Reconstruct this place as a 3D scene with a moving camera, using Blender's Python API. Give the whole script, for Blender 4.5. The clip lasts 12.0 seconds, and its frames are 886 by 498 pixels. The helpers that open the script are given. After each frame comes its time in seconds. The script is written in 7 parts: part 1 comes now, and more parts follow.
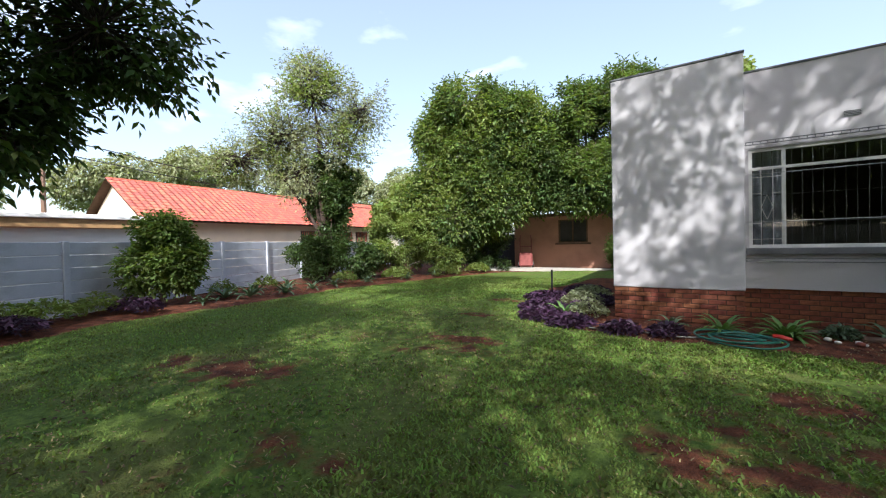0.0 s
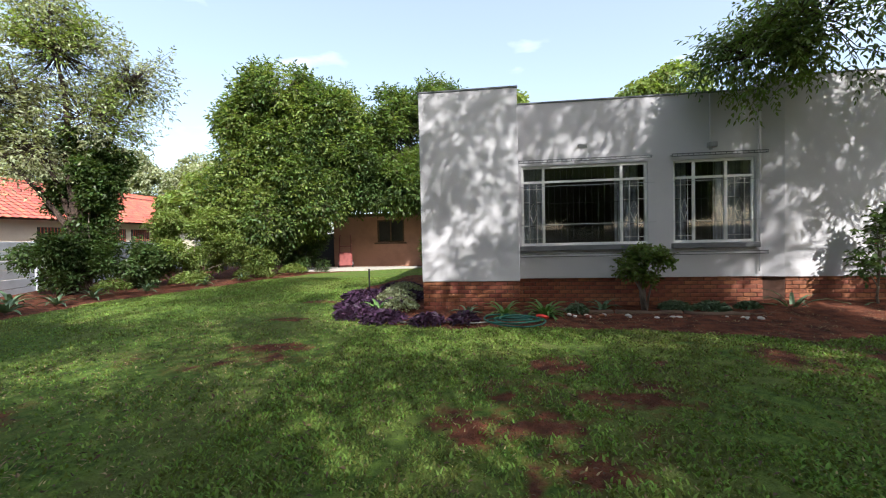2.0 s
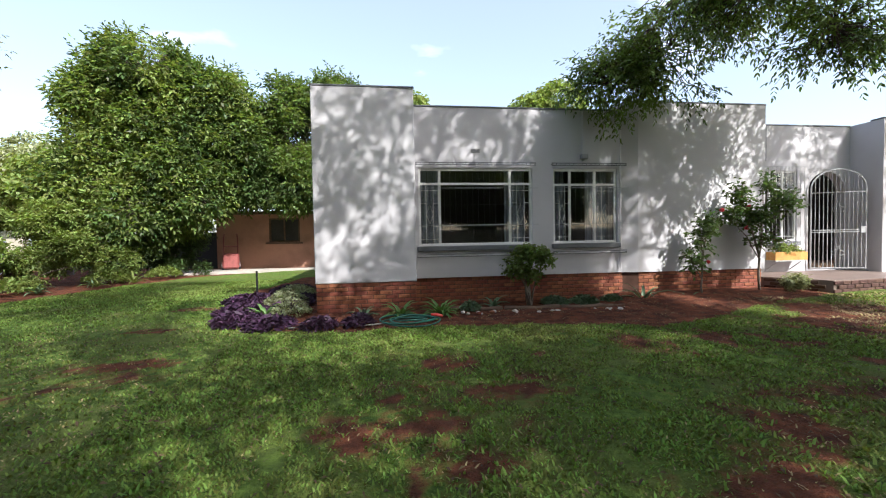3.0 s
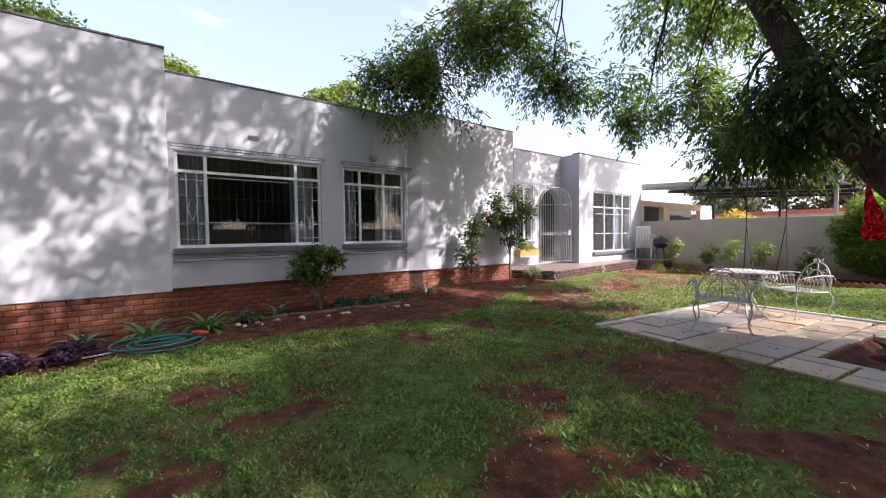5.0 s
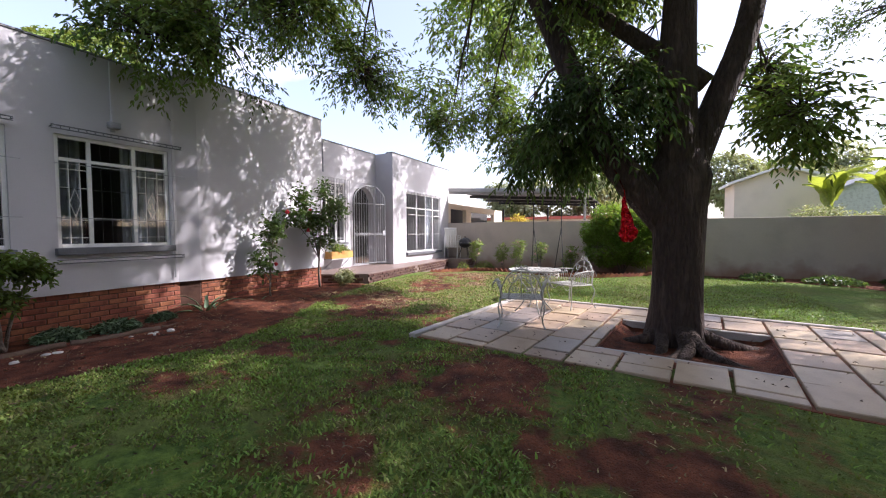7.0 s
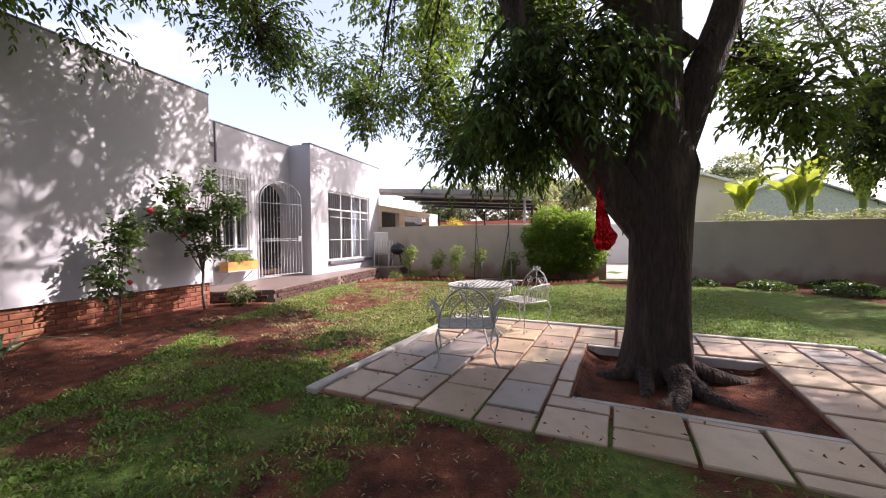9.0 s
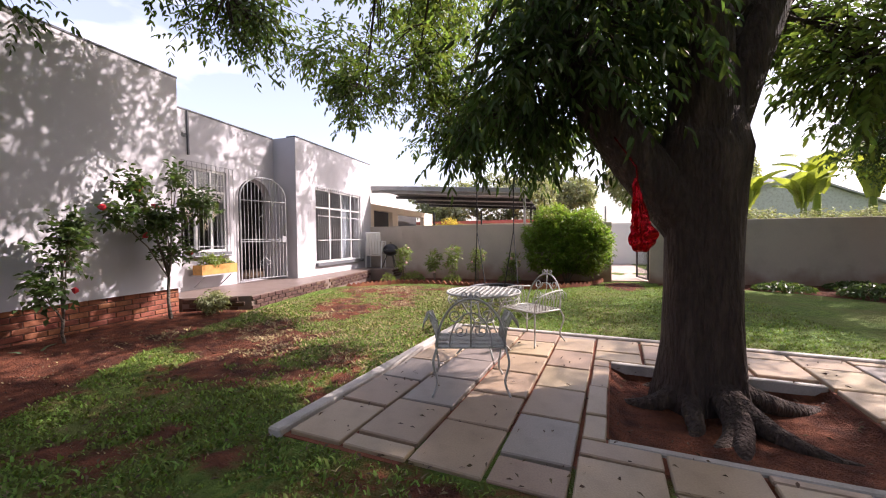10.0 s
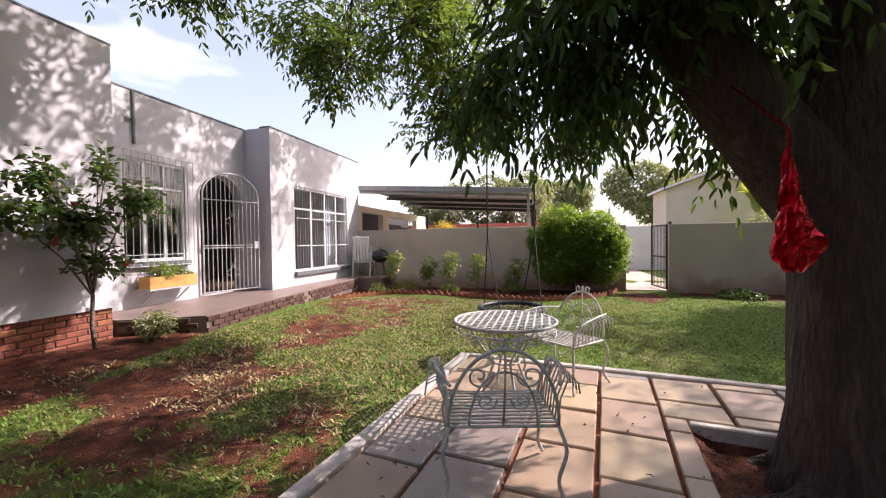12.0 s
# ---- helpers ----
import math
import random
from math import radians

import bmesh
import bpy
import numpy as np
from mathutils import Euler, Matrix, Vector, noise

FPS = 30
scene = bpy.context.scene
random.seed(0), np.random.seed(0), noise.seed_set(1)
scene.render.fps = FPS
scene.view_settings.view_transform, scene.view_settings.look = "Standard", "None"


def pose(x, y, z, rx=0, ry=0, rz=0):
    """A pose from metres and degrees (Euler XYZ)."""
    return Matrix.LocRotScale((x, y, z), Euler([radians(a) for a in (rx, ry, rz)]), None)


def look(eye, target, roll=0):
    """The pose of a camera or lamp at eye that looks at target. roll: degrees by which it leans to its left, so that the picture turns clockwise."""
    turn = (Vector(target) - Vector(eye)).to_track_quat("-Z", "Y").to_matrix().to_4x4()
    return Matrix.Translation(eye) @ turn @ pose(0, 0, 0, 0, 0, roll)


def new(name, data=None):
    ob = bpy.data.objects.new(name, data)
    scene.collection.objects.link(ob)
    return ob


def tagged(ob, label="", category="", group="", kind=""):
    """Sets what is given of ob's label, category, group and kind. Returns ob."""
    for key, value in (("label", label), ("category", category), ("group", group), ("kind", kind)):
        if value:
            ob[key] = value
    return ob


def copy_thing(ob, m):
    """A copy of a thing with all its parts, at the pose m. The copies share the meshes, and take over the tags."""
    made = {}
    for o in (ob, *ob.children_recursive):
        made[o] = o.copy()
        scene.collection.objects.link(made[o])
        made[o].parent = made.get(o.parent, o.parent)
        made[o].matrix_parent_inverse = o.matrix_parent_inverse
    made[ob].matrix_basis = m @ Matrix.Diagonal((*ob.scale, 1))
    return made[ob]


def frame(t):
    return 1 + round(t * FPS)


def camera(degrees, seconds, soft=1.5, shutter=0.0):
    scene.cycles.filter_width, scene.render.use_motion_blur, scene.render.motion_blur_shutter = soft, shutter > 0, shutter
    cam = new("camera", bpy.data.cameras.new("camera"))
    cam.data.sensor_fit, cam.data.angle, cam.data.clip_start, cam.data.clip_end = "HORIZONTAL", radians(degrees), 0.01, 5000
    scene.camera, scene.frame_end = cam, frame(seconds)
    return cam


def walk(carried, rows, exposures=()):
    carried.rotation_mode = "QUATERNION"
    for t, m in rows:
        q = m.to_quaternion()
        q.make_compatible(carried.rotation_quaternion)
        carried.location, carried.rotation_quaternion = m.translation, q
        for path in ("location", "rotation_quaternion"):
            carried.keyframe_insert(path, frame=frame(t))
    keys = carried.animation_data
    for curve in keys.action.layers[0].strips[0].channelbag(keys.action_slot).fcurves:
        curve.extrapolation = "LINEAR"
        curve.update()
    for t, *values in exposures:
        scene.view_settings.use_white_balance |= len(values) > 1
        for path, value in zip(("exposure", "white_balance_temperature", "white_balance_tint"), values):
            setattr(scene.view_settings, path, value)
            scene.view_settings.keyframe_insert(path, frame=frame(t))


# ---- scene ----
# The walk: seconds, place in metres, yaw, pitch, roll.
cam = camera(98.0, 12.0, soft=1.15)
PATH = [
    (0.0, 0.434, 1.001, 1.452, 33.03, -0.84, 1.34),
    (0.5, 0.458, 1.038, 1.448, 26.55, -0.97, 1.43),
    (1.0, 0.469, 1.042, 1.445, 20.02, -1.15, 1.44),
    (1.5, 0.475, 1.040, 1.445, 13.79, -1.34, 1.40),
    (2.0, 0.563, 1.055, 1.444, 7.05, -1.49, 1.35),
    (2.5, 0.631, 1.084, 1.442, -0.15, -1.66, 1.18),
    (4.5, 0.892, 1.251, 1.431, -28.82, -2.10, 0.78),
    (5.0, 0.940, 1.319, 1.436, -36.60, -2.17, 0.67),
    (5.5, 1.064, 1.411, 1.434, -42.92, -2.29, 0.62),
    (6.0, 1.258, 1.506, 1.444, -48.77, -2.31, 0.52),
    (6.5, 1.457, 1.637, 1.446, -55.51, -2.38, 0.46),
    (7.0, 1.690, 1.768, 1.444, -63.21, -2.41, 0.31),
    (7.5, 2.017, 1.875, 1.452, -68.33, -2.35, 0.33),
    (9.5, 3.484, 2.399, 1.453, -73.06, -1.74, 0.54),
    (10.0, 3.824, 2.519, 1.444, -73.57, -1.73, 0.62),
    (10.5, 4.162, 2.625, 1.454, -74.06, -1.60, 0.69),
    (11.0, 4.487, 2.777, 1.470, -74.35, -1.45, 0.72),
    (11.5, 4.749, 2.904, 1.469, -74.57, -1.39, 0.71),
    (12.0, 5.002, 2.991, 1.479, -74.82, -1.20, 0.71),
]
walk(cam, [(t, pose(x, y, z, 90 + pitch, roll, yaw)) for t, x, y, z, yaw, pitch, roll in PATH],
     [(0.0, 0.96, 6150, 11), (2.5, 1.06, 6300, 10), (4.5, 1.18, 6150, 17), (5.5, 1.16, 6150, 20), (7.5, 1.08, 6150, 24), (9.5, 1.06, 6600, 27), (12.0, 0.92, 6700, 26)])

# ---- light ----
SUN_EL, SUN_HEADING = 40.0, 150.0   # heading clockwise from +y
sun_dir = Vector((math.sin(radians(SUN_HEADING)) * math.cos(radians(SUN_EL)), math.cos(radians(SUN_HEADING)) * math.cos(radians(SUN_EL)), math.sin(radians(SUN_EL))))
sun = new("sun", bpy.data.lights.new("sun", "SUN"))
sun.data.energy, sun.data.angle, sun.data.color = 5.0, radians(0.6), (1.0, 0.96, 0.90)
sun.matrix_world = look(sun_dir * 60, (0, 0, 0))
world = bpy.data.worlds.new("sky")
scene.world = world
world.use_nodes = True
wn, wl = world.node_tree.nodes, world.node_tree.links
wn.clear()
sky = wn.new("ShaderNodeTexSky")
sky.sky_type, sky.sun_disc = "NISHITA", False
sky.sun_elevation, sky.sun_rotation = radians(SUN_EL), radians(SUN_HEADING)
sky.air_density, sky.dust_density, sky.ozone_density = 1.0, 2.5, 0.5
wbg, wout = wn.new("ShaderNodeBackground"), wn.new("ShaderNodeOutputWorld")
wbg.inputs[1].default_value = 0.15
# drifting fair-weather clouds, all round the sky
wtc, wsep, wmap = wn.new("ShaderNodeTexCoord"), wn.new("ShaderNodeSeparateXYZ"), wn.new("ShaderNodeMapping")
wnoise, wramp, wmix = wn.new("ShaderNodeTexNoise"), wn.new("ShaderNodeValToRGB"), wn.new("ShaderNodeMixRGB")
wmap.inputs["Scale"].default_value = (1.6, 1.6, 4.5)
wnoise.inputs["Scale"].default_value, wnoise.inputs["Detail"].default_value = 2.1, 7
wramp.color_ramp.elements[0].position, wramp.color_ramp.elements[1].position = 0.60, 1.0
wmix.inputs[2].default_value = (8.5, 8.8, 9.2, 1)
wramp.color_ramp.elements[0].color = (0.13, 0.13, 0.13, 1)   # a thin veil over the whole sky
wl.new(wtc.outputs["Generated"], wmap.inputs[0]); wl.new(wmap.outputs[0], wnoise.inputs["Vector"])
wl.new(wnoise.outputs["Fac"], wramp.inputs[0]); wl.new(wramp.outputs[0], wmix.inputs[0])
wl.new(sky.outputs[0], wmix.inputs[1]); wl.new(wmix.outputs[0], wbg.inputs[0]); wl.new(wbg.outputs[0], wout.inputs[0])

# ---- materials ----
def shade(name, col, rough=0.8, metal=0.0, var=0.25, scale=6.0, fine=60.0, bump=0.15, col2=None, mix=(0.45, 0.7), island=0.0, rand=0.0, dist=0.02, transl=0.0, spec=0.5, stretch=1.0):
    """A surface with stains at a large scale, grain at a fine one, and relief."""
    m = bpy.data.materials.new(name)
    m.use_nodes = True
    n, l = m.node_tree.nodes, m.node_tree.links
    b = n["Principled BSDF"]
    b.inputs["Roughness"].default_value, b.inputs["Metallic"].default_value = rough, metal
    b.inputs["Specular IOR Level"].default_value = spec
    tc = n.new("ShaderNodeTexCoord")
    big, small = n.new("ShaderNodeTexNoise"), n.new("ShaderNodeTexNoise")
    big.inputs["Scale"].default_value, big.inputs["Detail"].default_value = scale, 5
    small.inputs["Scale"].default_value, small.inputs["Detail"].default_value = fine, 3
    vec = tc.outputs["Object"]
    if stretch != 1.0:
        mp = n.new("ShaderNodeMapping")
        mp.inputs["Scale"].default_value = (1, 1, stretch)
        l.new(vec, mp.inputs[0])
        vec = mp.outputs[0]
    l.new(vec, big.inputs["Vector"]); l.new(vec, small.inputs["Vector"])
    ramp = n.new("ShaderNodeMapRange")
    ramp.inputs["From Min"].default_value, ramp.inputs["From Max"].default_value = mix
    l.new(big.outputs["Fac"], ramp.inputs["Value"])
    mixc = n.new("ShaderNodeMixRGB")
    c2 = col2 if col2 else tuple(c * (1 - var) for c in col)
    mixc.inputs[1].default_value, mixc.inputs[2].default_value = (*col, 1), (*c2, 1)
    l.new(ramp.outputs[0], mixc.inputs[0])
    hsv = n.new("ShaderNodeHueSaturation")
    l.new(mixc.outputs[0], hsv.inputs["Color"])
    val = n.new("ShaderNodeMapRange")
    val.inputs["From Min"].default_value, val.inputs["From Max"].default_value = 0.25, 0.75
    val.inputs["To Min"].default_value, val.inputs["To Max"].default_value = 1 - var * 0.6, 1 + var * 0.6
    l.new(small.outputs["Fac"], val.inputs["Value"])
    last = val.outputs[0]
    if island or rand:
        src = n.new("ShaderNodeNewGeometry").outputs["Random Per Island"] if island else n.new("ShaderNodeObjectInfo").outputs["Random"]
        amp = island or rand
        vr = n.new("ShaderNodeMapRange")
        vr.inputs["To Min"].default_value, vr.inputs["To Max"].default_value = 1 - amp, 1 + amp
        l.new(src, vr.inputs["Value"])
        mul = n.new("ShaderNodeMath"); mul.operation = "MULTIPLY"
        l.new(last, mul.inputs[0]); l.new(vr.outputs[0], mul.inputs[1])
        last = mul.outputs[0]
        hr = n.new("ShaderNodeMapRange")
        hr.inputs["To Min"].default_value, hr.inputs["To Max"].default_value = 0.5 - amp * 0.07, 0.5 + amp * 0.07
        l.new(src, hr.inputs["Value"]); l.new(hr.outputs[0], hsv.inputs["Hue"])
    l.new(last, hsv.inputs["Value"])
    l.new(hsv.outputs[0], b.inputs["Base Color"])
    if bump:
        bp = n.new("ShaderNodeBump")
        bp.inputs["Strength"].default_value, bp.inputs["Distance"].default_value = bump, dist
        add = n.new("ShaderNodeMath"); add.operation = "ADD"
        l.new(big.outputs["Fac"], add.inputs[0]); l.new(small.outputs["Fac"], add.inputs[1])
        l.new(add.outputs[0], bp.inputs["Height"]); l.new(bp.outputs[0], b.inputs["Normal"])
    if transl:
        tr, mx = n.new("ShaderNodeBsdfTranslucent"), n.new("ShaderNodeMixShader")
        br = n.new("ShaderNodeMixRGB"); br.blend_type = "MULTIPLY"; br.inputs[0].default_value = 1.0
        br.inputs[2].default_value = (1.8, 1.8, 0.8, 1)
        l.new(hsv.outputs[0], br.inputs[1]); l.new(br.outputs[0], tr.inputs["Color"])
        mx.inputs[0].default_value = transl
        l.new(b.outputs[0], mx.inputs[1]); l.new(tr.outputs[0], mx.inputs[2])
        l.new(mx.outputs[0], n["Material Output"].inputs["Surface"])
    return m


M_PLASTER = shade("plaster", (0.475, 0.465, 0.485), 0.85, var=0.07, scale=1.1, fine=90, bump=0.12, dist=0.004)
M_YARDWALL = shade("yard_wall_plaster", (0.52, 0.45, 0.37), 0.9, var=0.12, scale=1.6, fine=70, bump=0.2, dist=0.006)
_n, _l = M_YARDWALL.node_tree.nodes, M_YARDWALL.node_tree.links
_b = _n["Principled BSDF"]
_old = _b.inputs["Base Color"].links[0].from_socket
_tc, _sep, _tex, _add, _span, _mx = (_n.new("ShaderNode" + k) for k in ("TexCoord", "SeparateXYZ", "TexNoise", "Math", "MapRange", "MixRGB"))
_tex.inputs["Scale"].default_value, _tex.inputs["Detail"].default_value = 2.2, 6
_add.operation = "ADD"
_span.inputs["From Min"].default_value, _span.inputs["From Max"].default_value = 1.05, 0.55
_span.inputs["To Max"].default_value = 0.75
_mx.inputs[2].default_value = (0.26, 0.12, 0.075, 1)   # red soil splashed up by rain
_l.new(_tc.outputs["Object"], _sep.inputs[0]); _l.new(_tc.outputs["Object"], _tex.inputs["Vector"])
_l.new(_sep.outputs["Z"], _add.inputs[0]); _l.new(_tex.outputs["Fac"], _add.inputs[1]); _l.new(_add.outputs[0], _span.inputs["Value"])
_l.new(_span.outputs[0], _mx.inputs[0]); _l.new(_old, _mx.inputs[1]); _l.new(_mx.outputs[0], _b.inputs["Base Color"])
M_BRICK = shade("brick_red", (0.26, 0.085, 0.045), 0.9, var=0.35, scale=9, fine=120, bump=0.5, dist=0.006, rand=0.18)
# weathered brick, darkened further to carry the tree's shade on the patio edge
M_BRICKOLDSHADED = shade("brick_weathered_shaded", (0.095, 0.048, 0.036), 0.95, var=0.5, scale=7, fine=90, bump=0.7, dist=0.012, rand=0.35)
M_MORTAR = shade("mortar", (0.10, 0.05, 0.034), 0.95, var=0.3, scale=8, fine=90)
M_SOIL = shade("red_soil", (0.22, 0.068, 0.033), 0.95, var=0.4, scale=4, fine=70, bump=0.6, dist=0.02)
M_SLAB = shade("paving_slab", (0.33, 0.238, 0.155), 0.5, var=0.18, scale=5, fine=80, bump=0.25, dist=0.006, rand=0.2)
M_SLABGREY = shade("paving_slab_grey", (0.235, 0.195, 0.165), 0.5, var=0.18, scale=5, fine=80, bump=0.25, dist=0.006, rand=0.12)
M_CONCRETE = shade("concrete", (0.40, 0.37, 0.33), 0.85, var=0.25, scale=5, fine=80, bump=0.3, dist=0.008)
M_PATIO = shade("patio_floor", (0.20, 0.150, 0.130), 0.45, var=0.25, scale=3, fine=60, bump=0.2, dist=0.006)
M_PRECAST = shade("precast_grey_paint", (0.44, 0.46, 0.52), 0.85, var=0.15, scale=2.5, fine=60, bump=0.2, dist=0.006)
M_STEEL = shade("white_steel", (0.66, 0.66, 0.65), 0.45, var=0.08, scale=12, fine=120, bump=0.05)
M_BARS = shade("grey_bars", (0.36, 0.37, 0.38), 0.5, var=0.12, scale=15, fine=120, bump=0.05)
M_BARSDARK = shade("dark_bars", (0.09, 0.09, 0.10), 0.5, var=0.12, scale=15, fine=120, bump=0.05)
M_SILL = shade("sill_grey", (0.12, 0.125, 0.135), 0.6, var=0.2, scale=6, fine=60, bump=0.1)
M_BARK = shade("bark", (0.052, 0.033, 0.025), 0.95, col2=(0.115, 0.080, 0.060), mix=(0.54, 0.72), var=0.6, scale=7, fine=34, bump=1.0, dist=0.09, stretch=0.22)
M_BARK2 = shade("bark_grey", (0.17, 0.14, 0.11), 0.95, var=0.4, scale=5, fine=40, bump=0.8, dist=0.03)
M_LEAF = shade("leaf_tree", (0.105, 0.150, 0.045), 0.5, var=0.2, scale=3, fine=30, bump=0, island=0.4, transl=0.45, spec=0.25)
M_LEAFDARK = shade("leaf_dark", (0.062, 0.098, 0.034), 0.4, var=0.2, scale=3, fine=30, bump=0, island=0.4, transl=0.35, spec=0.25)
M_LEAFLIGHT = shade("leaf_light", (0.170, 0.220, 0.065), 0.5, var=0.2, scale=1, fine=30, bump=0, island=0.4, transl=0.35, spec=0.25)
M_LEAFYELLOW = shade("leaf_yellowgreen", (0.15, 0.225, 0.048), 0.45, var=0.2, scale=1, fine=30, bump=0, island=0.4, transl=0.5, spec=0.25)
M_LEAFGREY = shade("leaf_greygreen", (0.25, 0.27, 0.17), 0.6, var=0.2, scale=2, fine=30, bump=0, island=0.45, transl=0.3, spec=0.25)
M_LEAFPURPLE = shade("leaf_purple", (0.055, 0.026, 0.058), 0.5, var=0.25, scale=3, fine=30, bump=0, island=0.5, transl=0.15, spec=0.25)
M_STRAW = shade("dry_straw", (0.30, 0.22, 0.11), 0.8, var=0.3, scale=2, fine=20, bump=0, island=0.5)
M_GRASS = shade("grass_blade", (0.135, 0.190, 0.038), 0.55, var=0.3, scale=0.5, fine=20, bump=0, island=0.6, col2=(0.15, 0.16, 0.045), mix=(0.48, 0.7), transl=0.3, spec=0.25)
M_TILEROOF = shade("red_roof_tile", (0.50, 0.125, 0.085), 0.7, var=0.2, scale=2, fine=30, bump=0.2, island=0.12)
M_HUT = shade("hut_paint", (0.44, 0.235, 0.16), 0.9, var=0.2, scale=1.5, fine=40, bump=0.2, dist=0.006)
M_CREAM = shade("cream_plaster", (0.66, 0.58, 0.46), 0.9, var=0.1, scale=1.2, fine=50, bump=0.1)
M_WHITE = shade("white_paint", (0.78, 0.77, 0.74), 0.6, var=0.06, scale=2, fine=60, bump=0.05)
# near-black colour standing in for the shade of unlit rooms
M_UNLIT = shade("unlit_interior", (0.05, 0.047, 0.045), 0.9, var=0.3, scale=2, fine=30, bump=0.05)
M_CURTAIN = shade("curtain", (0.34, 0.37, 0.42), 0.9, var=0.3, scale=6, fine=50, bump=0.1)
M_BLACK = shade("black_metal", (0.025, 0.025, 0.027), 0.45, metal=0.3, var=0.3, scale=8, fine=60, bump=0.1)
# darker copy of the roof sheet, with the underside's shade in its colour
M_ROOFSHADED = shade("roof_sheet_shaded", (0.10, 0.10, 0.10), 0.6, metal=0.2, var=0.3, scale=3, fine=40, bump=0.1)
M_ROOFSHEET = shade("roof_sheet", (0.34, 0.34, 0.33), 0.5, metal=0.5, var=0.2, scale=3, fine=40, bump=0.1)
M_TIMBER = shade("dark_timber", (0.13, 0.075, 0.045), 0.7, var=0.35, scale=6, fine=60, bump=0.2)
M_IRON = shade("weathered_white_iron", (0.43, 0.43, 0.40), 0.6, var=0.35, scale=14, fine=90, bump=0.2, col2=(0.24, 0.21, 0.18), mix=(0.5, 0.75), dist=0.004)

M_GLASS = bpy.data.materials.new("window_glass")
M_GLASS.use_nodes = True
_b = M_GLASS.node_tree.nodes["Principled BSDF"]
_b.inputs["Base Color"].default_value, _b.inputs["Roughness"].default_value = (0.9, 0.93, 0.93, 1), 0.02
_b.inputs["Transmission Weight"].default_value, _b.inputs["IOR"].default_value = 1.0, 1.5


def ground_material():
    """Lawn and red soil, mixed by how bare the ground is."""
    m = bpy.data.materials.new("lawn_and_soil")
    m.use_nodes = True
    n, l = m.node_tree.nodes, m.node_tree.links
    b = n["Principled BSDF"]
    b.inputs["Roughness"].default_value = 0.95
    b.inputs["Specular IOR Level"].default_value = 0.2
    tc, at = n.new("ShaderNodeTexCoord"), n.new("ShaderNodeAttribute")
    at.attribute_name = "bare"
    def tex(scale, detail):
        t = n.new("ShaderNodeTexNoise")
        t.inputs["Scale"].default_value, t.inputs["Detail"].default_value = scale, detail
        l.new(tc.outputs["Object"], t.inputs["Vector"])
        return t.outputs["Fac"]
    def blend(a, c, f):
        x = n.new("ShaderNodeMixRGB")
        for s, v in ((x.inputs[1], a), (x.inputs[2], c)):
            if isinstance(v, tuple):
                s.default_value = (*v, 1)
            else:
                l.new(v, s)
        l.new(f, x.inputs[0])
        return x.outputs[0]
    def span(v, lo, hi):
        r = n.new("ShaderNodeMapRange")
        r.inputs["From Min"].default_value, r.inputs["From Max"].default_value = lo, hi
        l.new(v, r.inputs["Value"])
        return r.outputs[0]
    n1, n2, n3, n4 = tex(0.9, 4), tex(14, 5), tex(70, 3), tex(5, 6)
    grass = blend(blend((0.060, 0.105, 0.018), (0.140, 0.215, 0.036), span(n2, 0.35, 0.65)), (0.135, 0.145, 0.04), span(n1, 0.45, 0.72))
    soil = blend(blend((0.058, 0.019, 0.011), (0.215, 0.070, 0.035), span(n4, 0.35, 0.68)), (0.085, 0.036, 0.022), span(n3, 0.52, 0.72))
    edge = n.new("ShaderNodeMath"); edge.operation = "ADD"
    wob = n.new("ShaderNodeMath"); wob.operation = "MULTIPLY_ADD"
    wob.inputs[1].default_value, wob.inputs[2].default_value = 0.9, -0.45
    l.new(n2, wob.inputs[0]); l.new(at.outputs["Fac"], edge.inputs[0]); l.new(wob.outputs[0], edge.inputs[1])
    l.new(blend(grass, soil, span(edge.outputs[0], 0.30, 0.68)), b.inputs["Base Color"])
    bp, add = n.new("ShaderNodeBump"), n.new("ShaderNodeMath")
    add.operation = "ADD"
    bp.inputs["Strength"].default_value, bp.inputs["Distance"].default_value = 0.9, 0.05
    l.new(n2, add.inputs[0]); l.new(n3, add.inputs[1]); l.new(add.outputs[0], bp.inputs["Height"]); l.new(bp.outputs[0], b.inputs["Normal"])
    return m


# ---- building helpers ----
def part(name, bm, material, parent=None, label="", smooth=False):
    """Links a bmesh as one mesh object under a thing or a part."""
    me = bpy.data.meshes.new(name)
    bmesh.ops.recalc_face_normals(bm, faces=bm.faces)
    bm.to_mesh(me)
    bm.free()
    if smooth:
        me.polygons.foreach_set("use_smooth", [True] * len(me.polygons))
    me.materials.append(material)
    ob = new(name, me)
    if parent is not None:
        ob.parent = parent
    if label:
        ob["label"] = label
    return ob


def thing(name, label, category, place=None, group="", kind=""):
    e = new(name)
    if place is not None:
        e.matrix_basis = place
    return tagged(e, label, category, group, kind)


def box(bm, x0, x1, y0, y1, z0, z1, m=None, bevel=0.0):
    r = bmesh.ops.create_cube(bm, size=1.0)
    vs = r["verts"]
    for v in vs:
        v.co = Vector((x0 + (v.co.x + 0.5) * (x1 - x0), y0 + (v.co.y + 0.5) * (y1 - y0), z0 + (v.co.z + 0.5) * (z1 - z0)))
    if bevel:
        es = list({e for v in vs for e in v.link_edges})
        out = bmesh.ops.bevel(bm, geom=es, offset=bevel, segments=1, affect="EDGES")
        vs = list({v for f in out["faces"] for v in f.verts} | {v for v in vs if v.is_valid})
    if m is not None:
        bmesh.ops.transform(bm, matrix=m, verts=vs)
    return vs


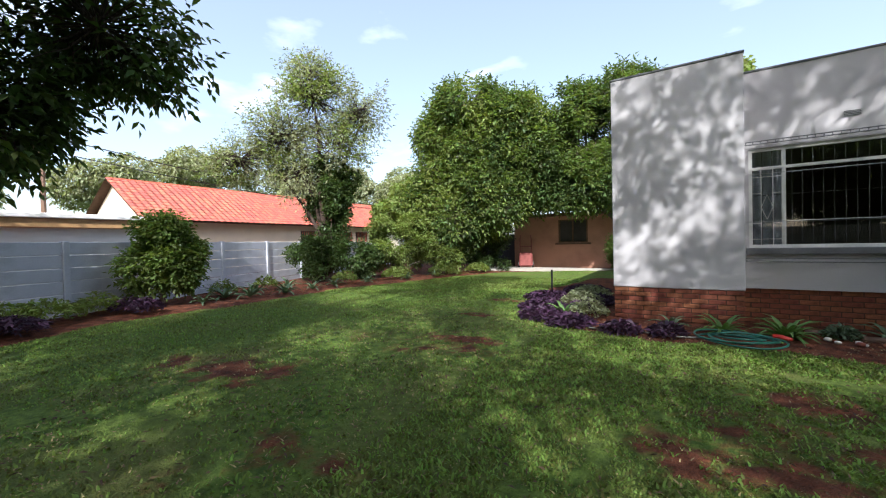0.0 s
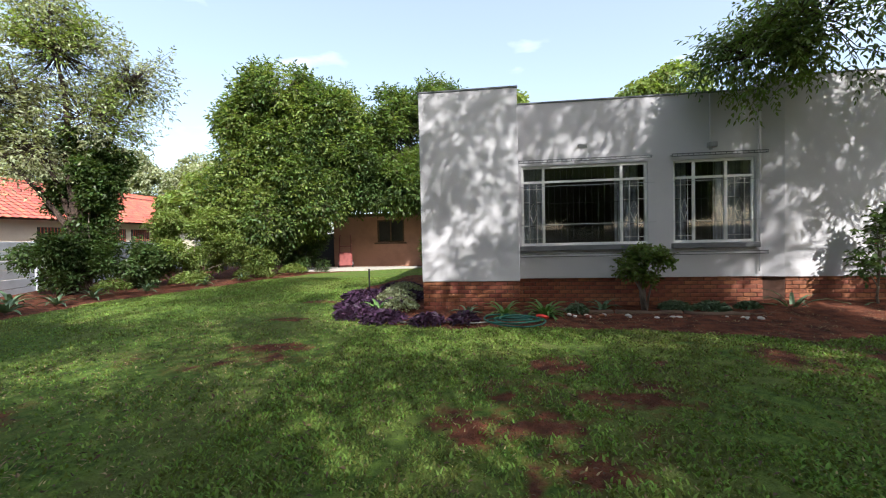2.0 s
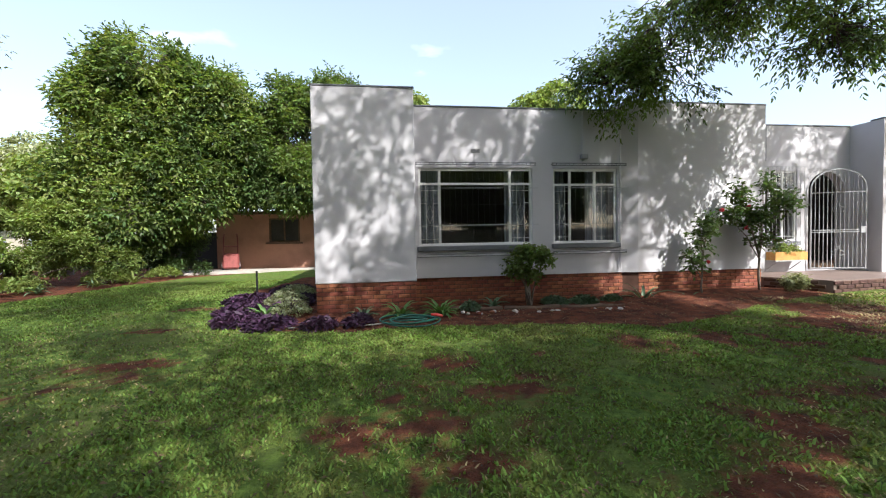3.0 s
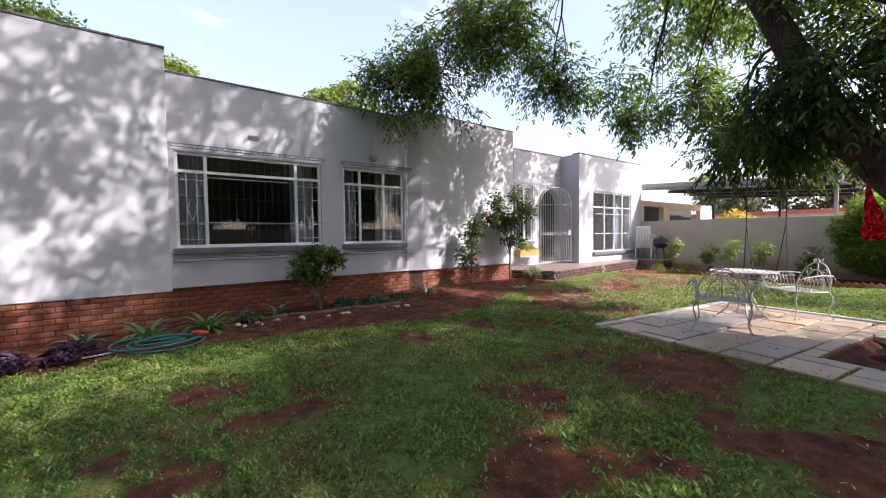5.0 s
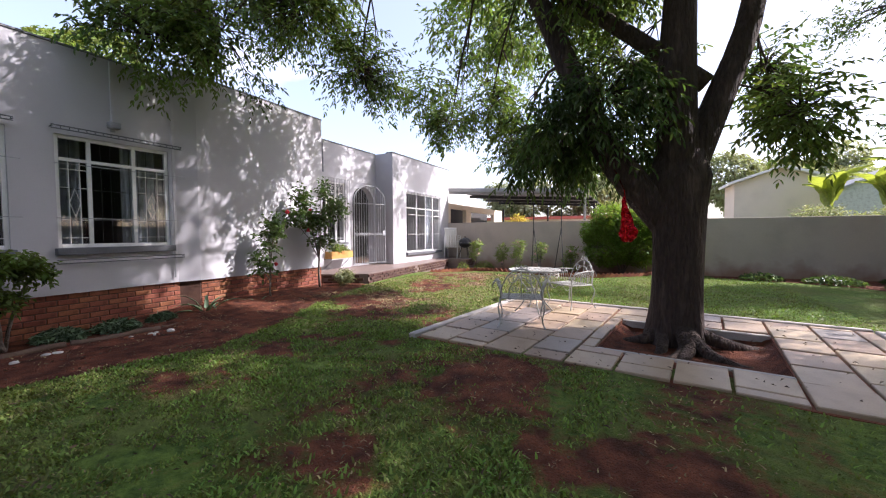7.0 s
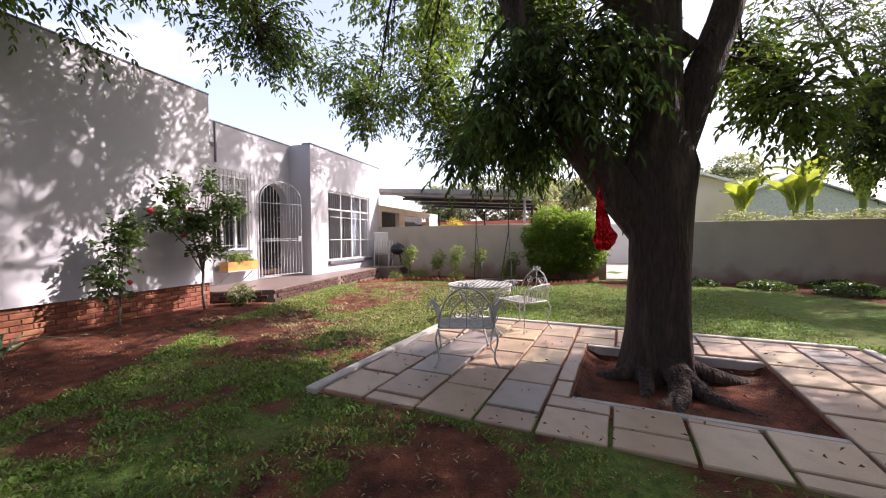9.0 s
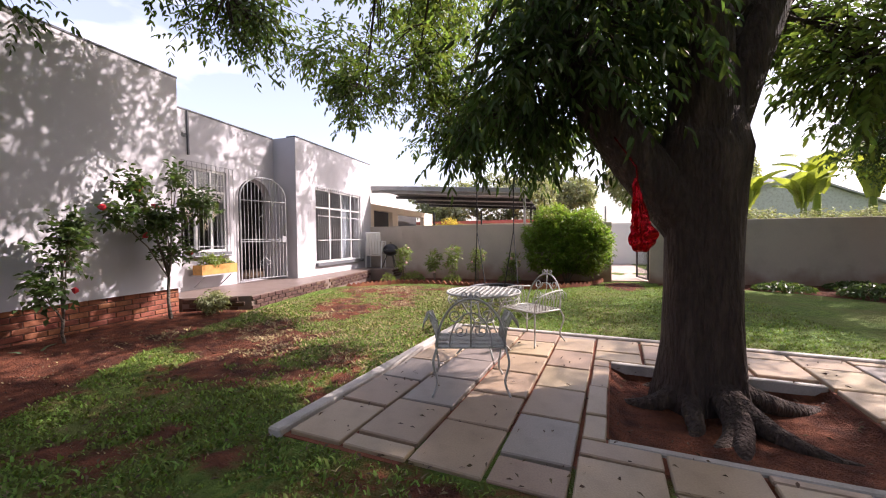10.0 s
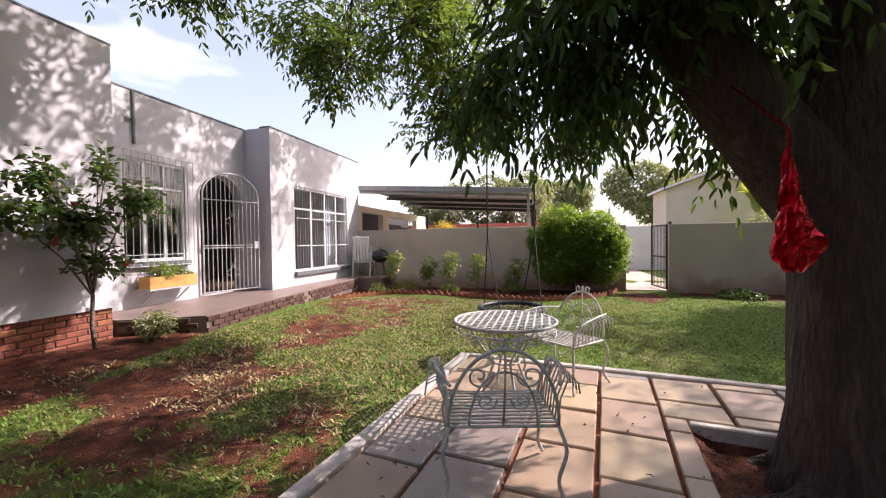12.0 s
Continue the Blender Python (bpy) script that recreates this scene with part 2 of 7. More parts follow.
def boxed(name, dims, material, parent=None, label="", m=None, bevel=0.0):
    bm = bmesh.new()
    box(bm, *dims, m=m, bevel=bevel)
    return part(name, bm, material, parent, label)


def prism(bm, outline, z0, z1):
    """An upright prism over a plan outline."""
    lo = [bm.verts.new((x, y, z0)) for x, y in outline]
    hi = [bm.verts.new((x, y, z1)) for x, y in outline]
    bm.faces.new(lo); bm.faces.new(hi)
    for i in range(len(lo)):
        j = (i + 1) % len(lo)
        bm.faces.new((lo[i], lo[j], hi[j], hi[i]))


def tube(bm, pts, radii, sides=6, cap=True):
    """A round tube through points."""
    pts = [Vector(p) for p in pts]
    if isinstance(radii, (int, float)):
        radii = [radii] * len(pts)
    rings, side = [], None
    for i, p in enumerate(pts):
        d = (pts[min(i + 1, len(pts) - 1)] - pts[max(i - 1, 0)]).normalized()
        if side is None:
            side = d.orthogonal().normalized()
        side = (side - d * side.dot(d))
        side = side.normalized() if side.length > 1e-5 else d.orthogonal().normalized()
        up = d.cross(side)
        rings.append([bm.verts.new(p + (side * math.cos(a) + up * math.sin(a)) * radii[i]) for a in (2 * math.pi * k / sides for k in range(sides))])
    for a, b in zip(rings, rings[1:]):
        for k in range(sides):
            bm.faces.new((a[k], a[(k + 1) % sides], b[(k + 1) % sides], b[k]))
    if cap:
        bm.faces.new(rings[0]); bm.faces.new(rings[-1])
    return rings


def curve_pts(pts, n=8):
    """Catmull-Rom through points."""
    p = [Vector(a) for a in pts]
    p = [p[0] * 2 - p[1]] + p + [p[-1] * 2 - p[-2]]
    out = []
    for i in range(1, len(p) - 2):
        for k in range(n):
            t = k / n
            out.append(0.5 * (2 * p[i] + (p[i + 1] - p[i - 1]) * t + (2 * p[i - 1] - 5 * p[i] + 4 * p[i + 1] - p[i + 2]) * t * t + (3 * p[i] - p[i - 1] - 3 * p[i + 1] + p[i + 2]) * t ** 3))
    return out + [p[-2]]


def mesh_np(name, co, quads, material, parent=None, label=""):
    """A mesh from arrays of corners and four-sided faces."""
    me = bpy.data.meshes.new(name)
    me.vertices.add(len(co)); me.vertices.foreach_set("co", np.asarray(co, np.float32).ravel())
    nf = len(quads)
    me.loops.add(nf * 4); me.loops.foreach_set("vertex_index", np.asarray(quads, np.int32).ravel())
    me.polygons.add(nf); me.polygons.foreach_set("loop_start", np.arange(nf, dtype=np.int32) * 4)
    me.update(calc_edges=True)
    me.materials.append(material)
    ob = new(name, me)
    if parent is not None:
        ob.parent = parent
    if label:
        ob["label"] = label
    return ob


def leaf_mesh(name, centres, ahead, length, width, material, parent=None, droop=0.25, label="", rng=None, slender=False):
    """Pointed leaves, each folded along its midrib, at centres, pointing ahead; slender ones taper at both ends."""
    rng = rng or np.random.default_rng(5)
    n = len(centres)
    a = ahead / np.linalg.norm(ahead, axis=1, keepdims=True)
    up = np.tile([0, 0, 1.0], (n, 1)) + rng.normal(0, 0.45, (n, 3))
    s = np.cross(a, up); s /= np.linalg.norm(s, axis=1, keepdims=True) + 1e-9
    u = np.cross(s, a)
    ln, wd = np.asarray(length).reshape(-1, 1) * np.ones((n, 1)), np.asarray(width).reshape(-1, 1) * np.ones((n, 1))
    base = centres - a * ln * 0.5
    tip = centres + a * ln * 0.5 - u * ln * droop
    l1 = centres - a * ln * 0.05 + s * wd * 0.5 + u * wd * 0.18
    r1 = centres - a * ln * 0.05 - s * wd * 0.5 + u * wd * 0.18
    if slender:
        near, far = centres - a * ln * 0.2 + u * wd * 0.12, centres + a * ln * 0.2 - u * (ln * droop * 0.35 - wd * 0.12)
        co = np.stack([base, near - s * wd * 0.46, far - s * wd * 0.40, tip, far + s * wd * 0.40, near + s * wd * 0.46], 1).reshape(-1, 3)
        k = np.arange(n)[:, None] * 6
        return mesh_np(name, co, np.concatenate([k + np.array([[0, 1, 2, 3]]), k + np.array([[0, 3, 4, 5]])], 0), material, parent, label)
    co = np.stack([base, r1, tip, l1], 1).reshape(-1, 3)
    return mesh_np(name, co, np.arange(n * 4).reshape(-1, 4), material, parent, label)


def blob_points(rng, blobs, n, hollow=0.35):
    """Points in ellipsoids (x, y, z, rx, ry, rz), thicker towards their skins."""
    blobs = np.asarray(blobs, float)
    vol = blobs[:, 3] * blobs[:, 4] + blobs[:, 3] * blobs[:, 5] + blobs[:, 4] * blobs[:, 5]
    pick = rng.choice(len(blobs), n, p=vol / vol.sum())
    d = rng.normal(size=(n, 3)); d /= np.linalg.norm(d, axis=1, keepdims=True)
    r = (hollow + (1 - hollow) * rng.random((n, 1))) ** 0.7 if hollow >= 0 else np.abs(rng.normal(0, 0.62, (n, 1)))   # below 0: thinning out with ragged edges
    return blobs[pick, :3] + d * r * blobs[pick, 3:], d


def clumps(blobs, seed, k=12, size=0.33):
    """Breaks large blobs into smaller, scattered ones, with gaps between."""
    rng = random.Random(seed)
    out = []
    for b in blobs:
        if max(b[3:]) < 0.85:
            out.append(b)
            continue
        for i in range(k):
            d = Vector((rng.gauss(0, 1), rng.gauss(0, 1), rng.gauss(0, 1))).normalized() * rng.uniform(0.35, 0.95)
            s = size * rng.uniform(0.7, 1.25)
            out.append((b[0] + d.x * b[3], b[1] + d.y * b[4], b[2] + d.z * b[5], b[3] * s, b[4] * s, max(b[5] * s, 0.25)))
    return out


def foliage(name, blobs, sprigs, per, leaf, wide, material, parent, seed, spread=0.16, hollow=0.35, label="", sag=0.35):
    """Sprigs of leaves scattered through blobs: uneven, with gaps."""
    rng = np.random.default_rng(seed)
    c, d = blob_points(rng, blobs, sprigs, hollow)
    stem = d * 0.7 + rng.normal(0, 0.5, d.shape) + np.array([0, 0, -sag])
    stem /= np.linalg.norm(stem, axis=1, keepdims=True)
    k = np.tile(np.linspace(-1, 1, per), sprigs)[:, None]
    c2, s2 = np.repeat(c, per, 0), np.repeat(stem, per, 0)
    side = np.cross(s2, [0, 0, 1.0]) + 1e-3
    side /= np.linalg.norm(side, axis=1, keepdims=True)
    flip = np.where(np.tile(np.arange(per) % 2, sprigs) == 0, 1, -1)[:, None]
    n = len(c2)
    pos = c2 + s2 * k * spread + side * flip * leaf * 0.45 + rng.normal(0, leaf * 0.15, (n, 3))
    ahead = side * flip * 1.0 + s2 * 0.8 + np.array([0, 0, -sag]) + rng.normal(0, 0.3, (n, 3))
    size = leaf * rng.uniform(0.7, 1.25, n)
    return leaf_mesh(name, pos, ahead, size, size * wide / leaf, material, parent, label=label, rng=rng)


def solid_noise(p, cell, seed):
    """Smooth noise in space, 0 to 1."""
    g = np.random.default_rng(seed).random((48, 48, 48))
    q = p / cell + 500
    i = np.floor(q).astype(int)
    f = q - i
    f = f * f * (3 - 2 * f)
    out = np.zeros(len(p))
    for dx in (0, 1):
        for dy in (0, 1):
            for dz in (0, 1):
                w = np.where(dx, f[:, 0], 1 - f[:, 0]) * np.where(dy, f[:, 1], 1 - f[:, 1]) * np.where(dz, f[:, 2], 1 - f[:, 2])
                out += w * g[(i[:, 0] + dx) % 48, (i[:, 1] + dy) % 48, (i[:, 2] + dz) % 48]
    return out


def unit(v):
    return v / (np.linalg.norm(v, axis=1, keepdims=True) + 1e-9)


def sprays(name, blobs, shoots, material, parent, seed, leaf, wide=0.34, length=0.8, nodes=6, pairs=3, sag=0.5, gap=0.42, cell=0.8, inner=(0.25, 0.75), bark=None, twig=0.006, label="", slender=False):
    """Leafy shoots growing out of a crown's masses: twigs that arch over, with feathered leaves set round them, and gaps between."""
    rng = np.random.default_rng(seed)
    blobs = np.asarray(blobs, float)
    area = blobs[:, 3] * blobs[:, 4] + blobs[:, 3] * blobs[:, 5] + blobs[:, 4] * blobs[:, 5]
    want = int(shoots * 6)
    pick = rng.choice(len(blobs), want, p=area / area.sum())
    d = unit(rng.normal(size=(want, 3)))
    rad = blobs[pick, 3:]
    start = blobs[pick, :3] + d * rad * rng.uniform(*inner, (want, 1))
    keep = solid_noise(start + d * 0.3, cell, seed + 3) * 0.7 + solid_noise(start, cell * 0.45, seed + 4) * 0.3 > gap
    start, d, rad, pick = start[keep][:shoots], d[keep][:shoots], rad[keep][:shoots], pick[keep][:shoots]
    n = len(start)
    down = np.array([0, 0, -1.0])
    aim = unit(d * np.array([1, 1, 0.75]) + rng.normal(0, 0.35, (n, 3)) + np.array([0, 0, 0.12]))
    reach = length * rng.uniform(0.55, 1.15, (n, 1)) * np.clip(rad.mean(1, keepdims=True) * 0.9, 0.45, 1.1)
    bend = sag * rng.uniform(0.4, 1.2, (n, 1))
    pos, axis = [], []
    turn_ = rng.uniform(0, 6.283, n)
    for k in range(nodes):
        t = (k + 0.7) / nodes
        p = start + aim * reach * t + down * reach * bend * t * t * 0.6
        tan = unit(aim + down * bend * t * 1.2)
        e1 = unit(np.cross(tan, np.array([0.13, 0.21, 1.0])))
        e2 = np.cross(tan, e1)
        phi = turn_ + k * 2.4
        out = e1 * np.cos(phi)[:, None] + e2 * np.sin(phi)[:, None]
        ahead = unit(tan * (0.55 + 0.7 * (k == nodes - 1)) + out * 0.9 + down * sag * 0.55)
        stalk = leaf * (0.9 + 0.8 * pairs) * rng.uniform(0.7, 1.1, (n, 1))
        side = unit(np.cross(ahead, np.array([0.05, 0.02, 1.0])))
        for j in range(pairs):
            u = (j + 0.8) / (pairs + 0.3)
            for f in (-1, 1):
                a2 = unit(ahead * 0.6 + side * f * 0.85 + down * (0.1 + sag * 0.45) + rng.normal(0, 0.16, (n, 3)))
                pos.append(p + ahead * stalk * u + down * stalk * u * u * sag * 0.25 + a2 * leaf * 0.45); axis.append(a2)
        a2 = unit(ahead + down * sag * 0.5 + rng.normal(0, 0.12, (n, 3)))
        pos.append(p + ahead * stalk * (1.0 if pairs else 0.3) + down * stalk * sag * 0.25 + a2 * leaf * 0.45); axis.append(a2)
    pos, axis = np.concatenate(pos), np.concatenate(axis)
    size = leaf * rng.uniform(0.72, 1.25, len(pos))
    crown = leaf_mesh(name, pos, axis, size, size * wide, material, parent, droop=0.12 + sag * 0.2, label=label, rng=rng, slender=slender)
    if bark is not None:
        root = blobs[pick, :3] + (start - blobs[pick, :3]) * 0.3
        tip = start + aim * reach + down * reach * bend * 0.6
        mid = start + aim * reach * 0.5 + down * reach * bend * 0.15
        rows = [(root, twig * 1.8), (start, twig * 1.4), (mid, twig), (tip, twig * 0.4)]
        e1 = unit(np.cross(aim, np.array([0.13, 0.21, 1.0]))); e2 = np.cross(aim, e1)
        co = np.stack([c + (e1 * math.cos(q) + e2 * math.sin(q)) * r for c, r in rows for q in (0, 2.094, 4.189)], 1).reshape(-1, 3)
        base = np.arange(n)[:, None] * 12
        quads = np.concatenate([base + np.array([[3 * r + q, 3 * r + (q + 1) % 3, 3 * r + 3 + (q + 1) % 3, 3 * r + 3 + q]]) for r in range(3) for q in range(3)], 0)
        mesh_np("twig_work", co, quads, bark, parent)["kind"] = "stuff"
    return crown


# ---- ground ----
def smooth(a, b, v):
    t = np.clip((v - a) / (b - a), 0, 1)
    return t * t * (3 - 2 * t)


def poly_dist(px, py, line):
    """The distance of points from a line of corners."""
    best = np.full(px.shape, 1e9)
    for (ax, ay), (bx, by) in zip(line, line[1:]):
        dx, dy = bx - ax, by - ay
        t = np.clip(((px - ax) * dx + (py - ay) * dy) / (dx * dx + dy * dy), 0, 1)
        best = np.minimum(best, np.hypot(px - ax - t * dx, py - ay - t * dy))
    return best


def inside(px, py, ring):
    hit = np.zeros(px.shape, bool)
    for (ax, ay), (bx, by) in zip(ring, ring[1:] + ring[:1]):
        c = ((ay > py) != (by > py)) & (px < (bx - ax) * (py - ay) / (by - ay + 1e-12) + ax)
        hit ^= c
    return hit


def value_noise(px, py, cell, seed):
    rng = np.random.default_rng(seed)
    g = rng.random((512, 512))
    u, v = px / cell + 200, py / cell + 200
    i, j = np.floor(u).astype(int), np.floor(v).astype(int)
    fu, fv = u - i, v - j
    fu, fv = fu * fu * (3 - 2 * fu), fv * fv * (3 - 2 * fv)
    i, j = i % 511, j % 511
    return (g[i, j] * (1 - fu) + g[i + 1, j] * fu) * (1 - fv) + (g[i, j + 1] * (1 - fu) + g[i + 1, j + 1] * fu) * fv


BED_HOUSE = [(-2.6, 16), (-3.2, 12.2), (-2.5, 9.2), (-1.6, 7.6), (-0.1, 7.0), (1.4, 7.2), (2.8, 6.9), (4.6, 6.35), (6.3, 6.9), (7.6, 7.4), (9.6, 7.9), (9.7, 10), (9, 16)]
BED_LEFT = [(-7.2, -4), (-8.6, 2.0), (-9.8, 3.9), (-9.4, 6.4), (-9.8, 10.3), (-8.7, 13.9), (-7.5, 18.0), (-5.0, 19.6), (-3.0, 19.8), (-3, 24), (-30, 24), (-30, -4)]
BED_ROSE = [(13.6, 8.4), (14.8, 7.1), (14.5, 4.7), (14.3, 3.2), (15.3, 1.7), (16.5, 1.1), (17.2, 1.1), (17.2, 9), (13.6, 9)]
BED_RIGHT = [(17, -0.3), (15.9, -0.3), (15.0, -2.5), (14.2, -3.6), (11.5, -4.6), (8, -5.4), (8, -9), (17, -9)]
PATCHES = [(1.25, 5.35, 0.62, 0.24), (2.32, 5.45, 0.2, 0.15), (1.75, 4.45, 0.4, 0.18), (0.62, 4.45, 0.16, 0.12), (0.85, 3.95, 0.3, 0.16), (0.35, 3.75, 0.25, 0.3),
           (0.95, 3.3, 0.4, 0.22), (-2.4, 5.9, 0.5, 0.2), (-3.0, 7.6, 0.4, 0.15), (-1.2, 7.3, 0.25, 0.1), (4.9, 2.9, 0.5, 0.36), (-3.4, 9.6, 0.4, 0.2)]
WEAR = [(2.2, 2.2, 2.0, 1.0, 0.34), (4.3, 2.4, 2.8, 2.3, 0.62), (5.2, 5.6, 2.4, 1.2, 0.52), (8.0, 6.3, 2.6, 1.4, 0.66), (10.8, 6.3, 2.0, 1.4, 0.62), (-4.4, 3.4, 1.5, 0.9, 0.42), (-2.0, 2.2, 1.5, 0.8, 0.36), (13.2, 6.6, 1.9, 1.8, 0.85), (0.4, 2.4, 1.2, 1.0, 0.44), (7.2, 7.0, 2.0, 0.8, 0.62), (15.6, 0.7, 1.5, 0.7, 0.8), (1.3, 4.2, 1.4, 1.2, 0.42), (-3.0, 5.6, 1.6, 0.9, 0.38), (6.5, 4.9, 2.0, 0.7, 0.6)]


def bareness(px, py):
    """How bare the ground is: 0 lawn, 1 soil."""
    wob = (value_noise(px, py, 0.7, 3) - 0.5) * 0.35 + (value_noise(px, py, 0.24, 4) - 0.5) * 0.28 + (value_noise(px, py, 0.1, 5) - 0.5) * 0.15
    b = np.zeros(px.shape)
    for ring in (BED_HOUSE, BED_LEFT, BED_ROSE, BED_RIGHT):
        d = poly_dist(px, py, ring + ring[:1]) * np.where(inside(px, py, ring), 1, -1)
        b = np.maximum(b, smooth(-0.10, 0.12, d + wob * 0.35))
    pu, pv = (px - 6.1) * 0.991 - (py - 4.47) * 0.132, -(px - 6.1) * 0.132 - (py - 4.47) * 0.991
    b = np.maximum(b, ((pu > 0.5) & (pu < 2.8) & (pv > 2.0) & (pv < 4.2)) * 1.0)
    for x, y, rx, ry in PATCHES:
        r = np.hypot((px - x) / rx, (py - y) / ry)
        b = np.maximum(b, smooth(1.35, 0.6, r + wob * 6.0) * np.clip(0.8 + wob * 1.6, 0, 1))
    for x, y, rx, ry, k in WEAR:
        r = np.hypot((px - x) / rx, (py - y) / ry)
        b = np.maximum(b, smooth(1.3, 0.3, r) * np.clip(k - 0.06 + wob * 3.2, 0, 1))
    return b


def ground_z(px, py):
    far = smooth(40, 120, np.hypot(px - 3, py - 6))
    rise = 0.13 * smooth(2.4, 0.5, poly_dist(px, py, [(6.6, 9.0), (12.0, 9.0)]))
    pu, pv = (px - 6.1) * 0.991 - (py - 4.47) * 0.132, -(px - 6.1) * 0.132 - (py - 4.47) * 0.991
    rise = rise - 0.10 * smooth(0.70, 0.85, pu) * smooth(2.57, 2.42, pu) * smooth(2.18, 2.33, pv) * smooth(4.0, 3.85, pv)
    return 0.04 + rise + (value_noise(px, py, 1.9, 7) - 0.5) * 0.05 + (value_noise(px, py, 0.4, 8) - 0.5) * 0.018 - 0.06 * smooth(-2, -9, px) * (1 - far)


gx = np.concatenate([[-600, -250, -120, -70, -45, -32, -24], np.arange(-19, -9, 0.25), np.arange(-9, 17.4, 0.085), [18, 19, 21, 24, 30, 45, 70, 120, 250, 600]])
gy = np.concatenate([[-600, -250, -120, -60, -35, -22, -15, -11], np.arange(-8, -2, 0.2), np.arange(-2, 9.6, 0.085), np.arange(9.6, 24, 0.25), [26, 30, 36, 48, 70, 120, 250, 600]])
GX, GY = np.meshgrid(gx, gy)
gco = np.stack([GX, GY, ground_z(GX, GY)], -1).reshape(-1, 3)
gi = np.arange(len(gx) * len(gy)).reshape(len(gy), len(gx))
gq = np.stack([gi[:-1, :-1], gi[:-1, 1:], gi[1:, 1:], gi[1:, :-1]], -1).reshape(-1, 4)
ground = mesh_np("ground", gco, gq, ground_material())
tagged(ground, "green lawn with bare red soil patches and beds", "ground", kind="structure")
ground.data.attributes.new("bare", "FLOAT", "POINT").data.foreach_set("value", bareness(gco[:, 0], gco[:, 1]).astype(np.float32))
ground.data.polygons.foreach_set("use_smooth", [True] * len(ground.data.polygons))

# paving frame: U along its long joint lines, V across
PU, PV, PO = Vector((0.991, -0.132, 0)), Vector((-0.132, -0.991, 0)), Vector((6.1, 4.47, 0))
PAVE_U, PAVE_V = 3.55, 5.15
PIT = (0.72, 2.55, 2.20, 3.98)   # u0 u1 v0 v1 of the tree pit


def grass_blades(name, n, x0, x1, y0, y1, seed, size, label, dry=False):
    rng = np.random.default_rng(seed)
    px, py = rng.uniform(x0, x1, n), rng.uniform(y0, y1, n)
    b = bareness(px, py)
    u, v = (px - PO.x) * PU.x + (py - PO.y) * PU.y, (px - PO.x) * PV.x + (py - PO.y) * PV.y
    thick = value_noise(px, py, 0.16, 21) * 0.7 + value_noise(px, py, 0.6, 22) * 0.5
    keep = (rng.random(n) > b * 1.35) & (thick > 0.30) & ~((u > -0.03) & (u < PAVE_U + 0.1) & (v > -0.05) & (v < PAVE_V + 0.1)) & ~((px > -0.9) & (py > 8.4)) & ~((px > 9.55) & (py > 7.85))
    if dry:
        keep = keep | ((rng.random(n) < b * 0.8) & (thick > 0.6) & ~((u > -0.03) & (u < PAVE_U + 0.1) & (v > -0.05) & (v < PAVE_V + 0.1)) & (py < 8.3) & (b > 0.15))
    px, py, thick = px[keep], py[keep], thick[keep]
    m = len(px)
    h = size * rng.uniform(0.5, 1.3, m) * (0.5 + thick)
    yaw, lean = rng.uniform(0, 2 * np.pi, m), rng.uniform(0.3, 1.5, m) * (2.2 if dry else 1.0)
    base = np.stack([px, py, ground_z(px, py) - 0.004], 1)
    side = np.stack([np.cos(yaw), np.sin(yaw), 0 * yaw], 1) * (0.16 * h + 0.0025)[:, None]
    out = np.stack([-np.sin(yaw) * lean, np.cos(yaw) * lean, 0.9 + 0 * yaw], 1) * h[:, None]
    mid = base + out * np.array([0.45, 0.45, 0.7])
    tip = base + out
    co = np.stack([base - side, base + side, mid + side * 0.9, tip, mid - side * 0.9], 1).reshape(-1, 3)
    k = np.arange(m)[:, None] * 5
    quads = np.concatenate([k + np.array([[0, 1, 2, 4]])], 0)
    tips = k + np.array([[4, 2, 3, 3]])
    me = bpy.data.meshes.new(name)
    idx = np.concatenate([quads.ravel(), tips[:, :3].ravel()])
    me.vertices.add(len(co)); me.vertices.foreach_set("co", co.astype(np.float32).ravel())
    me.loops.add(len(idx)); me.loops.foreach_set("vertex_index", idx.astype(np.int32))
    me.polygons.add(2 * m)
    me.polygons.foreach_set("loop_start", np.concatenate([np.arange(m) * 4, m * 4 + np.arange(m) * 3]).astype(np.int32))
    me.update(calc_edges=True)
    me.materials.append(M_STRAW if dry else M_GRASS)
    return tagged(new(name, me), label, "grass", kind="stuff")

# ---- house ----
PLINTH, TOP = 0.60, 4.10


def brick_face(parent, x0, x1, y, z0, z1, facing=-1, along="x"):
    """Plinth bricks in stretcher bond, each a piece of its own, proud of the mortar."""
    L, H, G = 0.222, 0.066, 0.014
    mesh = {}
    rng = random.Random(int(x0 * 100) + 7)
    rows = int((z1 - z0) / (H + G))
    for r in range(rows + 1):
        zz = z1 - (r + 1) * (H + G) + G * 0.5
        if zz < z0 - 0.05:
            break
        s = x0 - (0.5 * (L + G) if r % 2 else 0)
        while s < x1 - 0.02:
            a, b = max(s, x0), min(s + L, x1)
            s += L + G
            if b - a < 0.04:
                continue
            key = round(b - a, 2)
            if key not in mesh:
                bm = bmesh.new()
                box(bm, 0, b - a, -0.012, 0.03, 0, H, bevel=0.005)
                me = bpy.data.meshes.new("brick")
                bm.to_mesh(me); bm.free()
                me.materials.append(M_BRICK)
                mesh[key] = me
            ob = new("brick", mesh[key])
            ob.parent = parent
            d = rng.uniform(-0.003, 0.004)
            ob.location = (a, y + d, zz) if along == "x" else (y + d, a, zz)
            if along != "x":
                ob.rotation_euler = (0, 0, radians(90))


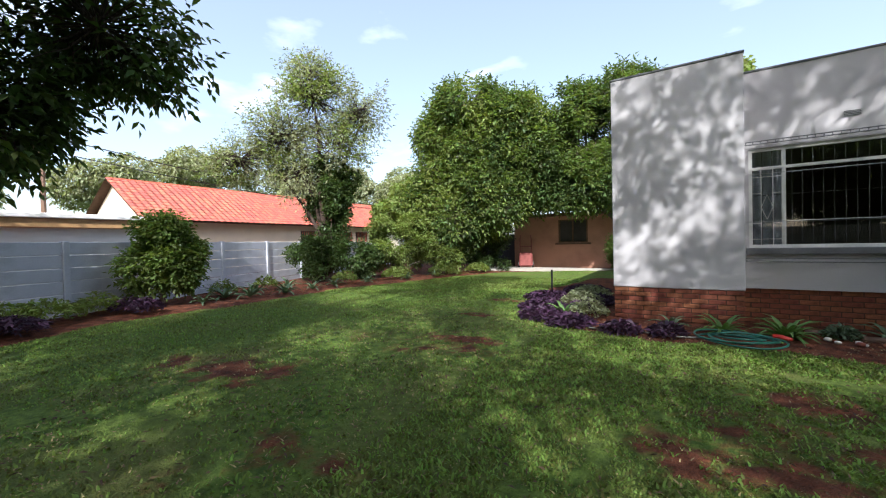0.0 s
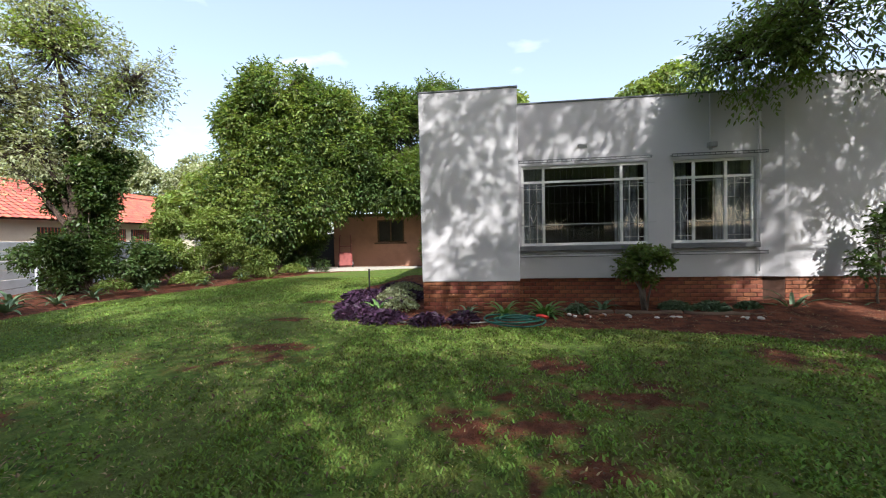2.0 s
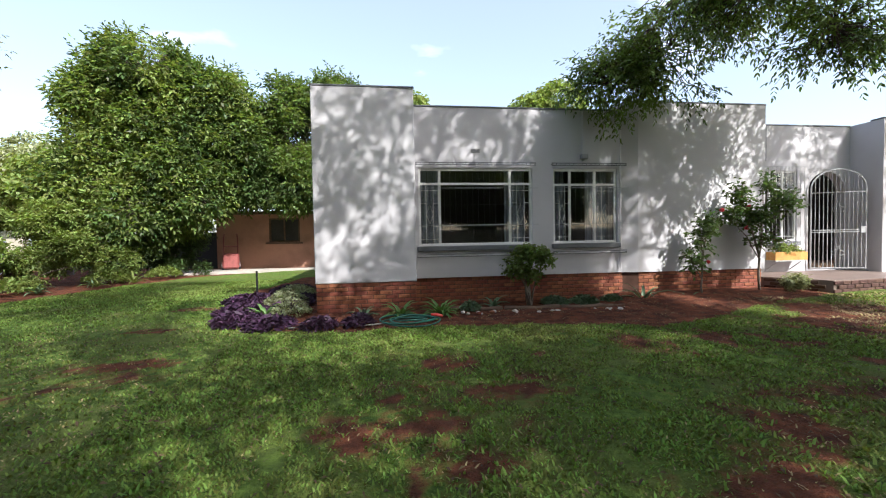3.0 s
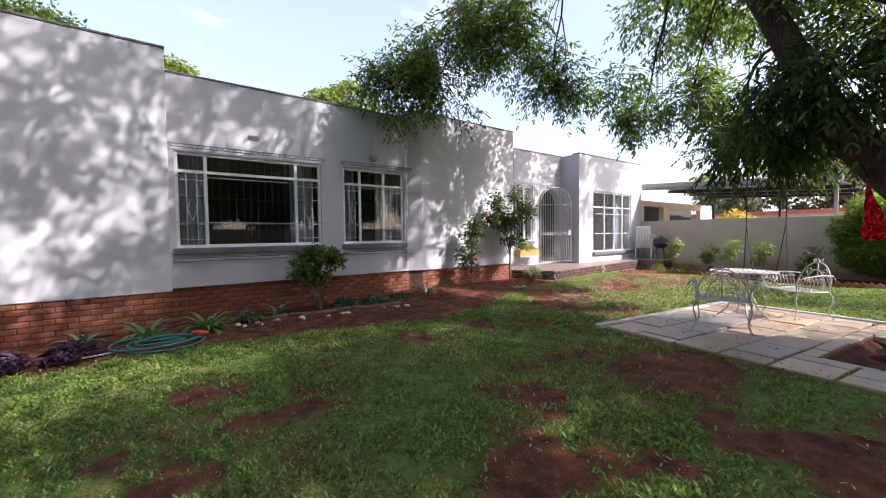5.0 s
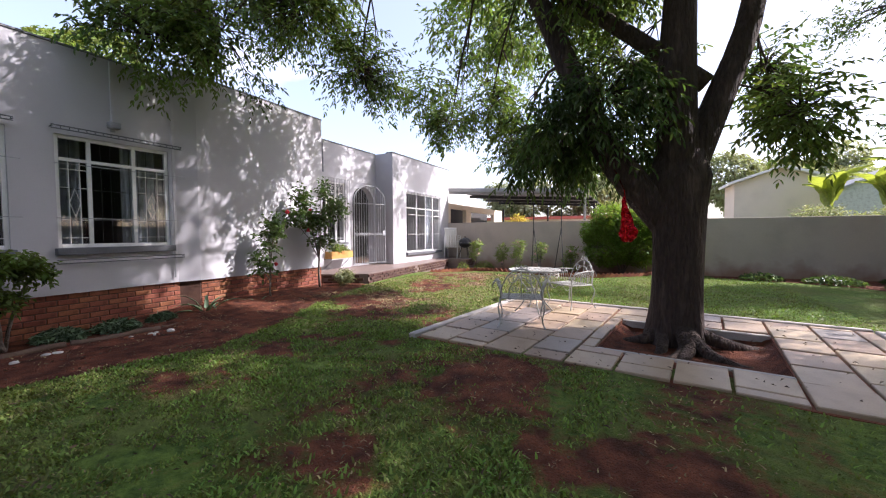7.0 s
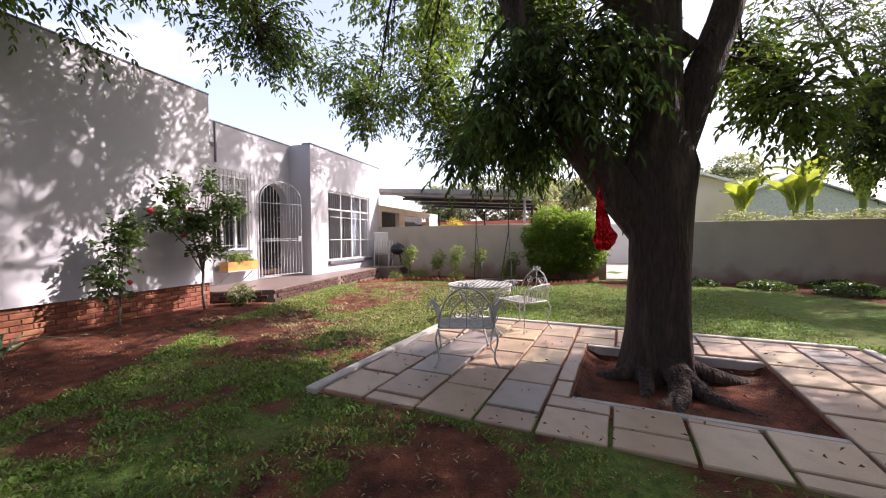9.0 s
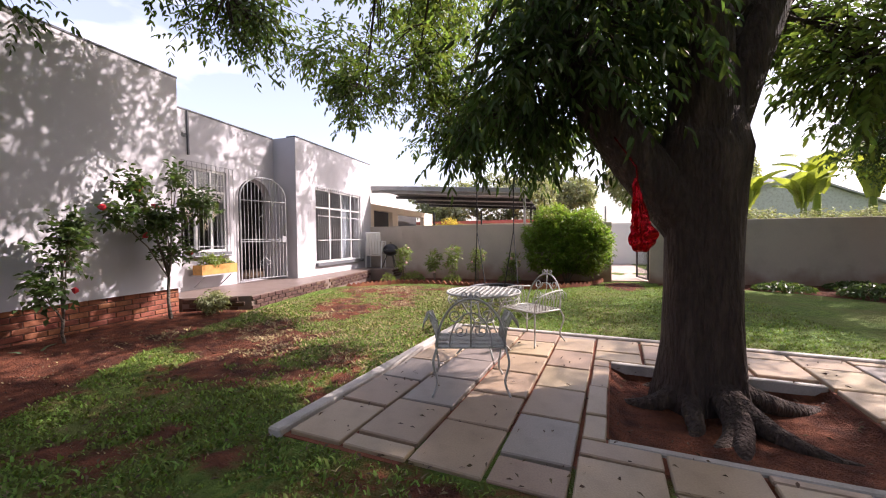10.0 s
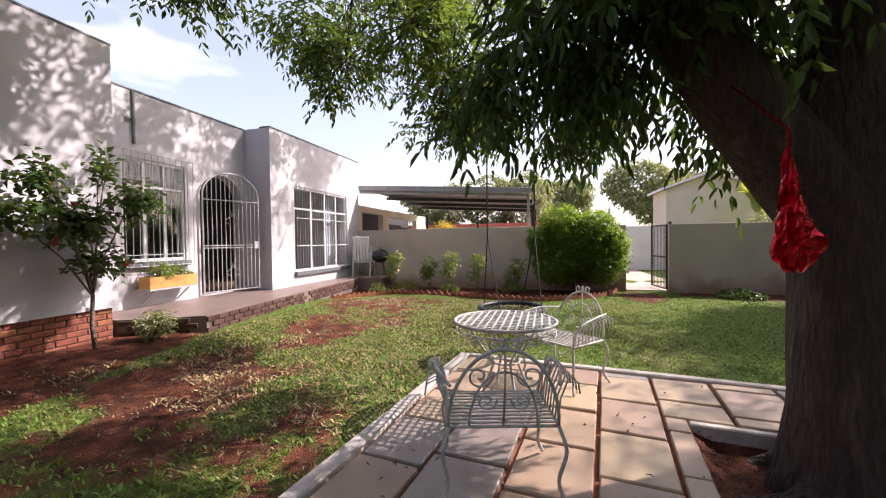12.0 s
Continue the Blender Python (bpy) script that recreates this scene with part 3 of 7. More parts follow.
def wall_with_holes(bm, x0, x1, y0, y1, z0, z1, holes):
    """A wall along x between y0 and y1, with openings (x0, x1, z0, z1) through it."""
    xs = sorted({x0, x1, *[h[0] for h in holes], *[h[1] for h in holes]})
    for a, b in zip(xs, xs[1:]):
        mid = (a + b) / 2
        z = z0
        for h in sorted((h for h in holes if h[0] < mid < h[1]), key=lambda h: h[2]):
            if h[2] > z:
                box(bm, a, b, y0, y1, z, h[2])
            z = h[3]
        if z < z1:
            box(bm, a, b, y0, y1, z, z1)
    bmesh.ops.remove_doubles(bm, verts=bm.verts, dist=1e-4)
    seen = {}
    for f in bm.faces:
        seen.setdefault(tuple(round(c, 3) for c in f.calc_center_median()), []).append(f)
    bmesh.ops.delete(bm, geom=[f for fs in seen.values() if len(fs) > 1 for f in fs], context="FACES_ONLY")


W1, W2 = (1.20, 3.62, 1.26, 2.86), (4.08, 5.54, 1.26, 2.86)
W3, W4 = (9.78, 10.95, 1.18, 2.97), (13.35, 15.95, 0.75, 2.90)
ARCH = (11.28, 12.38, 0.42, 2.95)

bm = bmesh.new(); box(bm, -0.79, 1.11, 8.54, 9.3, PLINTH, 4.28, bevel=0.012)
wall_pier = tagged(part("wall_pier", bm, M_PLASTER), "grey-white plastered pier wall above a brick plinth", "wall", kind="structure")
bm = bmesh.new(); box(bm, -0.76, 1.08, 8.575, 9.3, -0.1, PLINTH)
part("plinth_core", bm, M_MORTAR, wall_pier, "brown mortar")
bm = bmesh.new(); wall_with_holes(bm, 1.11, 5.65, 9.02, 9.27, PLINTH, TOP, [W1, W2])
wall_main = tagged(part("wall_main", bm, M_PLASTER), "grey-white plastered house wall with two windows", "wall", kind="structure")
bm = bmesh.new(); box(bm, 1.11, 5.7, 9.075, 9.27, -0.1, PLINTH)
part("plinth_core", bm, M_MORTAR, wall_main, "brown mortar")
bm = bmesh.new(); prism(bm, [(5.65, 9.02), (5.96, 8.90), (9.06, 8.90), (9.06, 9.78), (5.65, 9.78)], PLINTH, 4.27)
wall_bay = tagged(part("wall_bay", bm, M_PLASTER), "grey-white plastered projecting bay wall dappled with sun", "wall", kind="structure")
bm = bmesh.new(); prism(bm, [(5.68, 9.08), (5.98, 8.955), (9.02, 8.955), (9.02, 9.78), (5.68, 9.78)], -0.1, PLINTH)
part("plinth_core", bm, M_MORTAR, wall_bay, "brown mortar")
bm = bmesh.new(); wall_with_holes(bm, 9.06, 12.5, 9.80, 10.05, -0.1, 4.10, [W3, ARCH])
wall_recess = tagged(part("wall_recess", bm, M_PLASTER), "plastered wall set back behind the raised patio", "wall", kind="structure")
bm = bmesh.new(); wall_with_holes(bm, 12.5, 16.75, 9.10, 9.35, -0.1, 4.12, [W4])
box(bm, 12.5, 12.75, 9.35, 10.05, -0.1, 4.12)
box(bm, 16.5, 16.75, 9.35, 17.0, -0.1, 4.12)
wall_wing = tagged(part("wall_wing", bm, M_PLASTER), "sunlit white plastered wing wall beside the patio", "wall", kind="structure")
bm = bmesh.new(); box(bm, -0.79, -0.54, 9.3, 17.0, -0.1, 4.05); box(bm, -0.54, 16.5, 16.75, 17.0, -0.1, 4.05)
tagged(part("wall_rear", bm, M_PLASTER), "plain plastered side and rear walls of the house", "wall", kind="structure")
bm = bmesh.new(); box(bm, -0.54, 16.5, 10.06, 16.74, 3.6, 3.75); box(bm, -0.54, 9.0, 9.28, 10.06, 3.6, 3.75); box(bm, 12.76, 16.5, 9.36, 10.06, 3.6, 3.75)
tagged(part("roof_slab", bm, M_CONCRETE), "flat concrete house roof behind the parapet", "roof", kind="structure")
bm = bmesh.new(); box(bm, -0.54, 16.5, 10.06, 16.74, 0.3, 0.42); box(bm, -0.54, 9.0, 9.28, 10.06, 0.3, 0.42)
tagged(part("floor_inside", bm, M_TIMBER), "dark floor inside the house", "floor", kind="structure")
# room walls coloured near-black in place of real shade indoors
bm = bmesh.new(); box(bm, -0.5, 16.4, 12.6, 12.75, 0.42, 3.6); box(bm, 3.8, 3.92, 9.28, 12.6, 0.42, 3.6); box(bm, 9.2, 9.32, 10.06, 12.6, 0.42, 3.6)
tagged(part("wall_inside", bm, M_UNLIT), "walls inside the house, near-black to stand for unlit rooms", "wall", kind="structure")


def coping(name, x0, x1, y0, y1, z):
    bm = bmesh.new(); box(bm, x0, x1, y0, y1, z, z + 0.035, bevel=0.006)
    return tagged(part(name, bm, M_SILL), "thin grey parapet flashing", "coping", kind="structure")


coping("coping_main", 1.11, 5.66, 9.005, 9.29, TOP)
coping("coping_pier", -0.80, 1.12, 8.53, 9.32, 4.28)
coping("coping_bay", 5.66, 9.07, 8.89, 9.79, 4.27)
coping("coping_recess", 9.07, 12.49, 9.785, 10.07, 4.10)
coping("coping_wing", 12.49, 16.76, 9.085, 9.37, 4.12)


def window(name, w, y, mullions, transoms, label, bars=True, rack=0.0):
    """A steel window: outer frame, mullions, transoms, panes, sill and burglar bars."""
    x0, x1, z0, z1 = w
    root = thing(name, label, "window", kind="structure")
    bm = bmesh.new()
    d0, d1 = y + 0.03, y + 0.075
    for a, b, c, d in ((x0, x0 + 0.05, z0, z1), (x1 - 0.05, x1, z0, z1), (x0 + 0.05, x1 - 0.05, z0, z0 + 0.05), (x0 + 0.05, x1 - 0.05, z1 - 0.05, z1)):
        box(bm, a, b, d0, d1, c, d, bevel=0.004)
    fr = part("window_frame", bm, M_STEEL, root, "white painted steel frame")
    for mx in mullions:
        boxed("mullion", (mx - 0.025, mx + 0.025, d0 + 0.004, d1 - 0.004, z0 + 0.05, z1 - 0.05), M_STEEL, root)
    for tz in transoms:
        boxed("transom", (x0 + 0.05, x1 - 0.05, d0 - 0.004, d1 - 0.008, tz - 0.022, tz + 0.022), M_STEEL, root)
    xs, zs = [x0, *mullions, x1], [z0, *transoms, z1]
    for a, b in zip(xs, xs[1:]):
        for c, d in zip(zs, zs[1:]):
            p = boxed("pane", (a + 0.03, b - 0.03, y + 0.05, y + 0.054, c + 0.03, d - 0.03), M_GLASS, root)
            p.visible_shadow = False
    bm = bmesh.new(); box(bm, x0 - 0.04, x1 + 0.04, y - 0.085, y + 0.03, z0 - 0.105, z0 - 0.004, bevel=0.008)
    part("window_sill", bm, M_SILL, root, "grey sill")
    return root


def bars(parent, xs, y, z0, z1, r=0.006, material=None, name="bar"):
    for x in xs:
        bm = bmesh.new(); tube(bm, [(x, y, z0), (x, y, z1)], r, 5)
        part(name, bm, material or M_BARS, parent)


def rails(parent, zs, y, x0, x1, r=0.007, material=None, name="rail"):
    for z in zs:
        bm = bmesh.new(); tube(bm, [(x0, y, z), (x1, y, z)], r, 5)
        part(name, bm, material or M_BARS, parent)


def steps(a, b, n):
    return [a + (b - a) * i / (n - 1) for i in range(n)]


window_1 = window("window_1", W1, 9.02, [1.64, 3.14], [2.54], "wide steel window with white frame and dark glass")
window_2 = window("window_2", W2, 9.02, [4.47, 5.04], [2.52], "steel window in three lights with white frame")
window_3 = window("window_3", W3, 9.80, [10.18, 10.56], [2.5], "steel window behind a burglar guard beside the gate")
window_4 = window("window_4", W4, 9.10, [14.1, 14.75, 15.35], [2.35], "large steel window with vertical burglar bars on the patio")
# outer guards of the two front windows
for root, w, ext in ((window_1, W1, 0.0), (window_2, W2, 0.12)):
    x0, x1, z0, z1 = w
    rails(root, (z1 + 0.10, z1 + 0.055), 8.93, x0 - 0.05, x1 + 0.05 + ext, 0.009, M_SILL)
    rails(root, (z0 - 0.17, z0 - 0.22), 8.93, x0 - 0.05, x1 + 0.05 + ext, 0.009, M_SILL)
    rails(root, (z0 + 0.42, z1 - 0.42), 8.93, x0 - 0.04, x1 + 0.10 + ext, 0.006)
    bars(root, steps(x0 - 0.04, x1 + 0.04, int((x1 - x0) / 0.085)), 8.955, z1 + 0.055, z1 + 0.10, 0.006, M_SILL, "tooth")
    bars(root, steps(x0 + 0.06, x1 - 0.06, int((x1 - x0) / 0.12)), 9.105, z0 + 0.05, z1 - 0.05, 0.005, M_BARSDARK)
    rails(root, (z0 + 0.4, z0 + 0.85), 9.105, x0 + 0.05, x1 - 0.05, 0.005, M_BARSDARK)
    for x in (x0 - 0.04, x1 + 0.05 + ext):
        for z in (z0 - 0.2, z1 + 0.08):
            bm = bmesh.new(); tube(bm, [(x, 8.93, z), (x, 9.03, z)], 0.008, 5); part("bracket", bm, M_SILL, root)
# lattice with a diamond on each side light
for root, x0, x1, z1 in ((window_1, 1.25, 1.615, 2.52), (window_1, 3.165, 3.57, 2.52), (window_2, 4.13, 4.445, 2.50), (window_2, 5.065, 5.49, 2.50)):
    z0, xm, q = 1.31, (x0 + x1) / 2, (x1 - x0) * 0.2
    bars(root, (xm - q, xm + q), 9.04, z0, z1, 0.006, M_STEEL, "lattice_bar")
    rails(root, (z0 + 0.09, z1 - 0.12), 9.04, x0, x1, 0.006, M_STEEL, "lattice_rail")
    for z in (z0 + 0.35, z1 - 0.38):
        for a, b in ((x0, xm - q), (xm + q, x1)):
            rails(root, (z,), 9.04, a, b, 0.006, M_STEEL, "lattice_rail")
    zm = (z0 + z1) / 2
    bm = bmesh.new(); tube(bm, [(xm, 9.035, zm - 0.2), (xm + q, 9.035, zm), (xm, 9.035, zm + 0.2), (xm - q, 9.035, zm), (xm, 9.035, zm - 0.2)], 0.007, 5)
    part("diamond", bm, M_STEEL, root)
# guards on the patio windows
rails(window_3, (1.1, 1.3, 2.62, 3.05), 9.66, 9.72, 11.02, 0.007)
bars(window_3, steps(9.74, 11.0, 12), 9.66, 1.1, 3.05, 0.006)
bars(window_4, steps(13.35, 15.95, 25), 9.02, 0.74, 2.95, 0.007)
rails(window_4, (0.76, 1.4, 2.1, 2.93), 9.02, 13.33, 15.97, 0.009, M_STEEL)


def curtain(name, x0, x1, y, z0, z1, seed, label):
    """Hanging cloth with folds."""
    n = max(12, int((x1 - x0) / 0.025))
    rng = np.random.default_rng(seed)
    xs = np.linspace(x0, x1, n)
    f = 0.035 * np.sin(xs * 55 + rng.random() * 6) + 0.015 * np.sin(xs * 23)
    co = np.concatenate([np.stack([xs, y + f, np.full(n, z0)], 1), np.stack([xs, y + f * 0.7, np.full(n, z1)], 1),
                         np.stack([xs, y + f + 0.006, np.full(n, z0)], 1), np.stack([xs, y + f * 0.7 + 0.006, np.full(n, z1)], 1)])
    i = np.arange(n - 1)
    q = np.concatenate([np.stack([i, i + 1, n + i + 1, n + i], 1), np.stack([2 * n + i, 3 * n + i, 3 * n + i + 1, 2 * n + i + 1], 1)])
    ob = mesh_np(name, co, q, M_CURTAIN)
    ob.data.polygons.foreach_set("use_smooth", [True] * len(ob.data.polygons))
    return tagged(ob, label, "curtain")


for x0, x1 in ((1.24, 1.66), (3.12, 3.58), (4.12, 4.5), (5.0, 5.5)):
    curtain("curtain", x0, x1, 9.40, 0.9, 2.95, int(x0 * 10), "grey-blue curtain drawn aside behind the glass")
for x0, x1 in ((9.8, 9.98), (15.3, 15.9)):
    curtain("curtain", x0, x1, 10.12 if x0 < 11 else 9.5, 0.6, 2.95, int(x0 * 10), "grey-blue curtain drawn aside behind the glass")

# patio and steps
bm = bmesh.new(); prism(bm, [(9.64, 7.95), (12.6, 8.22), (15.5, 8.51), (15.6, 7.76), (16.44, 7.76), (16.5, 9.1), (12.5, 9.1), (12.5, 9.8), (9.06, 9.8), (9.07, 8.94)], -0.1, 0.40)
patio = tagged(part("patio", bm, M_PATIO), "raised brown patio slab with a brick edge", "patio", kind="structure")

# yard wall, carport side
bm = bmesh.new(); box(bm, 16.45, 16.68, 0.92, 7.75, -0.1, 1.86, bevel=0.01); box(bm, 16.68, 16.9, 7.60, 9.10, -0.1, 1.86)
tagged(part("wall_yard_north", bm, M_YARDWALL), "plastered cream-grey yard wall stained with red soil", "wall", kind="structure")
bm = bmesh.new(); box(bm, 16.45, 16.68, -9.0, -0.12, -0.1, 1.86, bevel=0.01)
tagged(part("wall_yard_south", bm, M_YARDWALL), "plastered cream-grey yard wall beyond the gate", "wall", kind="structure")

# ---- large trees ----
def branchy(bm, start, end, r0, r1, sag=0.0, n=5, sides=8, rng=None, wob=0.12):
    a, b = Vector(start), Vector(end)
    L = (b - a).length
    pts, rad = [], []
    for i in range(n + 1):
        t = i / n
        p = a.lerp(b, t) + Vector((0, 0, math.sin(t * math.pi) * L * 0.10 - sag * t * t))
        if 0 < i < n and rng:
            p += Vector((rng.uniform(-1, 1), rng.uniform(-1, 1), rng.uniform(-0.5, 0.5))) * wob * L * 0.18
        pts.append(p); rad.append(r0 + (r1 - r0) * t)
    tube(bm, pts, rad, sides)
    return pts


def big_tree(name, base, trunk, fork_z, limbs, blobs, leaf_mats, shoots, leaf, seed, label, bark, twig_r=0.012, **spray):
    """trunk: radii from root to fork; limbs: (start height, end x, y, z, radius)."""
    rng = random.Random(seed)
    root = thing(name, label, "tree")
    bx, by = base
    bm = bmesh.new()
    rings = tube(bm, [(bx, by, z) for z in np.linspace(-0.2, fork_z, 9)], list(trunk), 20)
    for ring in rings:
        for i, v in enumerate(ring):
            a = math.atan2(v.co.y - by, v.co.x - bx)
            low = min(1.2, max(0.0, 1 - v.co.z / 0.5))
            k = 1 + 0.10 * math.sin(3 * a + 1) + 0.05 * math.sin(5 * a + v.co.z * 2) + low * 0.20 * max(0, math.sin(5 * a + 0.7)) ** 2
            v.co.x, v.co.y = bx + (v.co.x - bx) * k, by + (v.co.y - by) * k
    part("trunk", bm, bark, root, smooth=True)
    tips = []
    for z, ex, ey, ez, r, *bend in limbs:
        bm = bmesh.new()
        a, b = Vector((bx, by, z)), Vector((ex, ey, ez))
        mid = a.lerp(b, 0.4) + Vector((0, 0, 0.0))
        pts = curve_pts([a - (mid - a) * 0.15, a.lerp(mid, 0.5) + Vector((rng.uniform(-1, 1), rng.uniform(-1, 1), 0)) * 0.08, mid, a.lerp(b, 0.7) + Vector((rng.uniform(-1, 1), rng.uniform(-1, 1), 0)) * 0.25, b], 3)
        if bend:
            pts = curve_pts([a, Vector(bend[0]), Vector(bend[0]).lerp(b, 0.5) + Vector((0.1, 0, 0.15)), b], 5)
        tube(bm, pts, [r * (1 - 0.7 * i / (len(pts) - 1)) for i in range(len(pts))], 12)
        part("limb", bm, bark, root, smooth=True)
        tips.append(pts)
    for b in blobs:
        bm = bmesh.new()
        c = Vector(b[:3])
        near = min((p for pts in tips for p in pts[2:]), key=lambda p: (p - c).length)
        rb = max(0.014, min(0.04, 0.009 * (near - c).length))
        pts = branchy(bm, near, c, rb, 0.015, n=5, sides=6, rng=rng)
        for _ in range(9):
            d = Vector((rng.gauss(0, 1), rng.gauss(0, 1), rng.gauss(0, 0.8))).normalized()
            s = pts[rng.randrange(2, 6)]
            branchy(bm, s, c + Vector((d.x * b[3], d.y * b[4], d.z * b[5])) * 0.8, twig_r, 0.004, n=3, sides=4, rng=rng)
        part("branch", bm, bark, root, smooth=True)
    for i, m in enumerate(leaf_mats):
        sprays("crown", blobs, shoots // len(leaf_mats), m, root, seed + 10 * i, leaf, bark=bark, **spray)
    return root


# the shade tree that stands in the paving: low boughs, near leaves round the fork, and the shadow crown
low_boughs = [(5.9, 8.0, 4.85, 1.2, 1.0, 0.9), (5.0, 8.2, 4.4, 0.8, 0.7, 0.5), (7.2, 7.6, 5.8, 1.1, 1.0, 0.8), (8.2, 6.9, 4.9, 0.7, 0.7, 0.8),
              (9.6, 4.6, 4.2, 0.75, 0.75, 0.45), (9.9, 5.7, 4.0, 0.5, 0.5, 0.35), (10.3, 4.2, 3.4, 0.9, 0.8, 0.5), (8.8, 2.0, 4.2, 0.7, 0.7, 0.5),
              (9.0, 0.1, 3.9, 0.3, 0.3, 0.4), (7.6, 2.5, 5.6, 1.4, 1.3, 0.9), (8.0, 0.0, 2.9, 0.35, 0.35, 0.4)]
fork_leaves = [(6.9, 2.3, 2.75, 0.45, 0.4, 0.25), (7.2, 2.7, 2.75, 0.5, 0.5, 0.3), (7.6, 3.0, 2.65, 0.4, 0.4, 0.3), 
               (8.3, 1.7, 2.6, 0.4, 0.4, 0.25), (7.4, 2.2, 3.3, 0.75, 0.7, 0.45), (9.3, 2.8, 2.95, 0.5, 0.5, 0.35)]
# mostly unseen leaf masses, placed to dapple the walls and ground with shade
shadow_crown = [(6.2, 5.2, 6.4, 1.6, 1.5, 1.0), (4.4, 1.6, 6.6, 1.6, 1.5, 1.0), (8.0, -2.6, 5.2, 1.9, 1.6, 1.2),
              (7.2, 0.6, 7.8, 2.2, 2.1, 1.2), (12.4, 4.6, 7.0, 1.3, 1.2, 0.8)]
shadow_crown += [(14.2, 4.4, 8.6, 1.4, 1.2, 0.8), (4.6, 0.2, 8.8, 1.2, 1.1, 0.7), (6.6, 2.6, 9.4, 1.9, 1.7, 1.1), (9.0, 1.4, 9.6, 1.9, 1.8, 1.1), (8.2, 2.6, 8.6, 1.4, 1.3, 0.9),
               (5.6, -2.6, 8.8, 2.0, 1.8, 1.2), (8.2, -0.8, 10.6, 2.0, 1.9, 1.1), (4.6, 1.2, 10.8, 1.5, 1.4, 0.9), (6.4, 0.6, 11.6, 1.7, 1.5, 0.9), (16.2, 3.6, 8.8, 1.5, 1.2, 0.9), (17.4, 3.0, 9.4, 1.3, 1.2, 0.8)]
shadow_crown += [(3.6, -3.4, 5.8, 1.7, 1.5, 1.0), (5.6, -4.4, 6.2, 1.7, 1.5, 1.0), (1.8, -2.0, 5.6, 1.5, 1.4, 0.9), (7.0, -3.4, 6.6, 1.5, 1.4, 0.9), (2.4, -4.6, 7.2, 1.6, 1.5, 0.9), (9.6, -4.6, 6.8, 1.5, 1.4, 0.9)]
shadow_crown += [(9.4, 4.8, 6.9, 0.8, 0.8, 0.6), (4.4, -4.8, 8.2, 1.3, 1.2, 0.8), (4.2, -3.6, 7.2, 1.4, 1.3, 0.8), (7.2, -1.9, 6.4, 1.4, 1.3, 0.8), (8.6, -3.4, 7.8, 1.5, 1.4, 0.9), (6.6, -2.9, 7.0, 1.4, 1.3, 0.8), (3.0, 0.5, 5.4, 1.5, 1.3, 0.7), (8.2, -5.4, 7.4, 1.6, 1.5, 0.9), (6.4, -5.2, 7.6, 1.6, 1.5, 0.9), (9.8, -6.4, 8.2, 1.6, 1.5, 0.9), (7.6, -3.8, 8.4, 1.6, 1.5, 0.9), (11.2, -5.6, 6.6, 1.4, 1.3, 0.8), (9.8, -4.6, 5.0, 1.4, 1.2, 0.8), (8.0, -5.0, 5.2, 1.4, 1.2, 0.8), (11.4, -4.8, 5.2, 1.4, 1.2, 0.8), (2.7, 3.8, 7.5, 1.1, 0.9, 0.6), (4.6, 3.0, 6.0, 1.3, 1.2, 0.7), (1.5, 5.0, 7.5, 1.2, 0.9, 0.7), (10.6, 5.0, 7.6, 0.9, 0.8, 0.6), (11.4, 5.6, 6.8, 1.2, 1.0, 0.7), (13.0, 6.2, 7.2, 1.2, 1.0, 0.7), (14.8, 6.0, 7.4, 1.2, 1.0, 0.7), (10.9, 7.0, 5.3, 0.8, 0.7, 0.4)]
shade_tree = big_tree("shade_tree", (7.75, 1.3), (0.37, 0.325, 0.31, 0.305, 0.30, 0.30, 0.31, 0.345, 0.27), 2.5,
         [(1.45, 7.0, 3.9, 6.4, 0.25, (7.5, 2.2, 2.65)), (3.6, 7.0, 6.4, 7.6, 0.12), (1.9, 7.5, 1.3, 9.4, 0.28), (1.9, 8.3, -0.6, 7.4, 0.22), (4.6, 4.4, 0.6, 8.0, 0.12), (4.0, 10.4, 1.4, 7.2, 0.13)],
         low_boughs, [M_LEAF, M_LEAFDARK, M_LEAF], 1080, 0.100, 31, "large shade tree with dark rough bark standing in the paving", M_BARK, wide=0.38, sag=0.5, gap=0.56, cell=0.65, slender=True)
# fork leaves use the darker leaf colour to carry their shade
sprays("crown_near", fork_leaves, 170, M_LEAFDARK, shade_tree, 36, 0.115, wide=0.30, slender=True, length=0.7, sag=0.9, gap=0.5, cell=0.5, bark=M_BARK)
sprays("crown_high", shadow_crown, 4000, M_LEAF, shade_tree, 37, 0.14, wide=0.4, length=0.9, nodes=5, pairs=2, gap=0.54, cell=1.0)

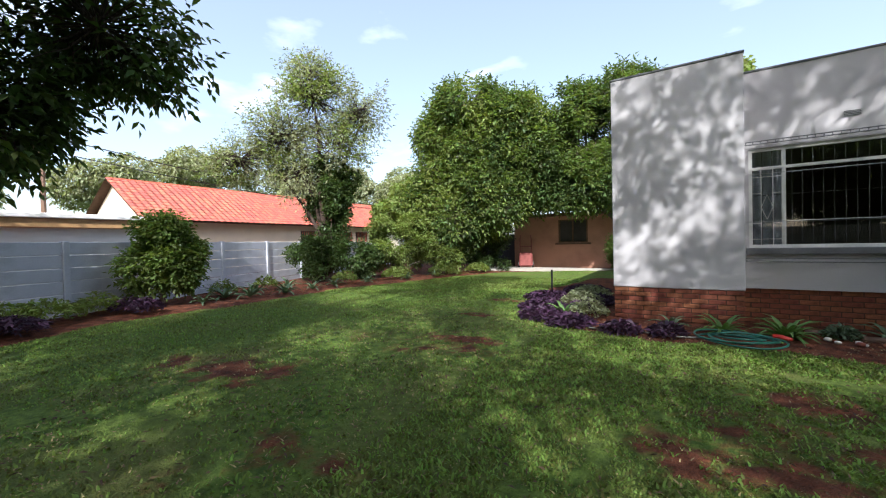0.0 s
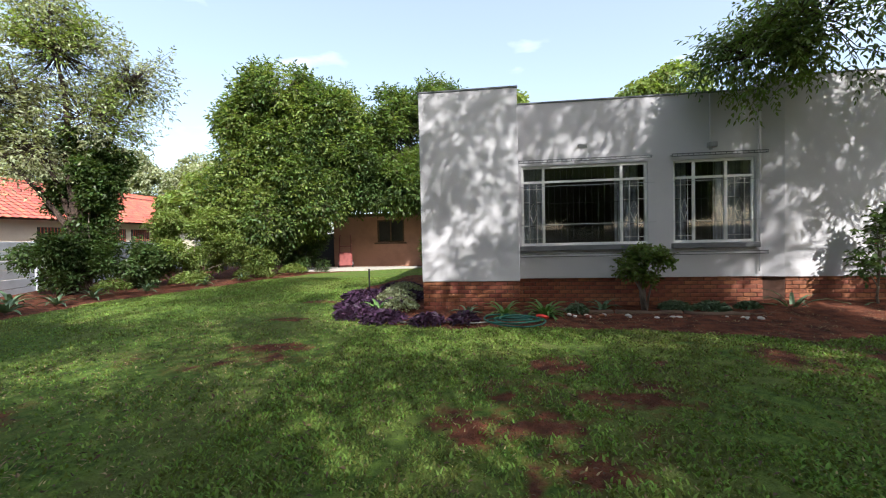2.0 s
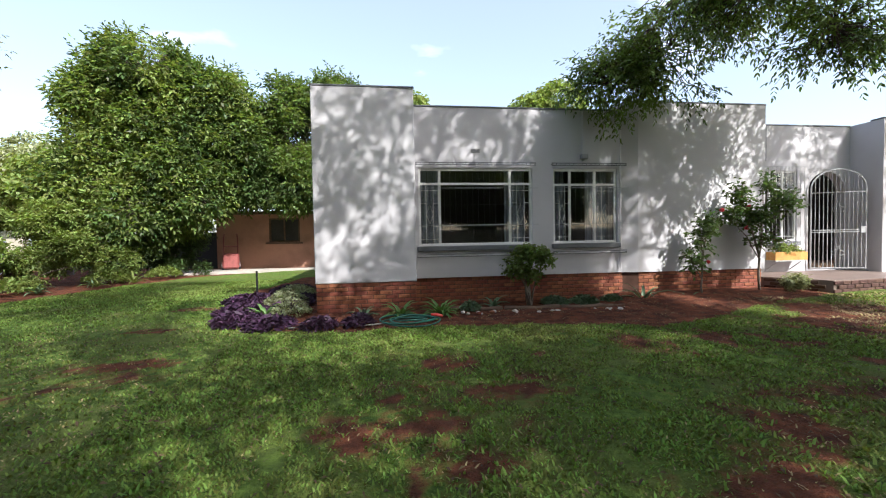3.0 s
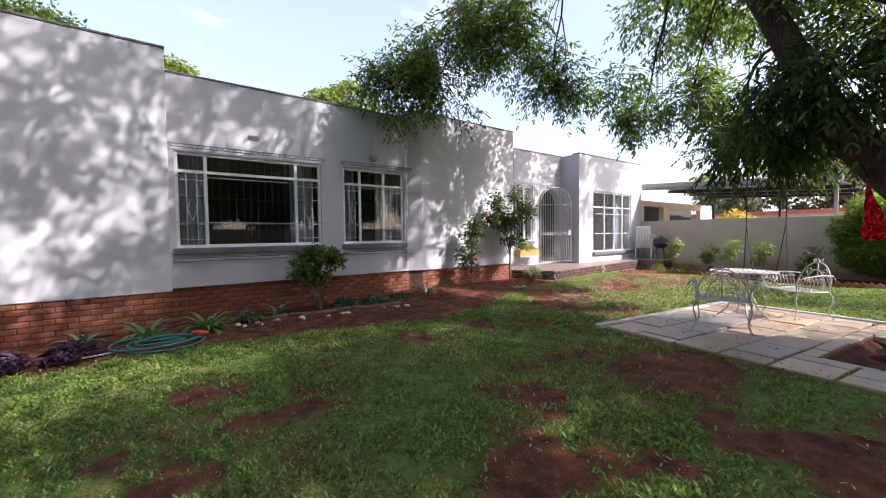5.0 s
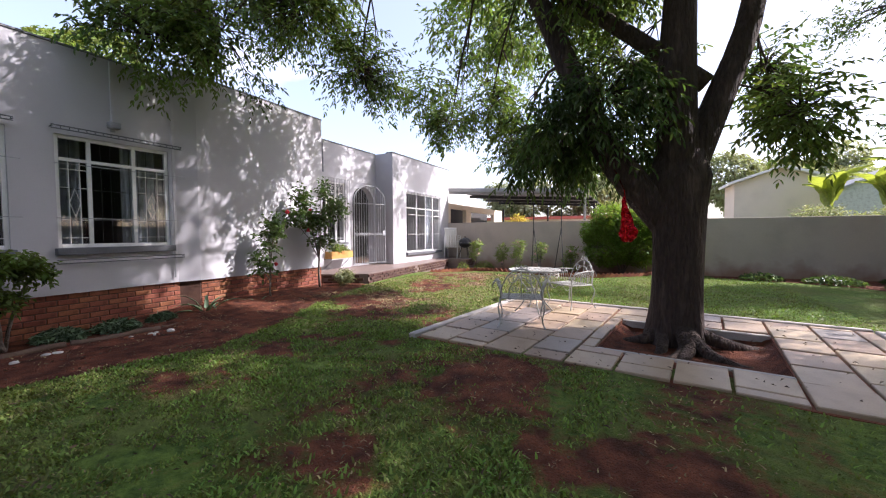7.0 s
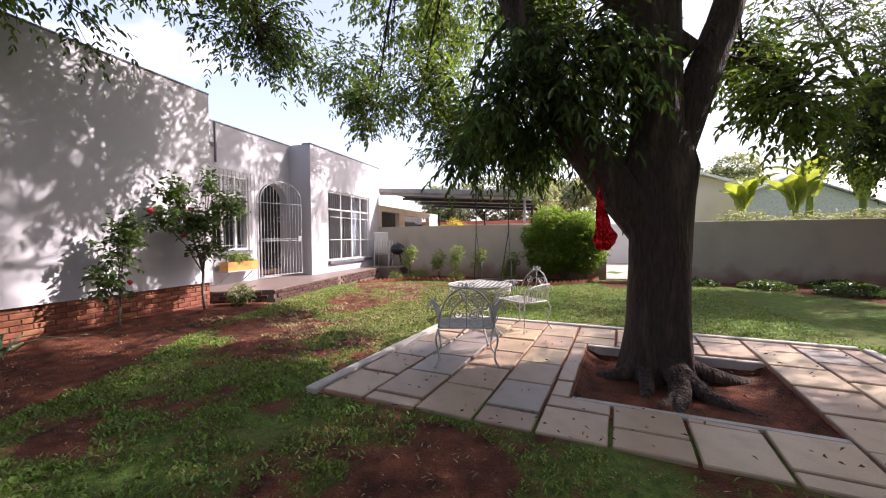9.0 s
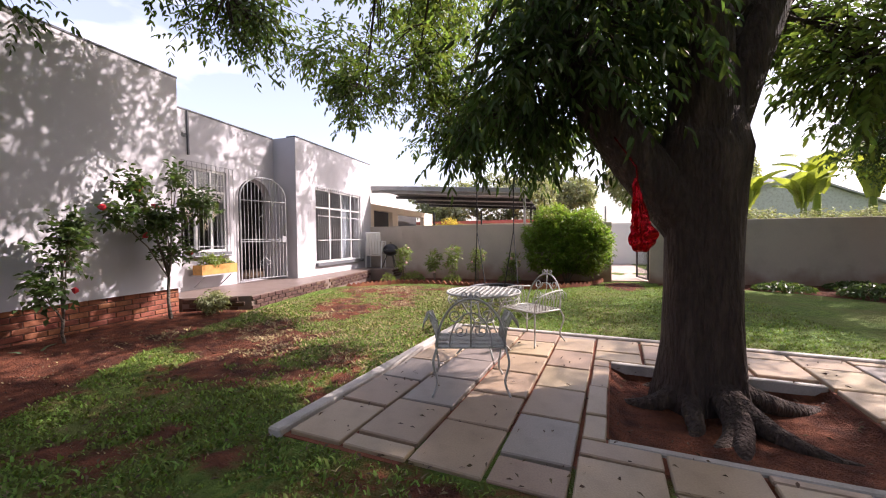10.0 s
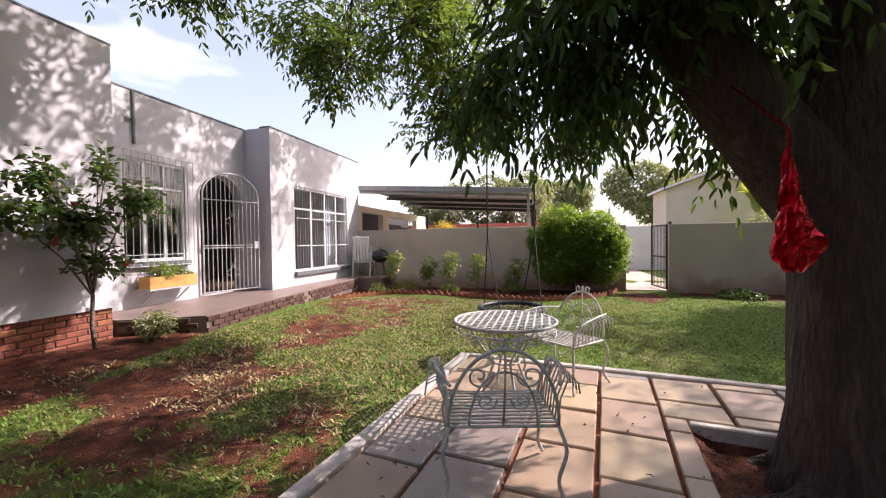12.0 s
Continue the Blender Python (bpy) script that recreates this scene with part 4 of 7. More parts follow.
# the tree whose low branches hang over the lawn; its high masses are unseen, added for shade
lawn_blobs = [(-0.6, 2.0, 9.4, 1.8, 1.7, 1.0), (-2.6, 5.2, 8.6, 1.7, 1.6, 0.9), (-0.6, 4.6, 9.8, 1.5, 1.4, 0.9), (-4.6, 6.4, 9.2, 1.6, 1.5, 0.9), (1.6, -0.4, 9.2, 1.5, 1.4, 0.9), (-2.4, 3.4, 7.4, 1.7, 1.5, 1.0), (-5.4, 3.6, 8.0, 1.7, 1.5, 1.0), (-7.4, 3.2, 8.6, 1.4, 1.3, 0.9), (-1.0, -1.0, 7.6, 1.9, 1.8, 1.0), (1.4, -1.6, 7.4, 1.6, 1.5, 0.9), (-5.6, 0.6, 6.8, 1.8, 1.7, 1.0), (-4.5, 2.4, 3.7, 0.75, 0.7, 0.6), (-4.9, 1.7, 2.75, 0.65, 0.65, 0.45), (-4.6, 1.0, 4.5, 1.4, 1.2, 0.8), (-2.6, -1.6, 5.2, 2.0, 1.8, 1.0), (-5.4, -0.8, 5.2, 1.8, 1.8, 1.1),
              (-0.6, -2.6, 5.4, 1.7, 1.6, 0.9), (-3.6, -4.0, 6.2, 2.3, 2.0, 1.2), (1.0, -3.8, 6.0, 1.6, 1.6, 0.9), (-3.4, -1.8, 7.4, 2.2, 2.0, 1.1), (-7.2, -2.4, 5.8, 1.7, 1.7, 1.1), (2.8, -5.4, 6.6, 1.9, 1.7, 1.0), (-1.2, -6.0, 6.2, 2.2, 1.8, 1.1)]
lawn_tree = big_tree("lawn_tree", (-3.8, -3.6), (0.55, 0.45, 0.38, 0.34, 0.31, 0.30, 0.30, 0.31, 0.33), 2.4,
         [(2.2, -4.2, 0.6, 4.6, 0.18), (2.2, -3.0, -2.0, 7.0, 0.22), (2.2, -6.4, -1.8, 5.6, 0.17), (2.2, -0.6, -3.4, 5.6, 0.18), (2.2, -2.2, -5.4, 6.2, 0.18)],
         lawn_blobs, [M_LEAFDARK, M_LEAF], 2400, 0.12, 57, "broad dark-leaved tree with branches hanging over the lawn", M_BARK, pairs=2, wide=0.42, sag=0.35, gap=0.52, cell=0.7)

sprays("crown_near", lawn_blobs[-12:-9], 520, M_LEAFDARK, lawn_tree, 58, 0.115, wide=0.42, length=0.6, pairs=2, sag=0.3, gap=0.5, cell=0.6, bark=M_BARK)
# an added tree, out of view, that shades the precast wall
big_tree("wall_tree", (-9.8, -4.2), (0.45, 0.38, 0.32, 0.29, 0.27, 0.26, 0.26, 0.26, 0.26), 2.4,
         [(2.2, -9.4, -1.0, 5.8, 0.15), (2.2, -8.2, 0.6, 6.6, 0.14), (2.2, -10.6, 0.2, 6.2, 0.14)],
         [(-9.2, -1.4, 5.6, 1.9, 1.7, 1.1), (-10.6, 0.2, 6.0, 1.9, 1.7, 1.1), (-8.0, 0.9, 6.6, 1.8, 1.6, 1.0), (-11.6, -2.0, 6.2, 1.8, 1.8, 1.2), (-9.4, 0.6, 7.8, 1.8, 1.8, 1.0), (-8.2, -3.0, 6.8, 2.0, 1.8, 1.1)],
         [M_LEAFDARK], 560, 0.14, 133, "added tree out of view, shading the precast wall", M_BARK, pairs=2, wide=0.42)

# ---- surroundings ----
# precast wall along the lawn
WDIR = Vector((-0.342, 0.940, 0)); WO = Vector((-11.8, 3.7, 0)) - WDIR * 2.33 * 5
precast = thing("wall_precast", "grey painted precast concrete panel wall with posts", "wall", kind="structure")
pm = Matrix.Translation(WO) @ Matrix(((WDIR.x, WDIR.y, 0, 0), (WDIR.y, -WDIR.x, 0, 0), (0, 0, 1, 0), (0, 0, 0, 1)))
bm = bmesh.new(); box(bm, 0.06, 2.27, -0.025, 0.025, 0.006, 0.300, bevel=0.012)
panel_me = bpy.data.meshes.new("panel"); bm.to_mesh(panel_me); bm.free(); panel_me.materials.append(M_PRECAST)
bm = bmesh.new(); box(bm, -0.07, 0.07, -0.075, 0.075, -0.3, 1.70, bevel=0.015)
post_me = bpy.data.meshes.new("post"); bm.to_mesh(post_me); bm.free(); post_me.materials.append(M_PRECAST)
for i in range(14):
    ob = new("post", post_me); ob.parent = precast; ob.matrix_basis = pm @ pose(2.33 * i, 0, 0)
    for k in range(6):
        ob = new("panel", panel_me); ob.parent = precast; ob.matrix_basis = pm @ pose(2.33 * i, 0.004 * (k % 2), -0.13 + 0.302 * k)

# neighbour's house with the red tiled roof
nb = thing("neighbour_house", "neighbour's white house with a red tiled roof", "house")
RA, RB = Vector((-24.5, 8.3, 0)), Vector((-25.3, 28.0, 0))   # along the ridge
rd = (RB - RA).normalized(); rs = Vector((rd.y, -rd.x, 0))
nm = Matrix.Translation(RA) @ Matrix(((rd.x, rs.x, 0, 0), (rd.y, rs.y, 0, 0), (0, 0, 1, 0), (0, 0, 0, 1)))
RL = (RB - RA).length
bm = bmesh.new(); box(bm, 0.2, RL, -3.2, 3.3, -0.2, 3.0, m=nm)
pts = [nm @ Vector(p) for p in ((0.2, -3.2, 3.0), (0.2, 3.3, 3.0), (0.2, 0, 5.1), (0.45, -3.2, 3.0), (0.45, 3.3, 3.0), (0.45, 0, 5.1))]
vs = [bm.verts.new(p) for p in pts]
for f in ((0, 1, 2), (3, 4, 5), (0, 1, 4, 3), (1, 2, 5, 4), (2, 0, 3, 5)):
    bm.faces.new([vs[i] for i in f])
part("wall", bm, M_CREAM, nb, "cream plaster walls with a white gable")
roof = part("roof", (lambda b: (box(b, -0.1, RL + 0.2, -0.1, 0.1, 5.10, 5.22, m=nm), b)[1])(bmesh.new()), M_TILEROOF, nb, "red tiled roof")
# tile courses stepping up the slope
co, q = [], []
for course in range(14):
    t0, t1 = course / 14, (course + 1.12) / 14
    y0, z0, y1, z1 = 3.9 * (1 - t0), 2.85 + 2.33 * t0 + 0.035, 3.9 * (1 - min(t1, 1.0)), 2.85 + 2.33 * min(t1, 1.0)
    nt = int(RL / 0.32)
    for k in range(nt):
        x = -0.2 + k * (RL + 0.4) / nt
        w = (RL + 0.4) / nt
        for a, b, bulge in ((0, 0.5, (0, 0.045)), (0.5, 1, (0.045, 0))):
            i = len(co)
            co += [nm @ Vector((x + a * w, y0, z0 + bulge[0])), nm @ Vector((x + b * w, y0, z0 + bulge[1])), nm @ Vector((x + b * w, y1, z1 + bulge[1])), nm @ Vector((x + a * w, y1, z1 + bulge[0]))]
            q.append((i, i + 1, i + 2, i + 3))
tiles = mesh_np("roof_tiles", np.array([tuple(c) for c in co]), np.array(q), M_TILEROOF, nb, "courses of red clay tiles")
tiles["kind"] = "stuff"
bm = bmesh.new()
vs = [bm.verts.new(nm @ Vector(p)) for p in ((-0.2, 3.85, 2.80), (RL, 3.85, 2.80), (RL, 0, 5.13), (-0.2, 0, 5.13), (-0.2, -3.85, 2.80), (RL, -3.85, 2.80))]
for f in ((0, 1, 2, 3), (3, 2, 5, 4)):
    bm.faces.new([vs[i] for i in f])
bmesh.ops.solidify(bm, geom=bm.faces[:], thickness=0.06)
part("roof_deck", bm, M_TIMBER, nb, "dark timber eaves")
for u in (9.0, 12.5, 14.2):
    wn_ = boxed("window", (u, u + 1.3, 3.28, 3.33, 1.3, 2.5), M_UNLIT, nb, "dark window with red bars", m=nm)
    for k in range(8):
        boxed("window_bar", (u + 0.1 + k * 0.155, u + 0.125 + k * 0.155, 3.34, 3.365, 1.3, 2.5), M_TILEROOF, wn_, m=nm)
annex = thing("neighbour_annex", "low flat-roofed annex with an orange-brown fascia", "building")
bm = bmesh.new(); box(bm, -22, -15.0, -2.5, 6.2, -0.2, 2.15); part("wall", bm, M_WHITE, annex)
bm = bmesh.new(); box(bm, -22.2, -14.7, -2.8, 6.45, 2.15, 2.42, bevel=0.02); part("fascia", bm, shade("fascia_tan", (0.46, 0.27, 0.12), 0.7), annex, "tan fascia board")
bm = bmesh.new(); box(bm, -22.3, -14.6, -2.9, 6.55, 2.42, 2.56, bevel=0.02); part("roof", bm, M_WHITE, annex, "white sheet roof")

# hut at the end of the lawn
hut = thing("garden_hut", "orange-brown plastered garden hut under the trees", "hut")
bm = bmesh.new(); wall_with_holes(bm, -8.1, -1.5, 21.6, 21.8, -0.2, 2.75, [(-5.6, -4.1, 1.35, 2.55)])
box(bm, -8.1, -7.9, 21.8, 25, -0.2, 2.75); box(bm, -7.9, -1.5, 24.8, 25, -0.2, 2.75); part("wall", bm, M_HUT, hut)
bm = bmesh.new(); box(bm, -8.4, -1.2, 21.2, 25.3, 2.75, 2.9, bevel=0.02); part("roof", bm, M_TIMBER, hut, "dark overhanging roof")
wf = boxed("window", (-5.6, -4.1, 21.72, 21.76, 1.35, 2.55), M_UNLIT, hut, "dark window")
for a, b, c, d in ((-5.62, -5.52, 1.33, 2.57), (-4.18, -4.08, 1.33, 2.57), (-5.52, -4.18, 1.33, 1.42), (-5.52, -4.18, 2.48, 2.57), (-4.89, -4.83, 1.42, 2.48)):
    boxed("window_frame", (a, b, 21.62, 21.7, c, d), M_TIMBER, hut)
boxed("window_sill", (-5.75, -3.95, 21.5, 21.6, 1.24, 1.33), M_TIMBER, hut)
bm = bmesh.new(); box(bm, -11.2, -8.4, 23.0, 23.1, -0.1, 1.9); part("back_gate", bm, M_BLACK, thing("back_gate_panel", "dark metal gate panel beside the hut", "gate"))
bm = bmesh.new(); prism(bm, [(-9.5, 19.0), (-3.0, 19.3), (-2.6, 20.6), (-9.5, 21.0)], -0.05, 0.075)
tagged(part("slab_step", bm, M_CONCRETE), "pale concrete apron in front of the hut", "apron", kind="structure")


def trolley(place):
    """A red hand trolley: frame, loop handles, wheels, tray."""
    root = thing("hand_trolley", "rusty red hand trolley leaning by the hut", "trolley", place)
    red = shade("rust_red", (0.22, 0.055, 0.05), 0.6, var=0.3, scale=10, fine=60)
    for s in (-0.22, 0.22):
        bm = bmesh.new(); tube(bm, [(s, 0, 0.15), (s, 0.05, 0.7), (s, 0.2, 1.15), (s * 0.9, 0.32, 1.3)], 0.022, 6); part("side_rail", bm, red, root)
        bm = bmesh.new(); tube(bm, [(s * 1.2 - 0.03, -0.02, 0.15), (s * 1.2 + 0.03, -0.02, 0.15)], 0.15, 14); wh = part("wheel", bm, M_BLACK, root, "black tyre")
        bm = bmesh.new(); tube(bm, [(s * 1.2 - 0.036, -0.02, 0.15), (s * 1.2 + 0.036, -0.02, 0.15)], 0.06, 10); part("hub", bm, red, wh)
    for z in (0.35, 0.6, 0.85):
        bm = bmesh.new(); tube(bm, [(-0.22, 0.03 + z * 0.08, z), (0.22, 0.03 + z * 0.08, z)], 0.016, 6); part("crossbar", bm, red, root)
    bm = bmesh.new(); box(bm, -0.26, 0.26, -0.3, 0.02, 0.08, 0.6, bevel=0.05); part("tray", bm, red, root)


trolley(pose(-7.1, 20.7, 0.03, 0, 0, 20) @ Matrix.Scale(1.35, 4))
stake = tagged(part("stake", (lambda b: (tube(b, [(-3.0, 12.0, -0.1), (-3.0, 12.0, 0.62)], 0.03, 6), b)[1])(bmesh.new()), M_BLACK), "short dark garden stake in the lawn", "stake")

# two dense trees by the hut, and the thin grey-green one by the wall
big_tree("hedge_tree", (-9.0, 19.2), (0.45, 0.36, 0.3, 0.27, 0.25, 0.24, 0.23, 0.22, 0.21), 2.2,
         [(1.8, -9.6, 18.6, 6.5, 0.16), (1.8, -7.6, 18.4, 5.2, 0.14), (1.8, -10.6, 18.8, 4.6, 0.12)],
         [(-8.8, 18.7, 6.2, 2.2, 2.0, 2.1), (-10.4, 18.0, 5.0, 1.4, 1.3, 1.7), (-7.1, 18.9, 5.4, 1.8, 1.6, 1.8), (-8.9, 18.0, 8.1, 1.7, 1.6, 1.1), (-9.6, 17.7, 3.2, 1.4, 1.1, 1.1), (-7.6, 18.2, 3.4, 1.5, 1.2, 1.0), (-6.6, 18.8, 7.4, 1.3, 1.3, 1.1), (-11.3, 17.4, 3.4, 0.9, 0.9, 1.3), (-10.4, 17.6, 6.9, 1.1, 1.0, 1.0), (-8.3, 17.9, 4.4, 1.6, 1.1, 1.3), (-9.4, 17.3, 2.3, 1.2, 0.9, 0.9), (-8.1, 18.1, 2.5, 1.0, 0.8, 0.6), (-6.2, 18.9, 5.8, 1.3, 1.0, 1.4), (-7.4, 18.3, 7.2, 1.3, 1.0, 1.0)],
         [M_LEAFLIGHT, M_LEAF, M_LEAFDARK], 6600, 0.19, 71, "dense round-crowned tree with bright green top", M_BARK2, wide=0.45, length=0.6, nodes=6, pairs=1, sag=0.25, gap=0.50, cell=1.0, inner=(0.62, 0.92))
big_tree("hedge_tree", (-2.0, 20.5), (0.4, 0.32, 0.27, 0.24, 0.22, 0.21, 0.2, 0.2, 0.2), 2.3,
         [(1.8, -4.0, 20.3, 7.0, 0.15), (1.8, -2.6, 20.4, 5.5, 0.12), (1.8, -5.4, 20.0, 5.0, 0.12)],
         [(-3.9, 20.3, 6.3, 1.8, 1.7, 2.0), (-2.2, 20.4, 7.4, 1.7, 1.6, 1.7), (-5.4, 19.9, 5.2, 1.3, 1.3, 1.6), (-3.4, 19.8, 4.3, 1.7, 1.4, 1.2), (-0.8, 20.6, 6.2, 1.6, 1.5, 2.0), (-5.0, 19.6, 4.10, 1.2, 1.0, 0.8), (-6.2, 19.4, 4.10, 1.2, 1.0, 0.9), (-3.8, 19.2, 3.80, 1.2, 1.0, 0.7), (-7.4, 20.0, 3.90, 1.2, 1.0, 0.8), (-1.6, 20.2, 3.9, 1.5, 1.2, 1.0), (-5.4, 19.1, 4.5, 1.3, 1.0, 1.1), (-4.2, 19.4, 7.2, 1.3, 1.0, 1.2), (-4.0, 19.5, 4.8, 1.4, 1.0, 1.2), (-5.4, 19.1, 6.3, 1.2, 1.0, 1.2), (-5.6, 19.3, 3.85, 1.2, 0.8, 0.5), (-3.6, 19.4, 3.80, 1.3, 0.8, 0.5), (-2.2, 19.6, 3.80, 1.0, 0.8, 0.5)],
         [M_LEAF, M_LEAFDARK], 6400, 0.19, 83, "dense dark green tree overhanging the hut", M_BARK2, wide=0.45, length=0.6, nodes=6, pairs=1, sag=0.25, gap=0.50, cell=1.0, inner=(0.62, 0.92))
big_tree("thin_tree", (-12.6, 11.9), (0.42, 0.34, 0.28, 0.25, 0.23, 0.22, 0.21, 0.2, 0.2), 2.0,
         [(1.7, -12.9, 11.6, 8.0, 0.14), (1.7, -14.2, 10.6, 5.4, 0.09), (1.7, -11.4, 13.0, 6.6, 0.10), (1.8, -13.6, 11.0, 7.0, 0.09)],
         [(-12.8, 11.8, 7.6, 1.5, 1.4, 1.2), (-14.0, 10.6, 6.0, 1.4, 1.2, 1.2), (-11.6, 13.0, 7.2, 1.1, 1.1, 1.0), (-12.4, 12.2, 5.6, 1.5, 1.3, 1.2), (-14.8, 9.6, 5.0, 1.1, 1.0, 0.9), (-12.9, 11.6, 8.6, 0.9, 0.9, 0.7), (-13.2, 11.2, 4.4, 1.2, 1.1, 0.9)],
         [M_LEAFGREY, M_LEAFLIGHT, M_LEAFGREY], 1600, 0.13, 95, "thin grey-green tree with open crown beside the wall", M_BARK, wide=0.4, length=0.8, nodes=6, pairs=1, sag=0.2, gap=0.55, cell=0.8, inner=(0.2, 0.9))


def shrub(name, x, y, z, blobs, material, sprigs, leaf, seed, label, stems=5, stem_r=0.012, per=7, wide=0.45, category="shrub", flowers=None, nflowers=0, fsize=0.05, hollow=0.4, bark=None, trunk=0.0, split=0):
    """Stems from one root, leaves in blobs round (x, y, z), and flowers if any."""
    root = thing(name, label, category)
    rng = random.Random(seed)
    world_blobs = [(x + b[0], y + b[1], z + b[2], *b[3:]) for b in blobs]
    for i in range(stems):
        b = world_blobs[i % len(world_blobs)]
        bm = bmesh.new()
        branchy(bm, (x + rng.uniform(-0.04, 0.04) * (trunk == 0), y + rng.uniform(-0.04, 0.04) * (trunk == 0), z + trunk - 0.03), (b[0] + rng.uniform(-0.4, 0.4) * b[3], b[1] + rng.uniform(-0.4, 0.4) * b[4], b[2] + rng.uniform(-0.2, 0.5) * b[5]), stem_r, stem_r * 0.4, n=5, sides=6, rng=rng)
        part("stem", bm, bark or M_BARK2, root, smooth=True)
    if trunk:
        bm = bmesh.new(); tube(bm, [(x + 0.02, y, z - 0.05), (x - 0.02, y, z + trunk * 0.5), (x, y, z + trunk)], [stem_r * 2.4, stem_r * 1.8, stem_r * 1.7], 8)
        part("trunk", bm, bark or M_BARK2, root, smooth=True)
    if split:
        world_blobs = clumps(world_blobs, seed, split, 0.42)
    foliage("foliage", world_blobs, sprigs, per, leaf, leaf * wide, material, root, seed, spread=leaf * 1.3, hollow=hollow, sag=0.1)
    if flowers is not None:
        nr = np.random.default_rng(seed + 1)
        c, d = blob_points(nr, world_blobs, nflowers, 0.95)
        for i in range(nflowers):
            bm = bmesh.new()
            bmesh.ops.create_icosphere(bm, subdivisions=1, radius=fsize, matrix=Matrix.Translation(c[i]))
            for v in bm.verts:
                v.co += Vector((rng.uniform(-1, 1), rng.uniform(-1, 1), rng.uniform(-1, 1))) * fsize * 0.35
            part("flower", bm, flowers, root)
    return root


M_FLWHITE = shade("petal_white", (0.75, 0.75, 0.70), 0.6, var=0.1)
M_FLRED = shade("petal_red", (0.55, 0.02, 0.03), 0.6, var=0.2)
M_FLPINK = shade("petal_pink", (0.70, 0.42, 0.38), 0.6, var=0.2)
shrub("flowering_bush", -11.2, 5.4, 0.0, [(0, 0, 1.4, 0.85, 0.85, 0.85), (0.2, 0.3, 0.95, 0.65, 0.65, 0.7), (-0.15, -0.3, 0.95, 0.65, 0.65, 0.7), (0.1, 0, 2.0, 0.6, 0.65, 0.4)], M_LEAF, 2600, 0.13, 11, "dense round green bush with small white flowers", stems=8, stem_r=0.03, flowers=M_FLWHITE, nflowers=26, fsize=0.035, hollow=0.5, split=18)
shrub("ivy_clump", -12.4, 12.1, 0.0, [(0, 0, 1.2, 0.9, 0.8, 1.2), (0.1, 0.2, 2.8, 0.8, 0.7, 1.2), (0.9, 1.2, 0.8, 0.9, 0.8, 0.8), (0.2, 0.1, 4.2, 0.9, 0.8, 1.0), (-0.3, -0.2, 3.3, 0.9, 0.8, 1.0), (-0.5, -0.8, 0.9, 0.9, 0.8, 0.9)], M_LEAFDARK, 5200, 0.14, 12, "dark ivy smothering the tree trunk and wall", stems=4, stem_r=0.03, hollow=0.5, split=9)
shrub("creeper_hedge", -11.2, 14.4, 0.0, [(0, 0, 0.9, 1.0, 0.9, 0.9), (0.9, 1.3, 1.1, 1.0, 0.9, 1.1), (0.2, 1.2, 2.2, 1.1, 1.0, 0.9), (1.7, 2.2, 0.8, 0.8, 0.7, 0.8), (-0.8, 0.2, 2.0, 0.9, 0.9, 0.7)], M_LEAFLIGHT, 3600, 0.12, 13, "sunlit yellow-green creeper over the fence", stems=6, stem_r=0.02, hollow=0.5, split=9)
shrub("dark_hedge", -9.6, 18.6, 0.0, [(0, 0, 1.0, 1.1, 0.9, 1.0), (-1.2, -0.9, 1.1, 1.0, 0.9, 1.1), (1.4, 0.4, 0.8, 0.9, 0.7, 0.8), (0.6, 0.2, 2.1, 1.1, 0.8, 0.8), (-1.6, -1.0, 2.4, 1.0, 0.9, 0.8), (1.7, 0.5, 1.9, 0.8, 0.6, 0.7)], M_LEAFDARK, 3600, 0.11, 14, "dark leafy hedge under the trees", stems=6, stem_r=0.02, hollow=0.5, split=9)
shrub("hut_shrub", -2.4, 20.2, 0.0, [(0, 0, 1.0, 0.6, 0.6, 0.9), (0.5, -0.3, 0.6, 0.6, 0.5, 0.6)], M_LEAF, 900, 0.12, 15, "leafy shrub against the hut wall", stems=5, hollow=0.5)

# far trees beyond the neighbours
def far_trees(name, spots, material, seed, label, leaf=0.5):
    root = thing(name, label, "trees")
    bm = bmesh.new()
    rng = random.Random(seed)
    for x, y, z, r in spots:
        tube(bm, [(x, y, -0.3), (x + 0.3, y, z * 0.5), (x, y, z)], [0.3, 0.22, 0.1], 8)
    part("trunks", bm, M_BARK2, root)
    blobs = []
    for x, y, z, r in spots:
        for _ in range(6):
            blobs.append((x + rng.uniform(-0.7, 0.7) * r, y + rng.uniform(-0.7, 0.7) * r, z + rng.uniform(-0.5, 0.5) * r * 0.7, r * rng.uniform(0.4, 0.65), r * rng.uniform(0.4, 0.65), r * rng.uniform(0.3, 0.5)))
    f = foliage("crowns", blobs, 2100 * len(spots), 5, leaf, leaf * 0.55, material, root, seed, spread=leaf * 0.8, hollow=0.7)
    root["kind"] = "stuff"
    return root


